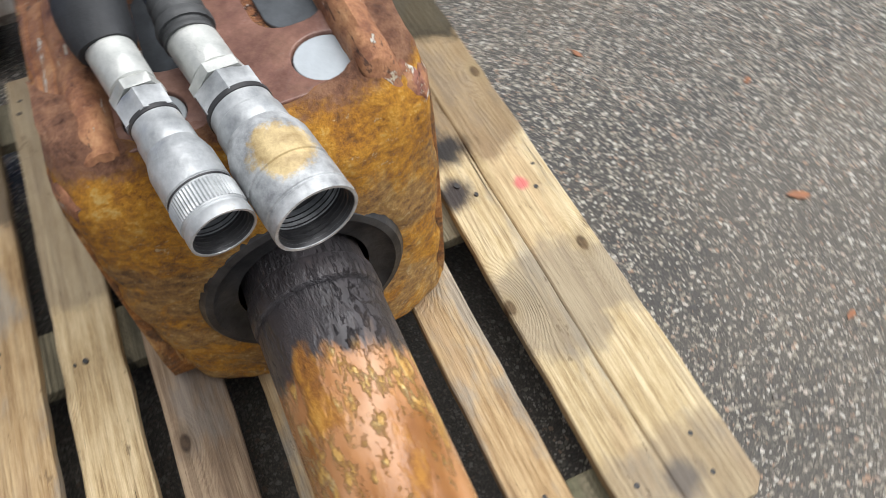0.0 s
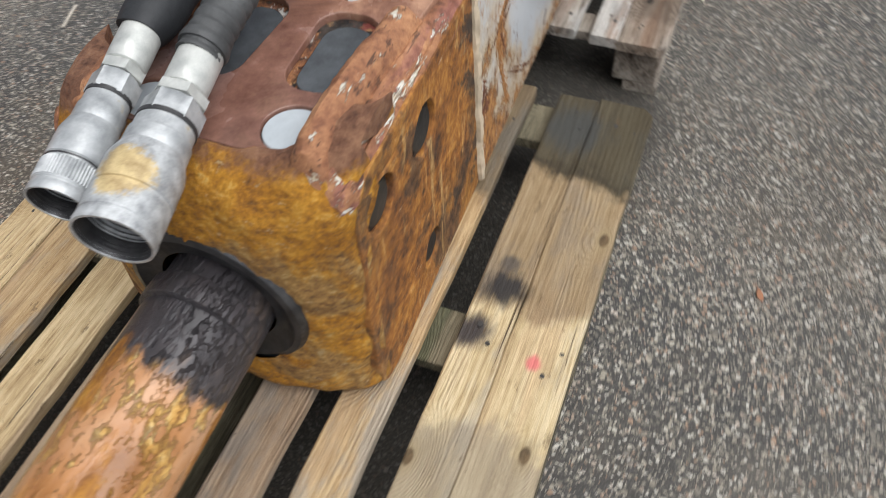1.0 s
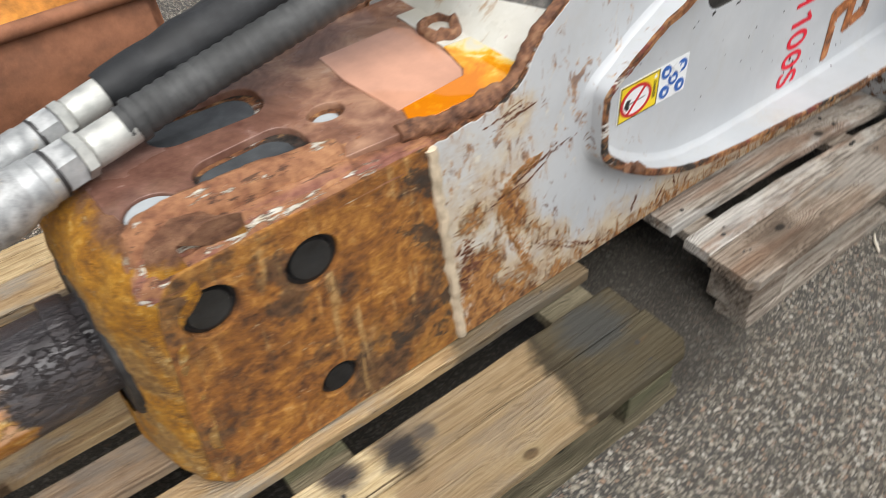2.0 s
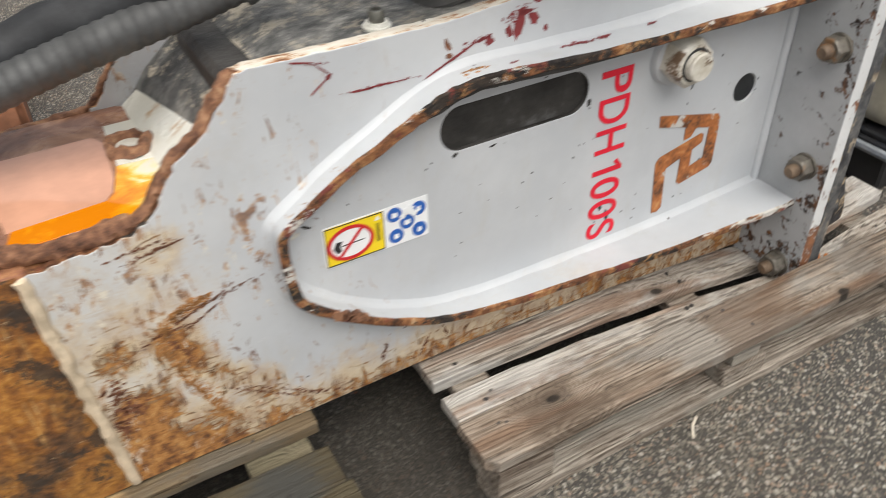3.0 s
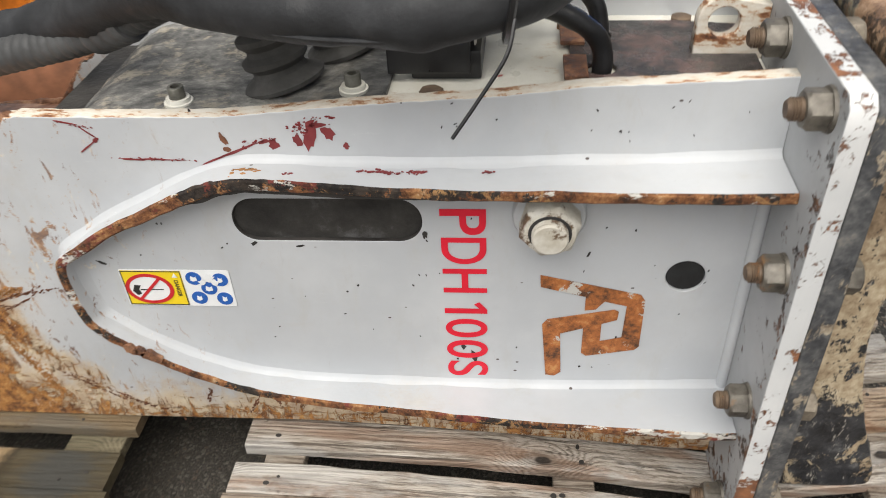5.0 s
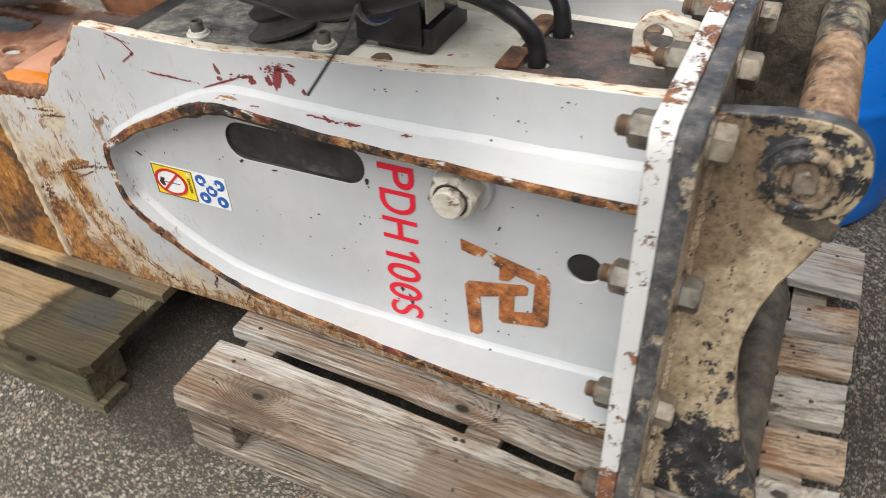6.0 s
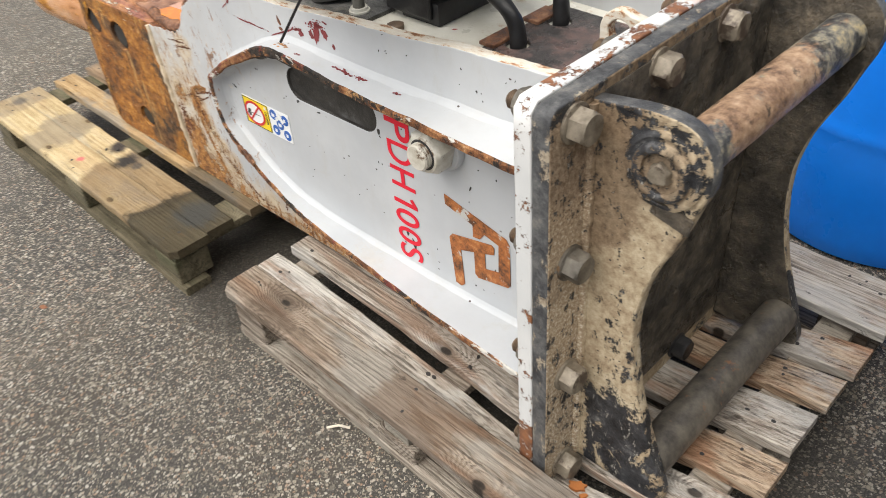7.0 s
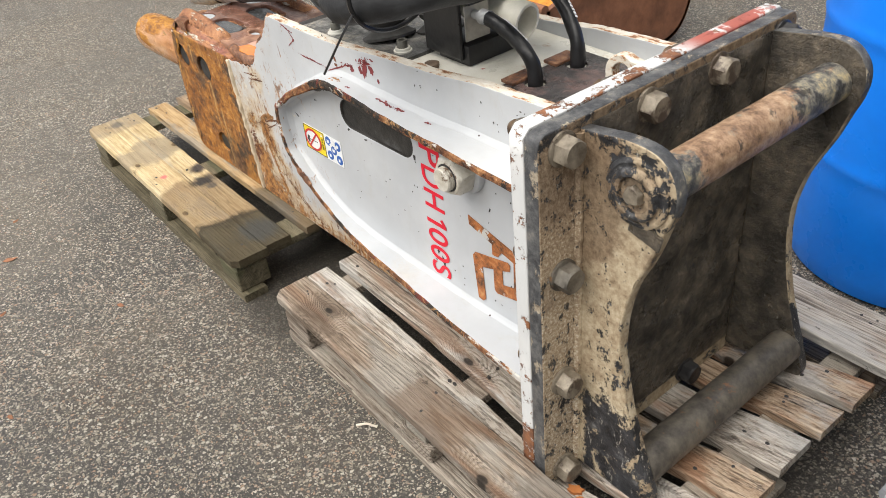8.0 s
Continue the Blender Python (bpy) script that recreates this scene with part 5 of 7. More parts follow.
for row in rows:
    for c in row:
        d = Vector((c.y - 0.2525, c.z - TZ))
        if TR * 0.86 < d.length < TR * 1.18 or d.length < TR * 0.86:
            if d.length > TR * 0.86:
                s = TR / d.length
                c.y, c.z = 0.2525 + d.x * s, TZ + d.y * s
vs = [[bm.verts.new(c) for c in row] for row in rows]
for j in range(NZ):
    for i in range(NV):
        q = (vs[j][i], vs[j][i + 1], vs[j + 1][i + 1], vs[j + 1][i])
        if not all(math.hypot(v.co.y - 0.2525, v.co.z - TZ) < TR + 1e-5 for v in q):
            bm.faces.new(q)
top = [[bm.verts.new((v.co.x + (0.006 + 0.012 * (v.co.z > 0.54)) * k, v.co.y, v.co.z + (0.004, 0.0075, 0.0085, 0.006)[k - 1] + 0.003 * noise.noise(Vector((v.co.y * 20, k * 0.7, 1.0))))) for v in vs[NZ]] for k in range(1, 5)]
for lo, hi in zip([vs[NZ], *top], top):
    for i in range(NV):
        bm.faces.new((lo[i], lo[i + 1], hi[i + 1], hi[i]))
behind = [bm.verts.new((v.co.x + 0.002, v.co.y, 0.5)) for v in top[-1]]
for i in range(NV):
    bm.faces.new((top[-1][i], top[-1][i + 1], behind[i + 1], behind[i]))
for i in (0, NV):
    column = [vs[NZ][i], *[row[i] for row in top], behind[i]]
    bm.faces.new(column if i else column[::-1])
back = [bm.verts.new((-0.75, v.co.y, 0.1335)) for v in vs[0]]
for i in range(NV):
    bm.faces.new((vs[0][i], vs[0][i + 1], back[i + 1], back[i]))
for side_i in (0, NV):
    col = [r[side_i] for r in vs]
    bk = [bm.verts.new((-0.834 + 0.035 * max(0.0, min(1.0, (v.co.z - 0.44) / 0.04)), v.co.y, v.co.z)) for v in col]
    for a in range(NZ):
        bm.faces.new((col[a], col[a + 1], bk[a + 1], bk[a]))
for v in [v for v in bm.verts if not v.link_faces]:
    bm.verts.remove(v)
bmesh.ops.remove_doubles(bm, verts=bm.verts, dist=1e-5)
roughen(bm, 0.0055, 22, lambda c: c.z > 0.14 and not in_hole(c))
roughen(bm, 0.002, 70, lambda c: c.z > 0.14 and not in_hole(c))
nose = part("nose_casting", bm, RUST_FRONT, breaker, "rough yellow-orange rusty cast nose", True)

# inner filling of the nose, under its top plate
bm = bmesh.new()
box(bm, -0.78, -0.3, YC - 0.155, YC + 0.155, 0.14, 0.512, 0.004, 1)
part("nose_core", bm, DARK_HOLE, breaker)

# top plate with holes that stand full of rain
ring1, ring2 = circle(-0.795, 0.16, 0.035, 28, 1.0, 1.0), circle(-0.801, 0.334, 0.031, 28)
for loop in (slot(-0.745, -0.584, 0.132, 0.222, 0.034, 6, 0.06), slot(-0.756, -0.582, 0.255, 0.345, 0.034, 6, -0.04), circle(-0.545, 0.203, 0.028, 20, 1.2, 0.9)):
    part("rust_ring", plate_xy([loop], 0.5215, 0.5262), EDGE, breaker, "chipped rusty ledge in a hole")
long1, long2 = slot(-0.737, -0.592, 0.137, 0.215, 0.032, 6, 0.06), slot(-0.748, -0.59, 0.262, 0.337, 0.032, 6, -0.04)
small = circle(-0.545, 0.203, 0.022, 20, 1.2, 0.9)
plate = [(-0.825, 0.12), (-0.838, 0.14), (-0.84, 0.256), (-0.838, 0.37), (-0.825, 0.392), (-0.5, 0.412), (-0.3, 0.412), (-0.26, 0.37), (-0.24, 0.3), (-0.24, 0.22), (-0.26, 0.14), (-0.3, 0.1), (-0.5, 0.1)]
bm = plate_xy([plate, ring1, ring2, long1, long2, small], 0.5205, 0.5365, 0.0015)
part("nose_top_plate", bm, RUST_TOP, breaker, "brown wet rusty plate with water-filled holes")
for loop, z, mat, label in ((circle(-0.795, 0.16, 0.0335, 28), 0.5335, PALE_PLUG, "pale grey wet plug"), (circle(-0.801, 0.334, 0.0295, 28), 0.533, PALE_PLUG, "pale grey wet plug"), (slot(-0.7355, -0.61, 0.139, 0.202, 0.029, 6, 0.06), 0.5305, GREY_PLUG, "dark grey wet rubber plug"), (slot(-0.747, -0.606, 0.263, 0.326, 0.029, 6, -0.04), 0.53, GREY_PLUG, "dark grey wet rubber plug"), (circle(-0.549, 0.198, 0.015, 20, 1.2, 0.9), 0.529, PALE_PLUG, "pale grey wet plug")):
    part("hole_plug", plate_xy([loop], z - 0.008, z, 0.0015), mat, breaker, label)
# rusty water lying at the back of the plate
pool = [(-0.482, 0.1), (-0.4, 0.102), (-0.33, 0.106), (-0.285, 0.125), (-0.262, 0.17), (-0.262, 0.215), (-0.29, 0.225), (-0.335, 0.228), (-0.342, 0.2), (-0.35, 0.165), (-0.362, 0.15), (-0.47, 0.14)]
part("rust_puddle", plate_xy([pool], 0.5366, 0.5392), RUST_WATER, breaker, "shallow orange rust-stained water")
sheet = [(-0.476, 0.1405), (-0.363, 0.152), (-0.352, 0.168), (-0.344, 0.2), (-0.337, 0.3), (-0.35, 0.325), (-0.482, 0.322), (-0.487, 0.25)]
part("wet_sheet", plate_xy([sheet], 0.5366, 0.5385), RUST_WET, breaker, "shiny wet pink-orange rust")
floor_back = [(-0.334, 0.23), (-0.29, 0.228), (-0.262, 0.218), (-0.262, 0.35), (-0.33, 0.35)]
part("chipped_floor", plate_xy([floor_back], 0.5366, 0.5388), DECK, breaker, "cream chipped paint")
# sloping cream plate under the cover sheet
bm = bmesh.new()
q = [(-0.30, 0.53), (-0.29, 0.5385), (-0.135, 0.652), (-0.135, 0.638), (-0.285, 0.525)]
a, b = [[bm.verts.new((x, y, z)) for x, z in q] for y in (0.104, 0.408)]
bm.faces.new(a), bm.faces.new(b[::-1])
for k in range(5):
    bm.faces.new((a[k], a[(k + 1) % 5], b[(k + 1) % 5], b[k]))
part("housing_front", bm, DECK, breaker, "white chipped sloping front wall")
bm = turned(bmesh.new(), (-0.31, 0.268, 0.538), (-0.31, 0.268, 0.553), [(0, 0.032), (0.4, 0.0315), (0.8, 0.029), (1, 0.026), (0.9, 0.021), (0.5, 0.019), (0.1, 0.0185)], 28, False)
roughen(bm, 0.007, 60)
ring = part("front_bolt", bm, LIP, breaker, "rusty round bolt ring", True)
bm = turned(bmesh.new(), (-0.31, 0.268, 0.538), (-0.31, 0.268, 0.5445), [(0, 0.0188), (0.8, 0.0185), (1, 0.017)], 24)
part("bolt_face", bm, WHITE_NUT, ring, "cream stained bolt face", True)

# thick rounded rims along the nose
PROF = [(0.0, 0.498), (0.0008, 0.514), (0.004, 0.521), (0.009, 0.5265), (0.0115, 0.525), (0.0135, 0.528), (0.02, 0.535), (0.027, 0.5395), (0.03, 0.5385), (0.033, 0.546), (0.039, 0.5545), (0.047, 0.56), (0.056, 0.5615), (0.064, 0.558), (0.0695, 0.549), (0.072, 0.538), (0.072, 0.5)]
# height of the rim along the nose: a rounded lobe that ends in a step
RIM_RISE = [(-0.859, 0.0), (-0.852, 0.4), (-0.838, 0.85), (-0.815, 1.1), (-0.785, 1.18), (-0.74, 1.18), (-0.68, 1.08), (-0.61, 0.88), (-0.582, 0.76), (-0.566, 0.42), (-0.46, 0.32)]
for near in (True, False):
    bm, rows = bmesh.new(), []
    xs = [round(-0.8585 + 0.3905 * (k / 84) ** 1.15, 5) for k in range(85)]
    for x in xs:
        for (x0, h0), (x1, h1) in zip(RIM_RISE, RIM_RISE[1:]):
            if x <= x1:
                k = max(0.0, (x - x0) / (x1 - x0))
                rise = h0 + (h1 - h0) * k * k * (3 - 2 * k)
                break
        if not near:
            rise *= 0.3 if x > -0.57 else 0.85
        tip = max(0.0, 1 - (x + 0.8585) / 0.03) ** 2
        row = []
        for a, z in PROF:
            zz = 0.519 + (z - 0.519) * rise if z > 0.519 else z
            row.append(bm.verts.new((x, side_y(x) + a + 0.012 * tip * max(0.0, 1 - a / 0.04), zz - 0.012 * tip)))
        rows.append(row)
    for lo, hi in zip(rows, rows[1:]):
        for k in range(len(PROF) - 1):
            bm.faces.new((lo[k], lo[k + 1], hi[k + 1], hi[k]))
    bm.faces.new(rows[0]), bm.faces.new(rows[-1][::-1])
    roughen(bm, 0.0035, 16, lambda c: c.z > 0.52 and c.x > -0.84)
    roughen(bm, 0.0016, 80, lambda c: c.z > 0.518)
    part("nose_rim", bm if near else mirrored(bm), RIM, breaker, "rounded rusty rim with chipped paint", True)

# rounded lip that carries the rim on round the notch
line = spline([(x, side_y(x) + a, z) for x, a, z in ((-0.5, 0.03, 0.532), (-0.45, 0.022, 0.53), (-0.4, 0.017, 0.53), (-0.35, 0.015, 0.535), (-0.322, 0.014, 0.553), (-0.3, 0.013, 0.58), (-0.28, 0.012, 0.605), (-0.25, 0.012, 0.627), (-0.214, 0.012, 0.668), (-0.195, 0.012, 0.69))], 16)
for near in (True, False):
    bm = tube(bmesh.new(), line, lambda s, k=1.0 if near else 0.65: k * ((0.012 if s < 0.16 else 0.0095) + 0.0012 * math.sin(s * 60)), 14)
    roughen(bm, 0.0045, 30)
    roughen(bm, 0.003, 110)
    part("cut_edge", bm if near else mirrored(bm), [LIP], breaker, "rusty torch-cut edge" if near else "", True)

# tool bushing and chisel
bm = turned(bmesh.new(), (-0.86, 0.2525, TZ), (-0.908, 0.2525, TZ), [(0, 0.119), (0.72, 0.119), (0.86, 0.114), (0.9, 0.106), (0.75, 0.098), (0.7, 0.0765)], 48, False)
part("tool_bushing", bm, DARK_STEEL, breaker, "black greasy bushing ring", True)
tool = thing("chisel_tool", (-1.2, 0.2525, TZ), "thick rusty round steel chisel, oily black at the bushing", "chisel")


def m_tool():
    m = Nodes("rusty_tool_steel")
    x = m.math("ADD", m.axis(0), m.math("MULTIPLY", m.math("SUBTRACT", m.noise(11, 6, 0.7, m.scaled(0.5, 1.6, 1.6)), 0.5), 0.13))
    darkening = m.span(x, 0.165, 0.185)
    fine = m.noise(45, 8, 0.76, m.scaled(0.6, 1.2, 1.2))
    rust = m.ramp(m.math("ADD", m.math("MULTIPLY", fine, 0.6), m.math("MULTIPLY", m.noise(12, 6, 0.7, m.scaled(0.45, 1.2, 1.2)), 0.4)), (0.36, (0.09, 0.035, 0.01)), (0.45, (0.27, 0.105, 0.014)), (0.53, (0.46, 0.21, 0.025)), (0.6, (0.58, 0.33, 0.07)), (0.68, (0.68, 0.5, 0.24)))
    smooth = m.span(m.noise(6, 6, 0.65, m.scaled(0.5, 1.5, 1.5)), 0.43, 0.5)
    sleek = m.ramp(m.noise(7, 6, 0.6, m.scaled(0.5, 1.6, 1.6, loc=(3, 1, 2))), (0.36, (0.22, 0.085, 0.02)), (0.48, (0.42, 0.2, 0.085)), (0.62, (0.58, 0.35, 0.21)))
    rust = m.mix(m.math("MULTIPLY", smooth, 0.9), rust, sleek)
    flake = m.math("ADD", m.math("MULTIPLY", m.noise(70, 6, 0.7, m.scaled(0.5, 1.2, 1.2, loc=(5, 2, 8))), 0.6), m.math("MULTIPLY", m.noise(14, 5, 0.6, m.scaled(0.45, 1.3, 1.3)), 0.4))
    flake = m.span(m.math("ADD", flake, m.span(x, 0.0, 0.16, 0.0, 0.055)), 0.55, 0.62)
    rust = m.mix(m.math("MULTIPLY", flake, 0.85), rust, m.ramp(fine, (0.4, (0.42, 0.2, 0.03)), (0.52, (0.62, 0.38, 0.1)), (0.64, (0.74, 0.6, 0.32))))
    smooth = m.math("MULTIPLY", smooth, m.math("SUBTRACT", 1.0, flake))
    black = m.ramp(m.noise(16, 6, 0.7, m.scaled(0.6, 1.5, 1.5)), (0.3, (0.022, 0.02, 0.022)), (0.54, (0.055, 0.048, 0.05)), (0.68, (0.15, 0.11, 0.085)))
    rough = m.mix(darkening, m.mix(smooth, (0.65, 0.65, 0.65), (0.22, 0.22, 0.22)), (0.33, 0.33, 0.33))
    return m.done(m.mix(darkening, rust, black), rough, 0.0, m.math("ADD", m.math("MULTIPLY", fine, m.mix(smooth, (1.0, 1.0, 1.0), (0.12, 0.12, 0.12))), m.math("MULTIPLY", flake, 0.18)), 0.004, 0.5)


bm = turned(bmesh.new(), (-0.8, 0.2525, TZ), (-1.62, 0.2525, TZ - 0.042), [(0, 0.068), (0.178, 0.072), (0.184, 0.0722), (0.4, 0.072), (0.6, 0.072), (0.8, 0.072), (0.93, 0.0715), (0.972, 0.067), (0.992, 0.059), (1, 0.048)], 56)
TOOL = m_tool()
part("shank", bm, TOOL, tool, "", True)
bm = turned(bmesh.new(), (-0.915, 0.2525, TZ), (-0.948, 0.2525, TZ), [(0, 0.0715), (0.1, 0.0738), (0.8, 0.0745), (0.95, 0.0738), (1, 0.0715)], 56)
part("collar", bm, TOOL, tool, "black oily collar", True)

# ---- mounting plate and bracket ----
PX0, PX1, PX2 = 0.745, 0.772, 0.800
PY0, PY1, PZ0, PZ1 = -0.045, 0.557, 0.0715, 0.782
bm = plate_yz([ragged([(PY0, PZ0), (PY1, PZ0), (PY1, PZ1 - 0.01), (PY1 - 0.01, PZ1), (PY0 + 0.012, PZ1), (PY0, PZ1 - 0.012), (PY0, PZ0)], 0.0004, 0.03, 4)[:-1]], PX0, PX1, 0.002)


def m_plate():
    m = Nodes("white_plate_paint_chipped")
    base = m.mix(m.span(m.noise(6, 5), 0.35, 0.7), (0.6, 0.61, 0.61), (0.7, 0.7, 0.69))
    v = m.math("ADD", m.noise(17, 9, 0.78), m.math("ADD", m.span(m.axis(2), 0.15, 0.24, 0.12, 0.0), m.span(m.axis(2), 0.7, 0.78, 0.0, 0.03)))
    chip = m.span(v, 0.562, 0.58)
    c = m.mix(chip, base, m.ramp(m.noise(40, 6), (0.35, (0.1, 0.045, 0.03)), (0.65, (0.3, 0.13, 0.06))))
    far = m.math("MULTIPLY", m.span(m.axis(1), 0.02, 0.1), m.span(m.axis(2), 0.765, 0.775))
    c = m.mix(m.math("MULTIPLY", far, m.span(m.noise(12, 6, 0.7), 0.42, 0.5)), c, (0.36, 0.1, 0.075))
    return m.done(c, 0.5, 0.0, m.math("ADD", m.math("MULTIPLY", m.noise(120, 4), 0.3), m.math("MULTIPLY", chip, -1.0)), 0.001)


bm.normal_update()
# The face towards -x takes the grey that holds its shade.
for f in bm.faces:
    f.material_index = 1 if f.normal.x < -0.5 else 0
part("mounting_plate", bm, [m_plate(), SHADED_PAINT], breaker, "white chipped mounting plate")
bracket = thing("mounting_bracket", (0.0, YC, 0.0), "black mounting bracket with tan dried mud bolted to the breaker", "bracket")
bm = plate_yz([slot(PY0, PY1, PZ0, PZ1 - 0.002, 0.018, 5)], PX1 + 0.0006, PX2, 0.003)
bm.normal_update()
for f in bm.faces:
    f.material_index = 1 if f.normal.x < 0.5 else 0
roughen(bm, 0.0006, 30)
base_plate = part("base_plate", bm, [BLACK_TAN, WORN_BLACK], bracket, "black base plate with mud")
# crusted mud on the inner face and a dirty strip under the near bolts
bm, rows = bmesh.new(), []
for j in range(41):
    z = 0.11 + (0.765 - 0.11) * j / 40
    rows.append([bm.verts.new((PX2 + 0.002 + (0.009 * max(0.0, noise.noise(Vector((i * 0.35, j * 0.35, 1.5)))) + 0.005 * max(0.0, noise.noise(Vector((i * 0.9, j * 0.9, 7.5))))) * (0 < i < 30) * (0 < j < 40), 0.059 + 0.424 * i / 30, z)) for i in range(31)])
for lo, hi in zip(rows, rows[1:]):
    for i in range(30):
        bm.faces.new((lo[i], lo[i + 1], hi[i + 1], hi[i]))
edge = [*rows[0], *[r[-1] for r in rows[1:]], *rows[-1][-2::-1], *[r[0] for r in rows[-2:0:-1]]]
low = [bm.verts.new((PX2 - 0.001, v.co.y, v.co.z)) for v in edge]
for k in range(len(edge)):
    bm.faces.new((edge[k], low[k], low[(k + 1) % len(low)], edge[(k + 1) % len(edge)]))
part("mud_crust", bm, BLACK_MUD, base_plate, "black greasy mud", True)

LUG = [(0.8005, 0.765), (0.835, 0.77), (0.875, 0.775), (0.91, 0.776), (0.937, 0.768), (0.956, 0.748), (0.964, 0.722), (0.961, 0.692), (0.949, 0.658), (0.933, 0.61), (0.91, 0.555), (0.897, 0.515), (0.889, 0.475), (0.887, 0.44), (0.889, 0.4), (0.895, 0.355), (0.906, 0.305), (0.92, 0.258), (0.938, 0.208), (0.955, 0.162), (0.966, 0.13), (0.966, 0.108), (0.956, 0.097), (0.935, 0.092), (0.8005, 0.092)]
for near in (True, False):
    y0, y1 = (0.034, 0.056) if near else (0.484, 0.506)
    line = [(v.x, v.z) for v in spline([(x, 0, z) for x, z in LUG[1:-2]], 3)]
    bm = plate_xz([[LUG[0], *line, LUG[-2], LUG[-1]]], y0, y1, 0.003)
    bm.normal_update()
    for f in bm.faces:
        inner = f.normal.y * (1 if near else -1)
        f.material_index = 1 if inner > 0.6 else 2 if abs(f.normal.y) < 0.8 and f.calc_center_median().z > 0.69 else 0
    roughen(bm, 0.0012, 26)
    lug = part("lug_plate", bm, [BLACK_TAN, BLACK_MUD, WORN_BLACK], bracket, "tan mud over black paint" if near else "")
    yf, s = (0.034, -1) if near else (0.506, 1)
    bm = turned(bmesh.new(), (0.903, yf + 0.001 * -s, 0.705), (0.903, yf + s * 0.012, 0.705), [(0, 0.052), (0.3, 0.0515), (0.42, 0.049), (0.44, 0.045), (0.36, 0.0435), (0.36, 0.039), (0.8, 0.0375), (0.95, 0.035), (0.95, 0.029), (0.8, 0.0265), (0.35, 0.0255), (0.3, 0.0)], 44, False)
    roughen(bm, 0.0018, 60)
    part("pin_boss", bm, BLACK_TAN, lug, "round ringed pin end, chipped black and muddy", True)
    if near:
        bm = hex_head(bmesh.new(), (0.903, yf + s * 0.003, 0.705), (0, s, 0), 0.026, 0.011, 0.5, 0.3)
        roughen(bm, 0.0025, 90)
        part("pin_bolt", bm, BOLT, lug, "worn grey bolt in the pin end", True)
    line = [Vector((0.802, yf + s * 0.001, 0.1 + 0.66 * k / 50)) for k in range(51)]
    bm = tube(bmesh.new(), line, lambda d: 0.008 + 0.001 * math.sin(d * 300), 8)
    roughen(bm, 0.002, 50)
    part("weld_bead", bm, BLACK_TAN, lug, "", True)
bm = bmesh.new()
box(bm, 0.893, 0.948, 0.0305, 0.0345, 0.634, 0.66, 0.0015, 1)
bmesh.ops.rotate(bm, verts=bm.verts, cent=(0.93, 0.03, 0.645), matrix=Matrix.Rotation(radians(14), 3, "Y"))
part("keeper_bar", bm, BLACK_MUD, bracket, "black keeper bar")


def mount_pin(z, x, r, mat, label):
    prof = [(0, r)] + [(k / 24, r * (1 + 0.012 * noise.noise(Vector((k * 0.8, z * 9, 0))))) for k in range(1, 24)] + [(1, r)]
    bm = turned(bmesh.new(), (x, 0.054, z), (x, 0.486, z), prof, 40)
    part("pin", bm, mat, bracket, label, True)


mount_pin(0.706, 0.912, 0.033, PIN, "upper pin, greasy and rusty steel")
mount_pin(0.159, 0.925, 0.034, LOW_PIN, "lower pin, black oily steel")

# plate bolts: heads on the bracket, nuts and thread ends on the breaker's side
BOLT_Z = (0.748, 0.535, 0.315, 0.101)
SPOTS = [(0.0, z) for z in BOLT_Z] + [(0.176, BOLT_Z[0]), (0.342, BOLT_Z[0]), (0.512, BOLT_Z[0])] + [(0.512, z) for z in BOLT_Z[1:]] + [(0.346, BOLT_Z[3] + 0.004)]
for n, (y, z) in enumerate(SPOTS):
    near = y < 0.03
    top_row = 0.1 < y < 0.45 and z > 0.7
    bm = turned(bmesh.new(), (PX2 - 0.001, y, z), (PX2 + 0.005, y, z), [(0, 0.0265), (0.8, 0.0265), (1, 0.024)], 28)
    mat = BOLT if top_row or (near and n != 1) else DARK_STEEL if y > 0.3 else NUT_DARK if n == 1 else BOLT
    w = part("washer", bm, mat, bracket, "", True)
    part("bolt_head", hex_head(bmesh.new(), (PX2 + 0.004, y, z), (1, 0, 0), 0.04, 0.024, 0.35 + n * 0.7), mat, w, "dirty hexagon bolt head", True)
    if near or z > 0.7:
        a = PX0 + 0.001
        bm = turned(bmesh.new(), (a, y, z), (a - 0.005, y, z), [(0, 0.025), (1, 0.024)], 24)
        w = part("washer", bm, NUT_DARK, breaker, "", True)
        part("nut", hex_head(bmesh.new(), (a - 0.004, y, z), (-1, 0, 0), 0.039, 0.024, 0.2 + n), NUT_DARK, w, "dirty hexagon nut", True)
        prof = [(0, 0.0125)]
        for k in range(1, 9):
            prof += [(0.2 + 0.08 * k, 0.0125 if k % 2 else 0.0108)]
        bm = turned(bmesh.new(), (a - 0.026, y, z), (a - 0.044, y, z), [*prof, (1, 0.009)], 20)
        part("thread_end", bm, RUSTY_NUT, w, "", True)

bm = splats([(0.842, -0.012, 0.035, 0.026, 20), (0.862, -0.022, 0.02, 0.012, 60)], lambda u, v: (u, v, 0.0745 + 0.12 * (u - 0.83)), (0, 0, 0.006), 8)
tagged(part("rust_flake", bm, TAPE, None, origin=(0.842, -0.012, 0.0745)), "orange rusty steel flakes lying on the pallet board", "rust flake")

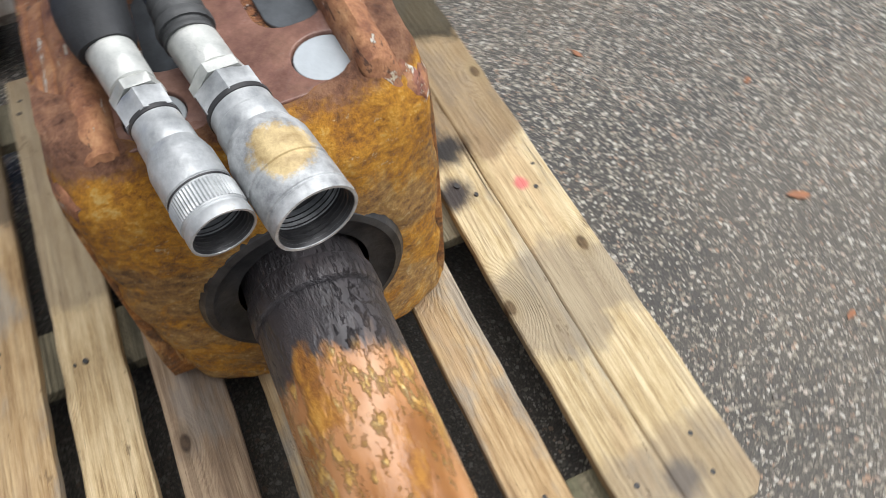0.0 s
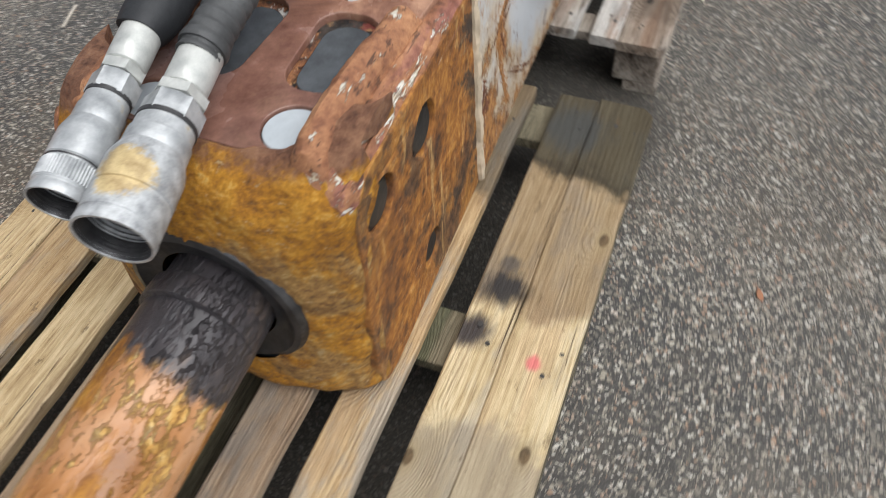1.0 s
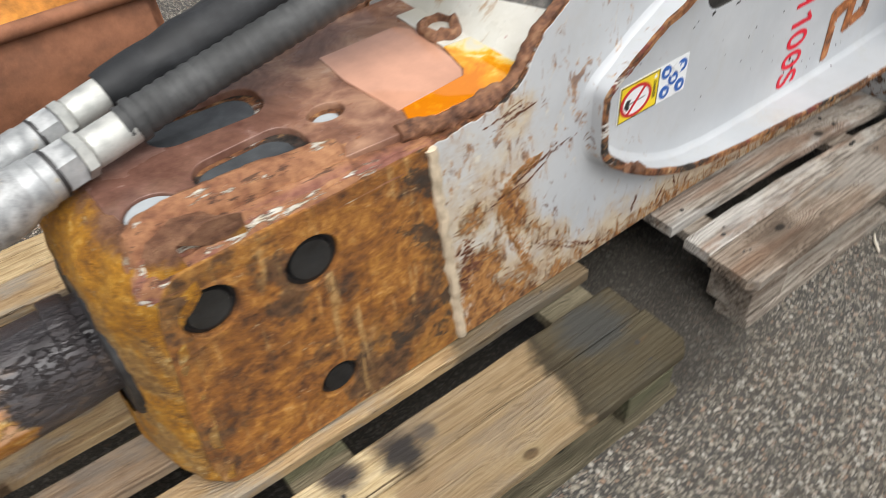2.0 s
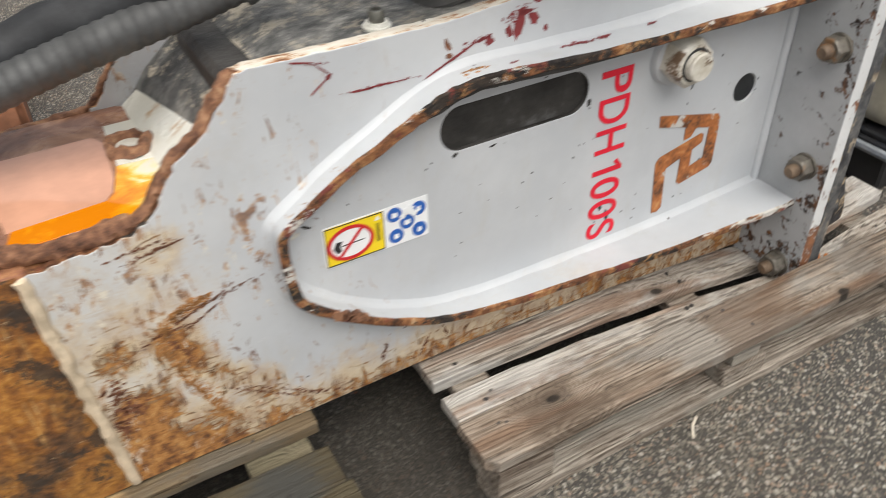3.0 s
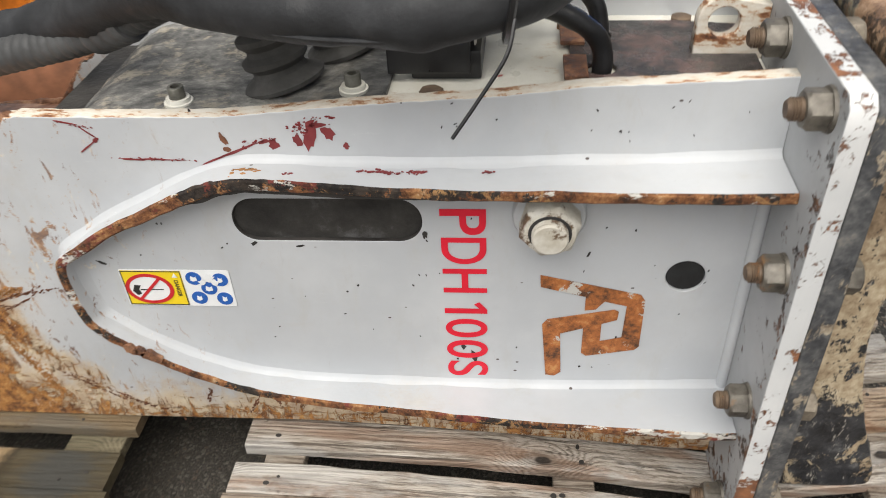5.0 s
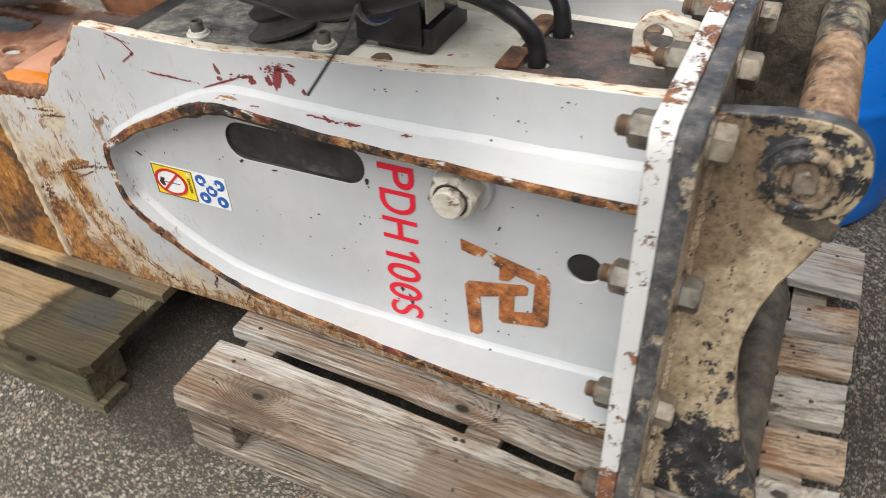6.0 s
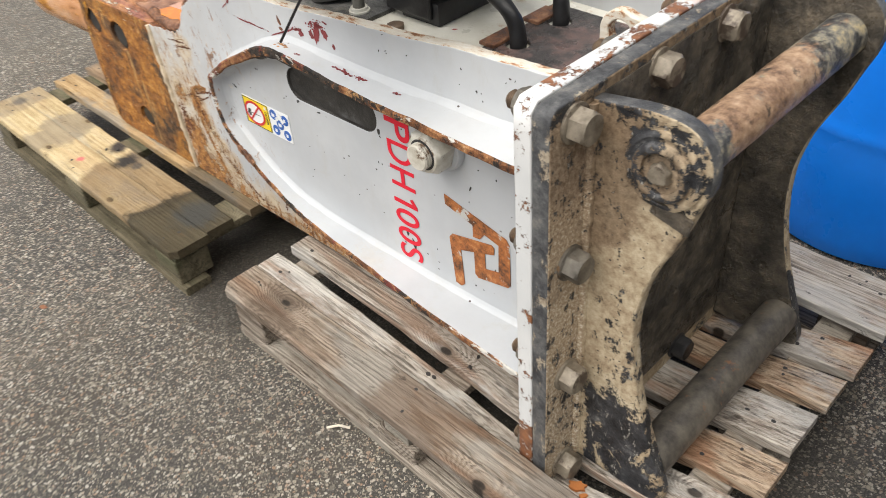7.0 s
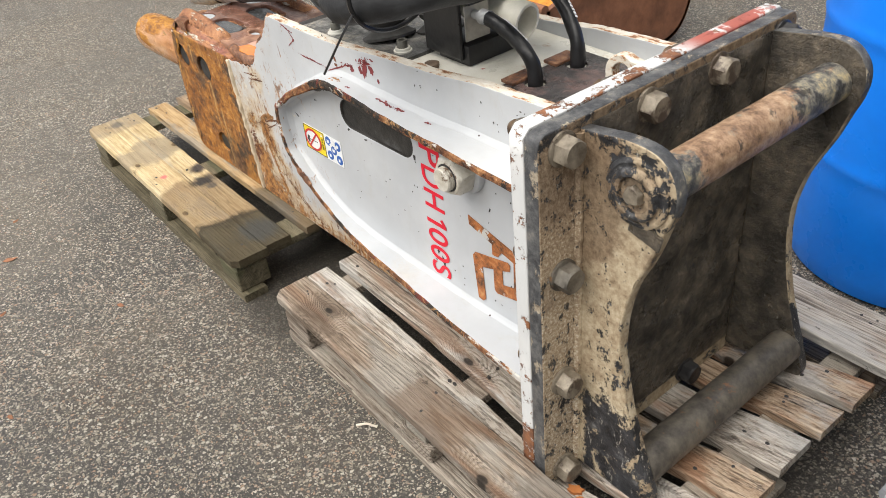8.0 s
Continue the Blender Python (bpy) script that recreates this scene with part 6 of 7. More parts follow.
# ---- lettering, badge and sticker on the near panel ----
for char, z0, z1 in (("P", 0.557, 0.516), ("D", 0.511, 0.467), ("H", 0.458, 0.416), ("1", 0.398, 0.377), ("0", 0.366, 0.33), ("0", 0.324, 0.288), ("S", 0.281, 0.25)):
    if char == "1":
        bm = flat_mesh([[(0.012, 0.0), (0.021, 0.0), (0.021, 0.06), (0.014, 0.06), (0.0, 0.049), (0.004, 0.042), (0.012, 0.049)]], 0.0006)
    else:
        bm = text_mesh(char, 0.06, z0 - z1)
    for v in bm.verts:
        u, h, d = v.co
        x = 0.3355 + h
        v.co = Vector((x, side_y(x) - 0.0012 - d * 0.5, z0 - u))
    part("letter", bm, RED_PRINT, breaker, "red printed character")


def on_panel(pts, lift=0.0012):
    """A thin printed shape on the near panel."""
    bm = plate_xz([pts], -0.0004, 0.0004)
    for v in bm.verts:
        v.co.y += side_y(v.co.x) - lift
    return bm


badge_a = [(0.468, 0.449), (0.605, 0.416), (0.612, 0.405), (0.612, 0.318), (0.606, 0.311), (0.538, 0.297), (0.531, 0.303), (0.531, 0.352), (0.499, 0.341), (0.503, 0.262), (0.494, 0.254), (0.481, 0.256), (0.473, 0.358), (0.48, 0.368), (0.572, 0.388), (0.578, 0.384), (0.577, 0.369), (0.556, 0.361), (0.556, 0.327), (0.586, 0.335), (0.588, 0.395), (0.557, 0.403), (0.546, 0.388), (0.531, 0.386), (0.531, 0.411), (0.469, 0.428)]
part("badge", on_panel(badge_a), BROWN_PRINT, breaker, "faded rusty orange maker's badge shape")
SX0, SX1, SXM, SZ0, SZ1 = -0.125, 0.035, -0.035, 0.384, 0.451


def stk(name, pts, mat, lift, parent, label=""):
    return part(name, on_panel(pts, lift), mat, parent, label)


sticker = stk("warning_sticker", slot(SX0, SX1, SZ0, SZ1, 0.003), STICKER_WHITE, 0.0010, near_plate, "yellow and white safety sticker")
# the sticker is a part of the side plate, its fields are pieces of it
stk("yellow_field", [(SX0 + 0.002, SZ0 + 0.002), (SXM, SZ0 + 0.002), (SXM, SZ1 - 0.002), (SX0 + 0.002, SZ1 - 0.002)], YELLOW, 0.0016, sticker)
cx, cz = -0.0865, 0.4165
bm = plate_xz([circle(cx, cz, 0.03, 36, 1.18, 0.92), circle(cx, cz, 0.025, 36, 1.18, 0.9)], -0.0004, 0.0004)
for v in bm.verts:
    v.co.y += side_y(v.co.x) - 0.0028
part("red_ring", bm, STICKER_RED, sticker)
stk("white_disc", circle(cx, cz, 0.026, 36, 1.18, 0.92), STICKER_WHITE, 0.0022, sticker)
stk("red_bar", [(cx - 0.02, cz - 0.0185), (cx - 0.0165, cz - 0.021), (cx + 0.0195, cz + 0.0175), (cx + 0.016, cz + 0.02)], STICKER_RED, 0.0034, sticker)
stk("dark_mark", [(cx - 0.026, cz - 0.004), (cx - 0.02, cz - 0.012), (cx - 0.014, cz - 0.009), (cx - 0.016, cz - 0.001), (cx - 0.012, cz + 0.006), (cx - 0.021, cz + 0.007)], STICKER_BLACK, 0.0028, sticker)
stk("dark_mark", [(cx - 0.014, cz - 0.0025), (cx + 0.02, cz - 0.0015), (cx + 0.02, cz - 0.0003), (cx - 0.014, cz - 0.001)], STICKER_BLACK, 0.0028, sticker)
bm = text_mesh("DANGER", 0.0062, 0.03)
for v in bm.verts:
    u, h, d = v.co
    v.co = Vector((-0.0475 + h, side_y(-0.045) - 0.0026 - d * 0.3, 0.4325 - u))
part("letter", bm, STICKER_BLACK, sticker, "small dark word")
stk("white_mark", [(-0.0485, 0.438), (-0.0405, 0.438), (-0.0445, 0.4455)], STICKER_WHITE, 0.0026, sticker)
fx0, fx1, fz0, fz1 = SX0 + 0.0022, SXM - 0.0002, SZ0 + 0.0022, SZ1 - 0.0022
for x0, x1, z0, z1 in ((fx0, fx1, fz0, fz0 + 0.0011), (fx0, fx1, fz1 - 0.0011, fz1), (fx0, fx0 + 0.0011, fz0 + 0.0012, fz1 - 0.0012), (fx1 - 0.0011, fx1, fz0 + 0.0012, fz1 - 0.0012)):
    stk("black_border", [(x0, z0), (x1, z0), (x1, z1), (x0, z1)], STICKER_BLACK, 0.0024, sticker)
for x, z in ((-0.018, 0.436), (0.02, 0.434), (0.001, 0.418), (-0.017, 0.4), (0.02, 0.399)):
    stk("blue_disc", circle(x, z, 0.0115, 24), STICKER_BLUE, 0.0018, sticker)
    w = 0.0044 + 0.0012 * math.sin(x * 900)
    stk("white_mark", [(x - w, z - 0.003), (x - 0.001, z - 0.005), (x + w, z - 0.003), (x + w * 0.8, z + 0.004), (x + 0.001, z + 0.002), (x - w * 0.7, z + 0.0045)], STICKER_WHITE, 0.0024, sticker)
for x, z, r in ((0.004, 0.438, 0.008), (0.012, 0.43, 0.006), (-0.006, 0.43, 0.005)):
    stk("worn_patch", [(x + r * (1 + 0.3 * math.sin(5 * a)) * math.cos(a), z + 0.8 * r * (1 + 0.3 * math.cos(4 * a)) * math.sin(a)) for a in [k * 0.3142 for k in range(20)]], STICKER_WHITE, 0.003, sticker)


def on_side(u, v):
    return (u, side_y(u) - 0.0002, v)


def scatter(blobs, seed, size=0.006, per=1.0):
    """Breaks each blob (u, v, width, height, turn) into small ragged flecks."""
    rng, out = random.Random(seed), []
    for u, v, w, h, turn in blobs:
        c, sn = math.cos(radians(turn)), math.sin(radians(turn))
        for _ in range(max(3, int(per * 9 + per * w * h / (size * size) * 1.3))):
            a, b = rng.gauss(0, 0.3) * w, rng.gauss(0, 0.3) * h
            q = size * rng.uniform(0.25, 1.0)
            out.append((u + a * c - b * sn, v + a * sn + b * c, q * rng.uniform(0.8, 1.8), min(q, max(h, 0.0012)) * rng.uniform(0.5, 1.0), turn + rng.uniform(-35, 35)))
    return out


red = [(0.183, 0.664, 0.019, 0.048, -8), (0.206, 0.668, 0.017, 0.028, 28), (0.167, 0.658, 0.014, 0.018, 20), (0.193, 0.679, 0.034, 0.009, 6), (0.136, 0.652, 0.016, 0.02, 15), (0.226, 0.65, 0.009, 0.011, 20), (0.124, 0.656, 0.02, 0.007, 20)]
red += scatter([(0.186, 0.683, 0.05, 0.01, 8), (0.118, 0.657, 0.034, 0.008, 15), (0.173, 0.672, 0.016, 0.016, 0)], 41, 0.005)
thin = [(0.09, 0.644, 0.085, 0.0045, 22), (0.06, 0.632, 0.06, 0.003, 22), (-0.02, 0.631, 0.085, 0.0028, -2), (-0.05, 0.631, 0.04, 0.0034, -3), (-0.122, 0.684, 0.036, 0.0024, -12), (-0.096, 0.669, 0.034, 0.0026, -42), (-0.101, 0.651, 0.04, 0.0034, 36), (-0.09, 0.659, 0.012, 0.007, 40)]
thin += scatter([(-0.11, 0.68, 0.03, 0.004, -10), (-0.02, 0.631, 0.09, 0.003, -2)], 42, 0.003)
tagged(part("chipped_paint", splats(red + thin, on_side, (0, -0.0006, 0), 5), RED_CHIP, near_plate, "dark red primer where the paint is chipped"), kind="stuff")
rng = random.Random(21)
dark = [(rng.uniform(-0.1, 0.72), rng.uniform(0.27, 0.59), rng.uniform(0.002, 0.006), rng.uniform(0.0015, 0.004), rng.uniform(0, 180)) for _ in range(46)]
dark += [(rng.uniform(0.2, 0.72), rng.uniform(0.655, 0.71), rng.uniform(0.002, 0.006), rng.uniform(0.0012, 0.003), rng.uniform(0, 180)) for _ in range(16)]
dark += [(0.082, 0.499, 0.012, 0.008, 30), (0.145, 0.495, 0.014, 0.004, 10), (0.315, 0.515, 0.008, 0.014, 0), (-0.145, 0.462, 0.006, 0.02, 60), (0.375, 0.29, 0.012, 0.03, 10), (0.36, 0.31, 0.01, 0.012, 0), (0.53, 0.485, 0.004, 0.012, -20), (0.04, 0.7, 0.004, 0.006, 15)]
tagged(part("grime_flecks", splats(dark, on_side, (0, -0.0006, 0), 6), BLACK_CHIP, near_plate), kind="stuff")
gouge = scatter([(-0.31, 0.392, 0.11, 0.005, 22), (-0.27, 0.404, 0.08, 0.004, 10), (-0.3, 0.38, 0.06, 0.003, 28), (-0.345, 0.375, 0.05, 0.004, 5), (-0.335, 0.34, 0.05, 0.006, -60), (-0.2, 0.19, 0.1, 0.003, -33), (-0.23, 0.2, 0.12, 0.003, -36), (-0.16, 0.165, 0.09, 0.004, -25), (-0.33, 0.5, 0.07, 0.005, 8), (-0.36, 0.507, 0.06, 0.004, 4), (0.02, 0.17, 0.04, 0.004, 60), (0.06, 0.18, 0.03, 0.004, -70), (-0.05, 0.19, 0.03, 0.006, 75)], 44, 0.006, 2.0)
gouge += [(0.073, 0.66, 0.009, 0.024, 25), (0.076, 0.645, 0.012, 0.01, 0)]
tagged(part("scratched_rust", splats(gouge, on_side, (0, -0.0006, 0), 7), BROWN_CHIP, near_plate, "rusty scratches"), kind="stuff")

# orange scrape that curves down from the gouge, and a brown patch by the seam
arc = spline([(-0.298, 0, 0.409), (-0.325, 0, 0.402), (-0.35, 0, 0.384), (-0.357, 0, 0.355), (-0.35, 0, 0.32), (-0.338, 0, 0.285), (-0.322, 0, 0.245), (-0.305, 0, 0.205), (-0.285, 0, 0.172)], 2)
scrape = []
for a, b in zip(arc, arc[1:]):
    turn = math.degrees(math.atan2(b.z - a.z, b.x - a.x))
    scrape += scatter([(a.x, a.z, 0.03, 0.008, turn), (a.x + 0.006, a.z - 0.004, 0.026, 0.014, turn)], int(900 * abs(a.z)), 0.0055, 1.1)
tagged(part("orange_scrape", splats(scrape, on_side, (0, -0.0006, 0), 9), GROUND_RUST, near_plate, "curved orange rust scrape"), kind="stuff")
patch = scatter([(-0.425, 0.31, 0.024, 0.05, 10), (-0.412, 0.275, 0.03, 0.035, 20), (-0.43, 0.25, 0.02, 0.04, 0)], 61, 0.009, 1.6)
tagged(part("rust_patch", splats(patch, on_side, (0, -0.0006, 0), 10), BROWN_CHIP, near_plate, "dark brown rust patch"), kind="stuff")


def on_rib(u, v):
    """On the upper face of the upper rib; u along, v out from the plate."""
    best = min(line_top, key=lambda c: abs(c.x - u))
    return (u, side_y(u) - v, best.z + HALF + 0.0004)


line_top = [c for c in spline([(x, 0, z) for x, z in RIB], 24) if c.z > 0.56]
tagged(part("chipped_paint", splats(scatter([(0.268, 0.02, 0.036, 0.006, 0), (0.276, 0.021, 0.03, 0.005, 0), (0.31, 0.02, 0.026, 0.008, 6), (0.155, 0.03, 0.012, 0.004, 0), (0.318, 0.019, 0.012, 0.005, 20), (0.05, 0.03, 0.04, 0.006, 0), (0.4, 0.02, 0.012, 0.004, 0)], 43, 0.006), on_rib, (0, 0, 0.0012), 15), RED_CHIP, breaker), kind="stuff")
dash = [(0.035 + 0.012 * k, 0.022 - 0.0006 * k, 0.0085, 0.0035, 12) for k in range(7)]
tagged(part("grime_flecks", splats(dash, on_rib, (0, 0, 0.001), 16), BLACK_CHIP, breaker), kind="stuff")
smear = scatter([(-0.005, 0.031, 0.05, 0.007, 0), (0.03, 0.029, 0.06, 0.01, 4), (0.07, 0.026, 0.06, 0.01, 8), (0.1, 0.021, 0.04, 0.006, 10)], 46, 0.012, 1.2)
tagged(part("ground_rust", splats(smear, on_rib, (0, 0, 0.0012), 17), GROUND_RUST, breaker, "orange-brown ground rust on the rib"), kind="stuff")
scale = [(-0.128, 0.327, 0.03, 0.02, -38), (-0.1, 0.313, 0.036, 0.024, -30), (-0.115, 0.322, 0.02, 0.018, -35)]
tagged(part("rust_scale", splats(scale, lambda u, v: (u, 0.05, v), (0, -0.007, 0), 18), LIP, breaker, "flaky red-brown rust scale on the rib"), kind="stuff")

# ---- couplings and hoses ----
def coupling(name, tip, tail, big, label):
    """A screw coupling: open knurled sleeve, body, hexagons and a crimped ferrule. tip is the open end."""
    a, b = Vector(tip), Vector(tail)
    t = thing(name, (a + b) / 2, label, "hose coupling", "couplings on the nose")
    d = b - a
    at = lambda s: a + d * s
    R = 0.039 if big else 0.0295
    bm = turned(bmesh.new(), at(0), at(0.4), [(0.62, R * 0.5), (0.62, R * 0.86), (0.5, R * 0.86), (0.04, R * 0.88), (0.0, R * 0.93), (0.0, R), (0.06, R * 1.015), (0.12, R * 1.0), (0.13, R * 0.975), (0.15, R * 0.975), (0.16, R), (0.42, R * 1.0), (0.43, R * 0.96), (0.47, R * 0.96), (0.48, R * 1.0), (0.82, R * 0.99), (0.9, R * 0.93), (1, R * 0.84)], 48)
    part("sleeve", bm, ZINC_CAP if big else ZINC, t, "dull zinc sleeve with a rust stain", True)
    bm = bmesh.new()
    for k in range(6):
        s = 0.03 + 0.02 * k
        turned(bm, at(s), at(s + 0.008), [(0, R * 0.885), (0.3, R * 0.855), (0.7, R * 0.855), (1, R * 0.885)], 36, False)
    part("inner_thread", bm, DARK_STEEL, t, "dark inner thread", True)
    bm = turned(bmesh.new(), at(0.15), at(0.16), [(0, R * 0.8), (1, R * 0.55), (1, R * 0.2)], 32)
    part("valve_face", bm, DARK_STEEL, t, "", True)
    if not big:
        bm = turned(bmesh.new(), at(0.07), at(0.165), [(0, R * 0.97), (0.02, R * 1.03), (0.98, R * 1.03), (1, R * 0.97)], 120, False)
        for i, v in enumerate(bm.verts):
            if i % 2:
                foot = a + d * ((v.co - a).dot(d) / d.length_squared)
                v.co = foot + (v.co - foot) * 0.965
        part("knurling", bm, ZINC, t)
    bm = turned(bmesh.new(), at(0.395), at(0.56), [(0, R * 0.8), (0.1, R * 0.84), (0.5, R * 0.83), (0.55, R * 0.78), (1, R * 0.77)], 40)
    part("body", bm, ZINC, t, "", True)
    bm = hex_head(bmesh.new(), at(0.56), d, R * (1.5 if not big else 1.4), d.length * 0.115, 0.4, 0.1)
    part("hexagon", bm, ZINC, t, "", True)
    bm = hex_head(bmesh.new(), at(0.68), d, R * (1.42 if not big else 1.3), d.length * 0.06, 0.15, 0.15)
    part("lock_nut", bm, ZINC_CLEAN, t, "pale yellowish lock nut", True)
    bm = turned(bmesh.new(), at(0.54), at(0.57), [(0, R * 0.72), (0.2, R * 0.8), (0.9, R * 0.8), (1, R * 0.72)], 36)
    part("seal_ring", bm, DARK_STEEL, t, "black greasy ring", True)
    # Dark surface added inside the bore of the sleeve.
    bm = turned(bmesh.new(), at(0.003), at(0.152), [(0, R * 0.915), (0.1, R * 0.875), (1, R * 0.87)], 48, False)
    part("liner", bm, DARK_STEEL, t, "dark inside of the open sleeve", True)
    for k in () if big else (0.176,):
        bm = turned(bmesh.new(), at(k), at(k + 0.009), [(0, R * 0.9), (0.1, R * 0.985), (0.9, R * 0.985), (1, R * 0.9)], 40, False)
        part("groove", bm, DARK_STEEL, t, "black greasy groove", True)
    r = R * (0.75 if not big else 0.62)
    bm = turned(bmesh.new(), at(0.735), at(1), [(0, r * 0.8), (0.05, r * 0.98), (0.3, r), (0.9, r), (1, r * 0.93)], 24)
    part("ferrule", bm, ZINC_CLEAN, t, "pale crimped ferrule", True)
    return t


coupling("hose_coupling", (-0.996, 0.236, 0.553), (-0.757, 0.279, 0.578), True, "large dull zinc screw coupling with a yellow rust stain")
coupling("hose_coupling", (-0.979, 0.31, 0.556), (-0.755, 0.35, 0.59), False, "smaller dull zinc screw coupling with a knurled sleeve")

sleeve_line = spline([(-0.765, 0.35, 0.589), (-0.66, 0.352, 0.608), (-0.5, 0.345, 0.645), (-0.35, 0.325, 0.69), (-0.2, 0.27, 0.74), (-0.06, 0.19, 0.8), (0.05, 0.1, 0.842), (0.15, 0.045, 0.846), (0.25, 0.005, 0.85), (0.35, -0.022, 0.862), (0.44, -0.012, 0.882), (0.51, 0.1, 0.895), (0.49, 0.24, 0.92), (0.4, 0.305, 0.915), (0.3, 0.31, 0.89), (0.22, 0.285, 0.85), (0.196, 0.271, 0.805)], 8)
guard_line = spline([(-0.77, 0.278, 0.578), (-0.68, 0.28, 0.597), (-0.5, 0.272, 0.637), (-0.33, 0.262, 0.682), (-0.16, 0.245, 0.726), (-0.02, 0.19, 0.79), (0.12, 0.125, 0.868), (0.26, 0.075, 0.912), (0.38, 0.06, 0.928), (0.46, 0.12, 0.935), (0.43, 0.215, 0.925), (0.34, 0.235, 0.905), (0.22, 0.215, 0.87), (0.15, 0.178, 0.835), (0.138, 0.167, 0.806)], 8)
hose_a = thing("sleeved_hose", (-0.2, 0.27, 0.74), "thick hose in black fabric sleeve looped on the breaker", "hose", "hoses")
bm = tube(bmesh.new(), spline(sleeve_line, 2), lambda s: 0.0255 + 0.0115 * min(1.0, s / 0.12) + 0.0022 * math.sin(s * 21) + 0.0015 * math.sin(s * 47), 20, 0.92)
roughen(bm, 0.004, 24)
part("sleeve", bm, SLEEVE, hose_a, "", True)
hose_b = thing("spiral_guard_hose", (-0.2, 0.25, 0.715), "hose in grey plastic spiral guard looped on the breaker", "hose", "hoses")
fine = spline(guard_line, 9)
bm = tube(bmesh.new(), fine, lambda s: 0.0238 + 0.0017 * min(1.0, 3.2 * abs(((s / 0.016) % 1.0) - 0.5)), 20)
part("spiral_guard", bm, SPIRAL, hose_b, "", True)
for lo, hi, r in ((9, 21, 0.0275), (300, 336, 0.031), (495, 525, 0.03)):
    bm = tube(bmesh.new(), fine[lo:hi], lambda s, r=r: r + 0.0008 * math.sin(s * 300), 20)
    part("band", bm, SPIRAL, hose_b, "", True)
# seam down the sleeve
seam = [c + Vector((0, -0.033, -0.014)) for c in spline(sleeve_line, 2)[90:190]]
part("seam", tube(bmesh.new(), seam, 0.003, 6), SLEEVE, hose_a, "", True)

tie = thing("cable_tie", (0.42, 0.02, 0.85), "black cable tie with a loose tail round the hoses", "cable tie")
ring_at = Vector((0.432, 0.012, 0.9))
loop = [ring_at + Vector((0.01 * math.sin(a), 0.085 * math.cos(a), 0.075 * math.sin(a))) for a in [2 * math.pi * k / 40 for k in range(41)]]
part("strap", tube(bmesh.new(), loop, 0.004, 6), BLACK_PLASTIC, tie, "", True)
part("tail", tube(bmesh.new(), spline([(0.432, -0.07, 0.872), (0.425, -0.088, 0.846), (0.401, -0.098, 0.809), (0.376, -0.106, 0.773)], 6), 0.002, 6), BLACK_PLASTIC, tie, "", True)

# black hose ends that dip into the deck, with worn white print
for pts in ([(0.538, 0.206, 0.676), (0.538, 0.206, 0.712), (0.53, 0.205, 0.735), (0.508, 0.203, 0.757), (0.478, 0.203, 0.772), (0.445, 0.206, 0.78), (0.412, 0.21, 0.782)],
            [(0.539, 0.308, 0.676), (0.54, 0.31, 0.715), (0.531, 0.314, 0.742), (0.51, 0.322, 0.765), (0.482, 0.332, 0.784), (0.45, 0.342, 0.797), (0.42, 0.348, 0.802)]):
    h = thing("hydraulic_hose", pts[1], "black rubber hose with worn white print entering the deck", "hose", "hoses into the deck")
    ln = spline(pts, 10)
    bm = tube(bmesh.new(), ln, 0.0126, 18)
    roughen(bm, 0.002, 40)
    part("hose", bm, BLACK_HOSE, h, "", True)
    bm = bmesh.new()
    for k in range(30, 48, 2):
        c, d = ln[k], (ln[k + 1] - ln[k - 1]).normalized()
        sidev = d.cross(Vector((0, 0, 1))).normalized()
        up = sidev.cross(d)
        o = (sidev * 0.55 + up * 0.83).normalized()
        w = d.cross(o)
        q = [c + o * 0.0132 + d * a + w * b for a, b in ((-0.0025, -0.003), (0.0025, -0.003), (0.0025, 0.003), (-0.0025, 0.003))]
        lo = [bm.verts.new(p) for p in q]
        hi = [bm.verts.new(p + o * 0.0008) for p in q]
        bm.faces.new(hi)
        for i in range(4):
            bm.faces.new((lo[i], lo[(i + 1) % 4], hi[(i + 1) % 4], hi[i]))
    part("print_bars", bm, STICKER_WHITE, h)

# hose bracket on the deck: black block, angle, steel panel and white pipe stub
stand = thing("hose_bracket", (0.39, 0.21, 0.689), "black block and angle bracket holding hose ends", "bracket")
bm = bmesh.new()
box(bm, 0.297, 0.387, 0.187, 0.315, 0.6894, 0.728, 0.004)
part("block", bm, BLACK_PLASTIC, stand, "black plastic block", True)
bm = bmesh.new()
box(bm, 0.268, 0.374, 0.179, 0.187, 0.7, 0.812, 0.003)
box(bm, 0.268, 0.395, 0.1875, 0.34, 0.804, 0.812, 0.002)
part("angle", bm, BLACK_PLASTIC, stand, "black bent angle")
bm = bmesh.new()
box(bm, 0.378, 0.381, 0.188, 0.246, 0.735, 0.8, 0.001)
part("panel", bm, STEEL_PANEL, stand, "dull steel panel")
for y, z in ((0.21, 0.782), (0.348, 0.802)):
    bm = turned(bmesh.new(), (0.382, y, z), (0.422, y, z), [(0, 0.0085), (0.5, 0.0085), (0.52, 0.0138), (1, 0.0138)], 18)
    part("hose_fitting", bm, ZINC, stand, "", True)
pipe = thing("pipe_stub", (0.38, 0.285, 0.755), "yellowed white plastic pipe stub with an open end", "pipe")
bm = turned(bmesh.new(), (0.3, 0.27, 0.77), (0.438, 0.287, 0.757), [(0, 0.031), (0.68, 0.031), (0.7, 0.0345), (0.98, 0.0345), (1, 0.0335), (1, 0.028), (0.3, 0.027)], 36)
part("pipe", bm, OFF_WHITE, pipe, "", True)

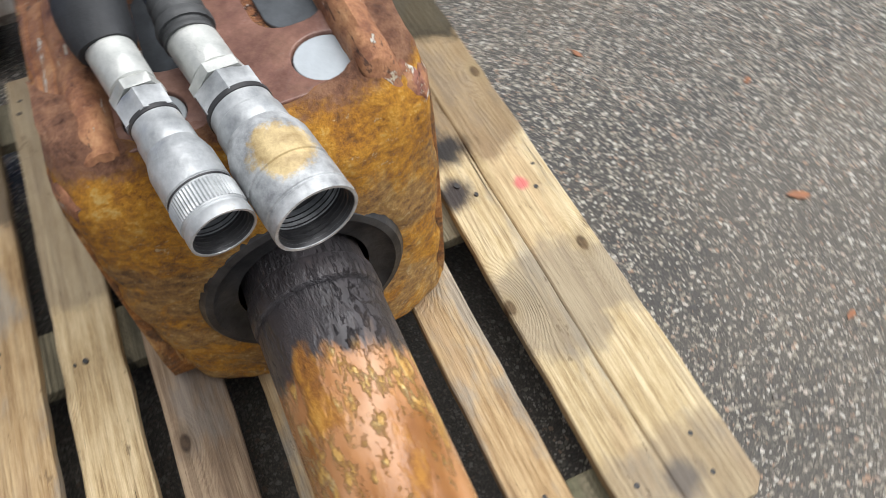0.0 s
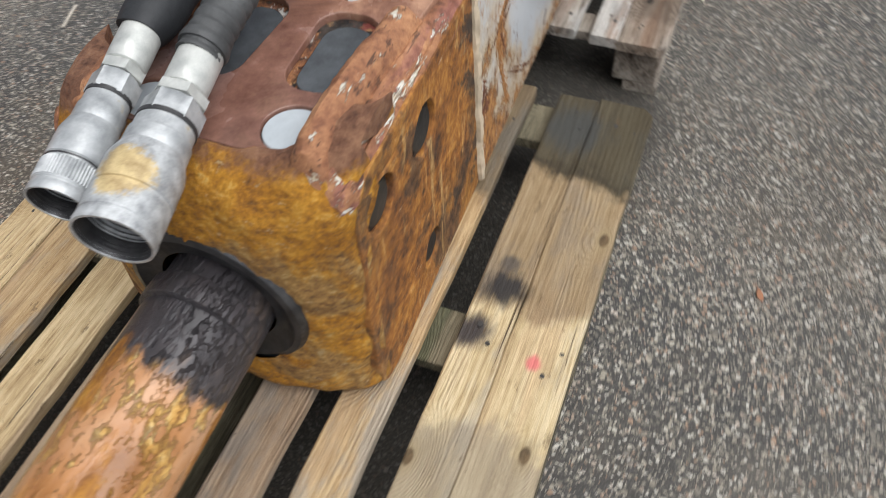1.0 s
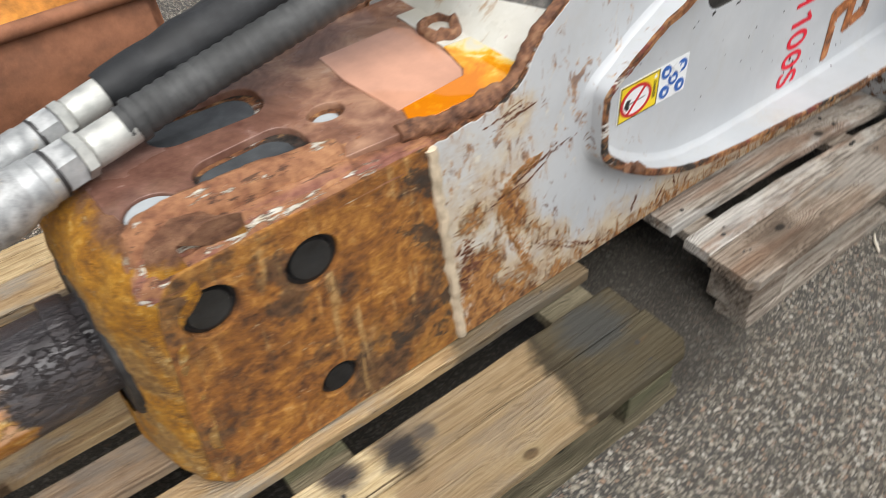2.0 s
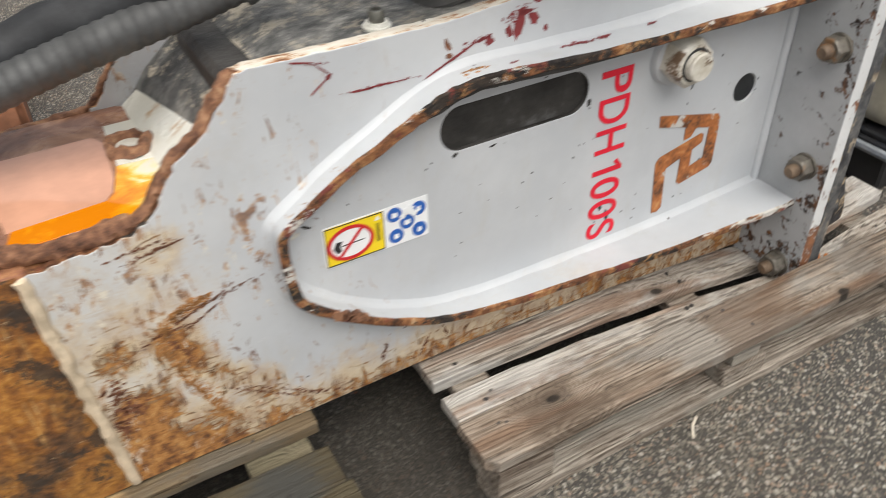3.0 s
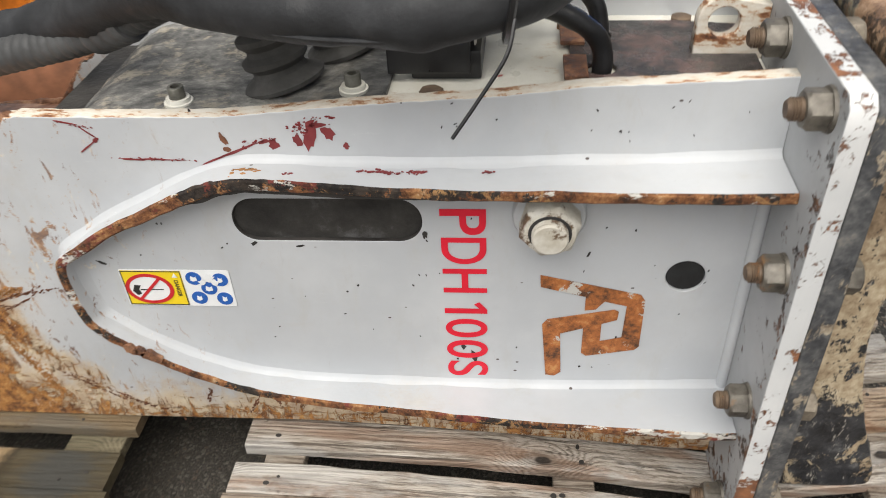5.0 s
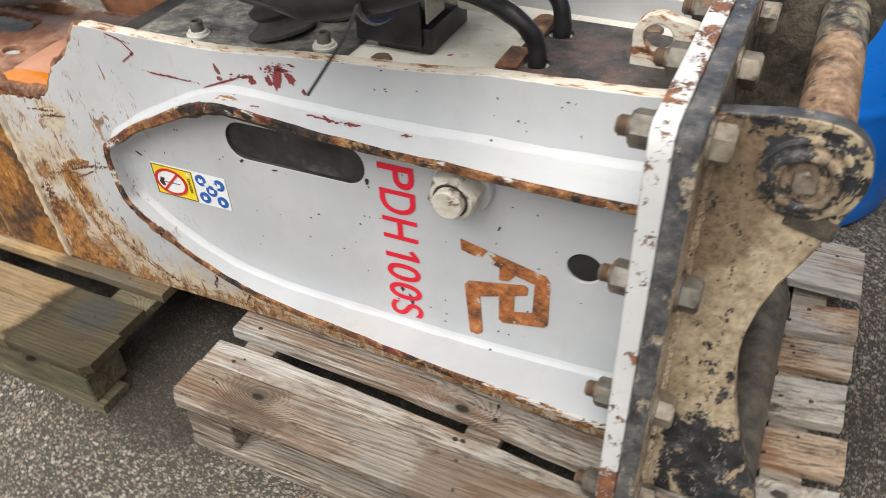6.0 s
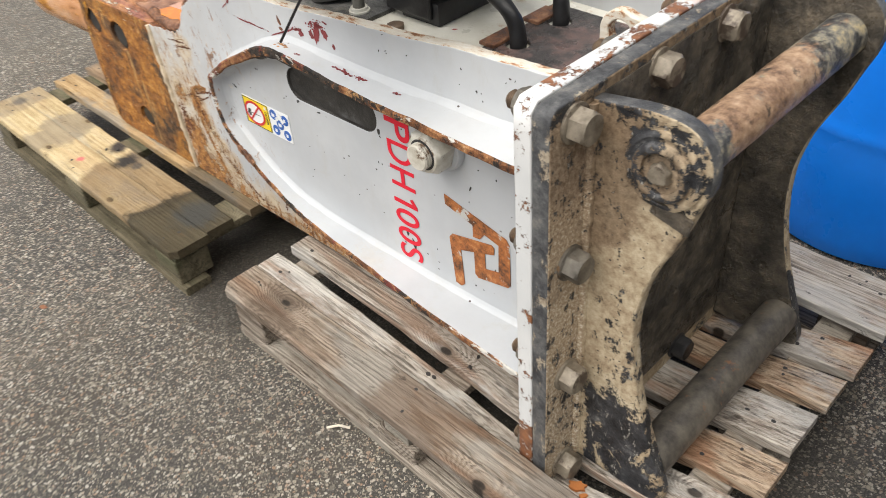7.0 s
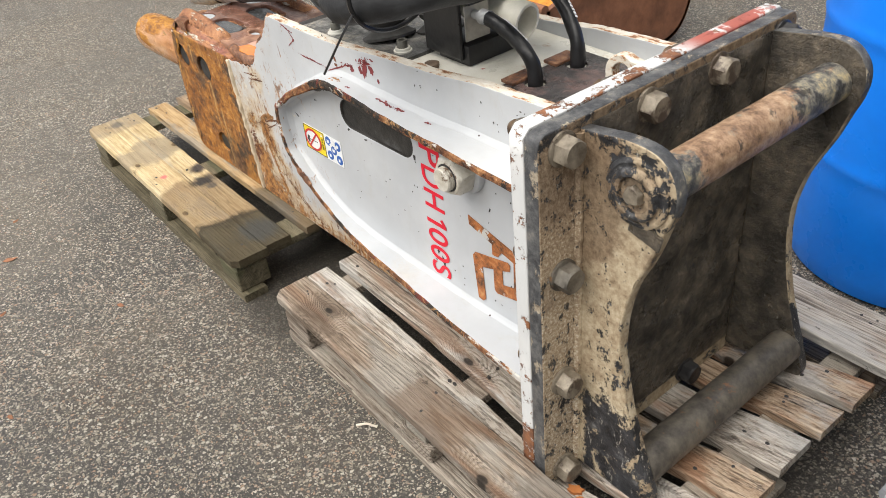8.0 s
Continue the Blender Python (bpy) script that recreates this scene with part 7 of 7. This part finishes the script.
# ---- blue drum ----
drum = thing("plastic_drum", (0.86, 1.185, 0.0), "bright blue plastic drum standing on the asphalt", "drum")
prof = [(0, 0.272), (0.008, 0.284), (0.03, 0.289), (0.06, 0.29), (0.3, 0.292), (0.325, 0.294), (0.338, 0.297), (0.35, 0.294), (0.37, 0.292), (0.62, 0.292), (0.645, 0.294), (0.658, 0.297), (0.67, 0.294), (0.69, 0.292), (0.9, 0.29), (0.95, 0.283), (0.965, 0.289), (0.985, 0.289), (1, 0.28), (0.985, 0.262)]
part("shell", turned(bmesh.new(), (0.86, 1.185, 0.0), (0.86, 1.185, 0.93), prof, 96), BLUE_DRUM, drum, "", True)
for s in (-0.14, 0.14):
    part("bung", turned(bmesh.new(), (0.86 + s, 1.185, 0.91), (0.86 + s, 1.185, 0.936), [(0, 0.035), (0.7, 0.035), (1, 0.03)], 24), BLACK_PLASTIC, drum, "", True)

# ---- bulk tank in a cage ----
IX, IY0, IY1 = 1.262, 0.14, 1.14
tank = thing("bulk_container", (IX + 0.5, 0.64, 0.0), "dirty beige plastic tank in a grey tube cage", "container")
bm = bmesh.new()
box(bm, IX + 0.02, IX + 1.02, IY0 + 0.02, IY1 - 0.02, 0.135, 1.08, 0.06, 4)
part("bottle", bm, TANK, tank, "dirty beige tank", True)
bm = bmesh.new()
box(bm, IX + 0.015, IX + 1.02, IY0 + 0.01, IY1 - 0.01, 0.118, 0.134, 0.004, 1)
part("base_pan", bm, BLACK_PLASTIC, tank, "black base pan")
for x in (IX + 0.07, IX + 0.52, IX + 0.97):
    for y in (IY0 + 0.07, (IY0 + IY1) / 2, IY1 - 0.07):
        bm = bmesh.new()
        box(bm, x - 0.06, x + 0.06, y - 0.06, y + 0.06, 0.0, 0.118, 0.006, 1)
        part("base_foot", bm, BLACK_PLASTIC, tank, "black base foot")


def cage_rail(z):
    q = [(IX, IY0), (IX + 1.04, IY0), (IX + 1.04, IY1), (IX, IY1)]
    pts = [Vector((x, y, z)) for x, y in (q + q[:2])]
    bm = bmesh.new()
    for a, b in zip(pts[:4], pts[1:5]):
        tube(bm, [a, b], 0.011, 8)
    part("cage_rail", bm, GALV, tank, "", True)


for z in (0.1, 0.33, 0.56, 0.79, 1.02):
    cage_rail(z)
for k in range(6):
    for x, y in ((IX - 0.001, IY0 + 0.1 + k * 0.16), (IX + 0.12 + k * 0.16, IY0 - 0.001)):
        if k in (0, 3, 5) or y < IY0:
            part("cage_post", tube(bmesh.new(), [Vector((x, y, 0.1)), Vector((x, y, 1.05))], 0.009, 8), GALV, tank, "", True)

# ---- rusty digging bucket beyond ----
bucket = thing("digging_bucket", (-0.9, 1.6, 0.0), "old rusty excavator bucket standing on the asphalt", "bucket")
shell = spline([(0, 1.2, 0.33), (0, 1.17, 0.2), (0, 1.2, 0.08), (0, 1.32, 0.012), (0, 1.6, 0.012), (0, 1.85, 0.014), (0, 1.97, 0.08), (0, 2.02, 0.25), (0, 2.03, 0.5)], 6)
bm, rows = bmesh.new(), []
for c, nrm in [(c, (shell[min(i + 1, len(shell) - 1)] - shell[max(i - 1, 0)]).normalized()) for i, c in enumerate(shell)]:
    inn = Vector((0, -nrm.z, nrm.y)) * 0.016
    rows.append([bm.verts.new((x, p.y, p.z)) for x, p in ((-1.4, c), (-0.43, c), (-0.43, c + inn), (-1.4, c + inn))])
for lo, hi in zip(rows, rows[1:]):
    for k in range(4):
        bm.faces.new((lo[k], lo[(k + 1) % 4], hi[(k + 1) % 4], hi[k])).material_index = 1 if k == 2 else 0
bm.faces.new(rows[0]), bm.faces.new(rows[-1][::-1])
part("shell", bm, [BUCKET_OUT, BUCKET_IN], bucket, "", True)
out = [(c.y, c.z) for c in shell]
for x in (-1.4, -0.452):
    bm = plate_yz([out + [(1.9, 0.5), (1.4, 0.38)]], x, x + 0.022, 0.002)
    bm.normal_update()
    for f in bm.faces:
        f.material_index = 1 if f.normal.x * (1 if x < -1 else -1) > 0.5 else 0
    part("side_wall", bm, [BUCKET_OUT, BUCKET_IN], bucket)
bm = tube(bmesh.new(), [Vector((-1.4, 1.19, 0.335)), Vector((-0.43, 1.19, 0.335))], 0.018, 10)
part("lip", bm, BUCKET_OUT, bucket, "", True)

# ---- small litter ----
def leaf(at, turn, size, mat, label, name):
    bm = bmesh.new()
    pts = [(-1, 0, 0.1), (-0.4, 0.45, 0.25), (0.2, 0.38, 0.1), (1, 0, 0.3), (0.3, -0.4, 0.16), (-0.5, -0.35, 0.05)]
    c, s = math.cos(turn), math.sin(turn)
    hi = [bm.verts.new((at[0] + size * (x * c - y * s), at[1] + size * (x * s + y * c), 0.001 + size * z * 0.6)) for x, y, z in pts]
    lo = [bm.verts.new(v.co - Vector((0, 0, 0.0008))) for v in hi]
    bm.faces.new(hi), bm.faces.new(lo[::-1])
    for k in range(6):
        bm.faces.new((lo[k], lo[(k + 1) % 6], hi[(k + 1) % 6], hi[k]))
    tagged(part(name, bm, mat, None, origin=(at[0], at[1], 0)), label, "leaf", "dry leaves on the asphalt")


for at, turn, size in (((-0.418, -0.409), 0.4, 0.014), ((-0.88, -0.574), 1.2, 0.022), ((-0.62, -0.66), 2.2, 0.012), ((-0.2, -0.75), 0.3, 0.012), ((0.1, 1.02), 0.7, 0.02), ((-1.1, -0.5), 2.0, 0.012)):
    leaf(at, turn, size, LEAF, "small dry brown leaf lying on the asphalt", "dry_leaf")
bm = tube(bmesh.new(), [Vector((0.375, -0.185, 0.004)), Vector((0.39, -0.167, 0.007)), Vector((0.41, -0.155, 0.004))], 0.0028, 6)
tagged(part("straw", bm, STRAW, None, origin=(0.39, -0.167, 0)), "short pale piece of straw lying on the asphalt", "straw")
rng, bm = random.Random(77), bmesh.new()
for _ in range(420):
    x, y, r = rng.uniform(-1.6, 1.3), rng.uniform(-1.3, 0.0), rng.uniform(0.0016, 0.0042)
    if y > -0.2 and not (-0.15 < x < -0.02):
        continue
    m4 = Matrix.Translation((x, y, r * 0.35)) @ Matrix.Diagonal((rng.uniform(0.7, 1.3), rng.uniform(0.7, 1.3), 0.7, 1))
    bmesh.ops.create_icosphere(bm, subdivisions=1, radius=r, matrix=m4)
tagged(part("loose_grit", bm, m_plain("pale_grit", (0.22, 0.2, 0.175), 0.8, 0.0, 0.5, 25)), "loose pale grit lying on the asphalt", "grit", kind="stuff")
bm = tube(bmesh.new(), [Vector((-0.18, 1.19, 0.004)), Vector((-0.14, 1.2, 0.007)), Vector((-0.1, 1.215, 0.004))], 0.003, 6)
tagged(part("straw", bm, STRAW, None, origin=(-0.14, 1.2, 0)), "thin pale straw lying on the asphalt", "straw")
bm = bmesh.new()
pts = [(-0.45, 0.985, 0.002), (-0.425, 0.999, 0.007), (-0.398, 0.968, 0.004), (-0.39, 0.945, 0.009), (-0.42, 0.955, 0.005), (-0.446, 0.968, 0.01)]
hi = [bm.verts.new(p) for p in pts]
lo = [bm.verts.new((x, y, z - 0.0015)) for x, y, z in pts]
bm.faces.new(hi), bm.faces.new(lo[::-1])
for k in range(6):
    bm.faces.new((lo[k], lo[(k + 1) % 6], hi[(k + 1) % 6], hi[k]))
tagged(part("paper_scrap", bm, m_plain("pale_pink_paper", (0.7, 0.6, 0.56), 0.8, 0.0, 0.15), None, origin=(-0.42, 0.97, 0)), "crumpled pale pink paper scrap on the asphalt", "paper")
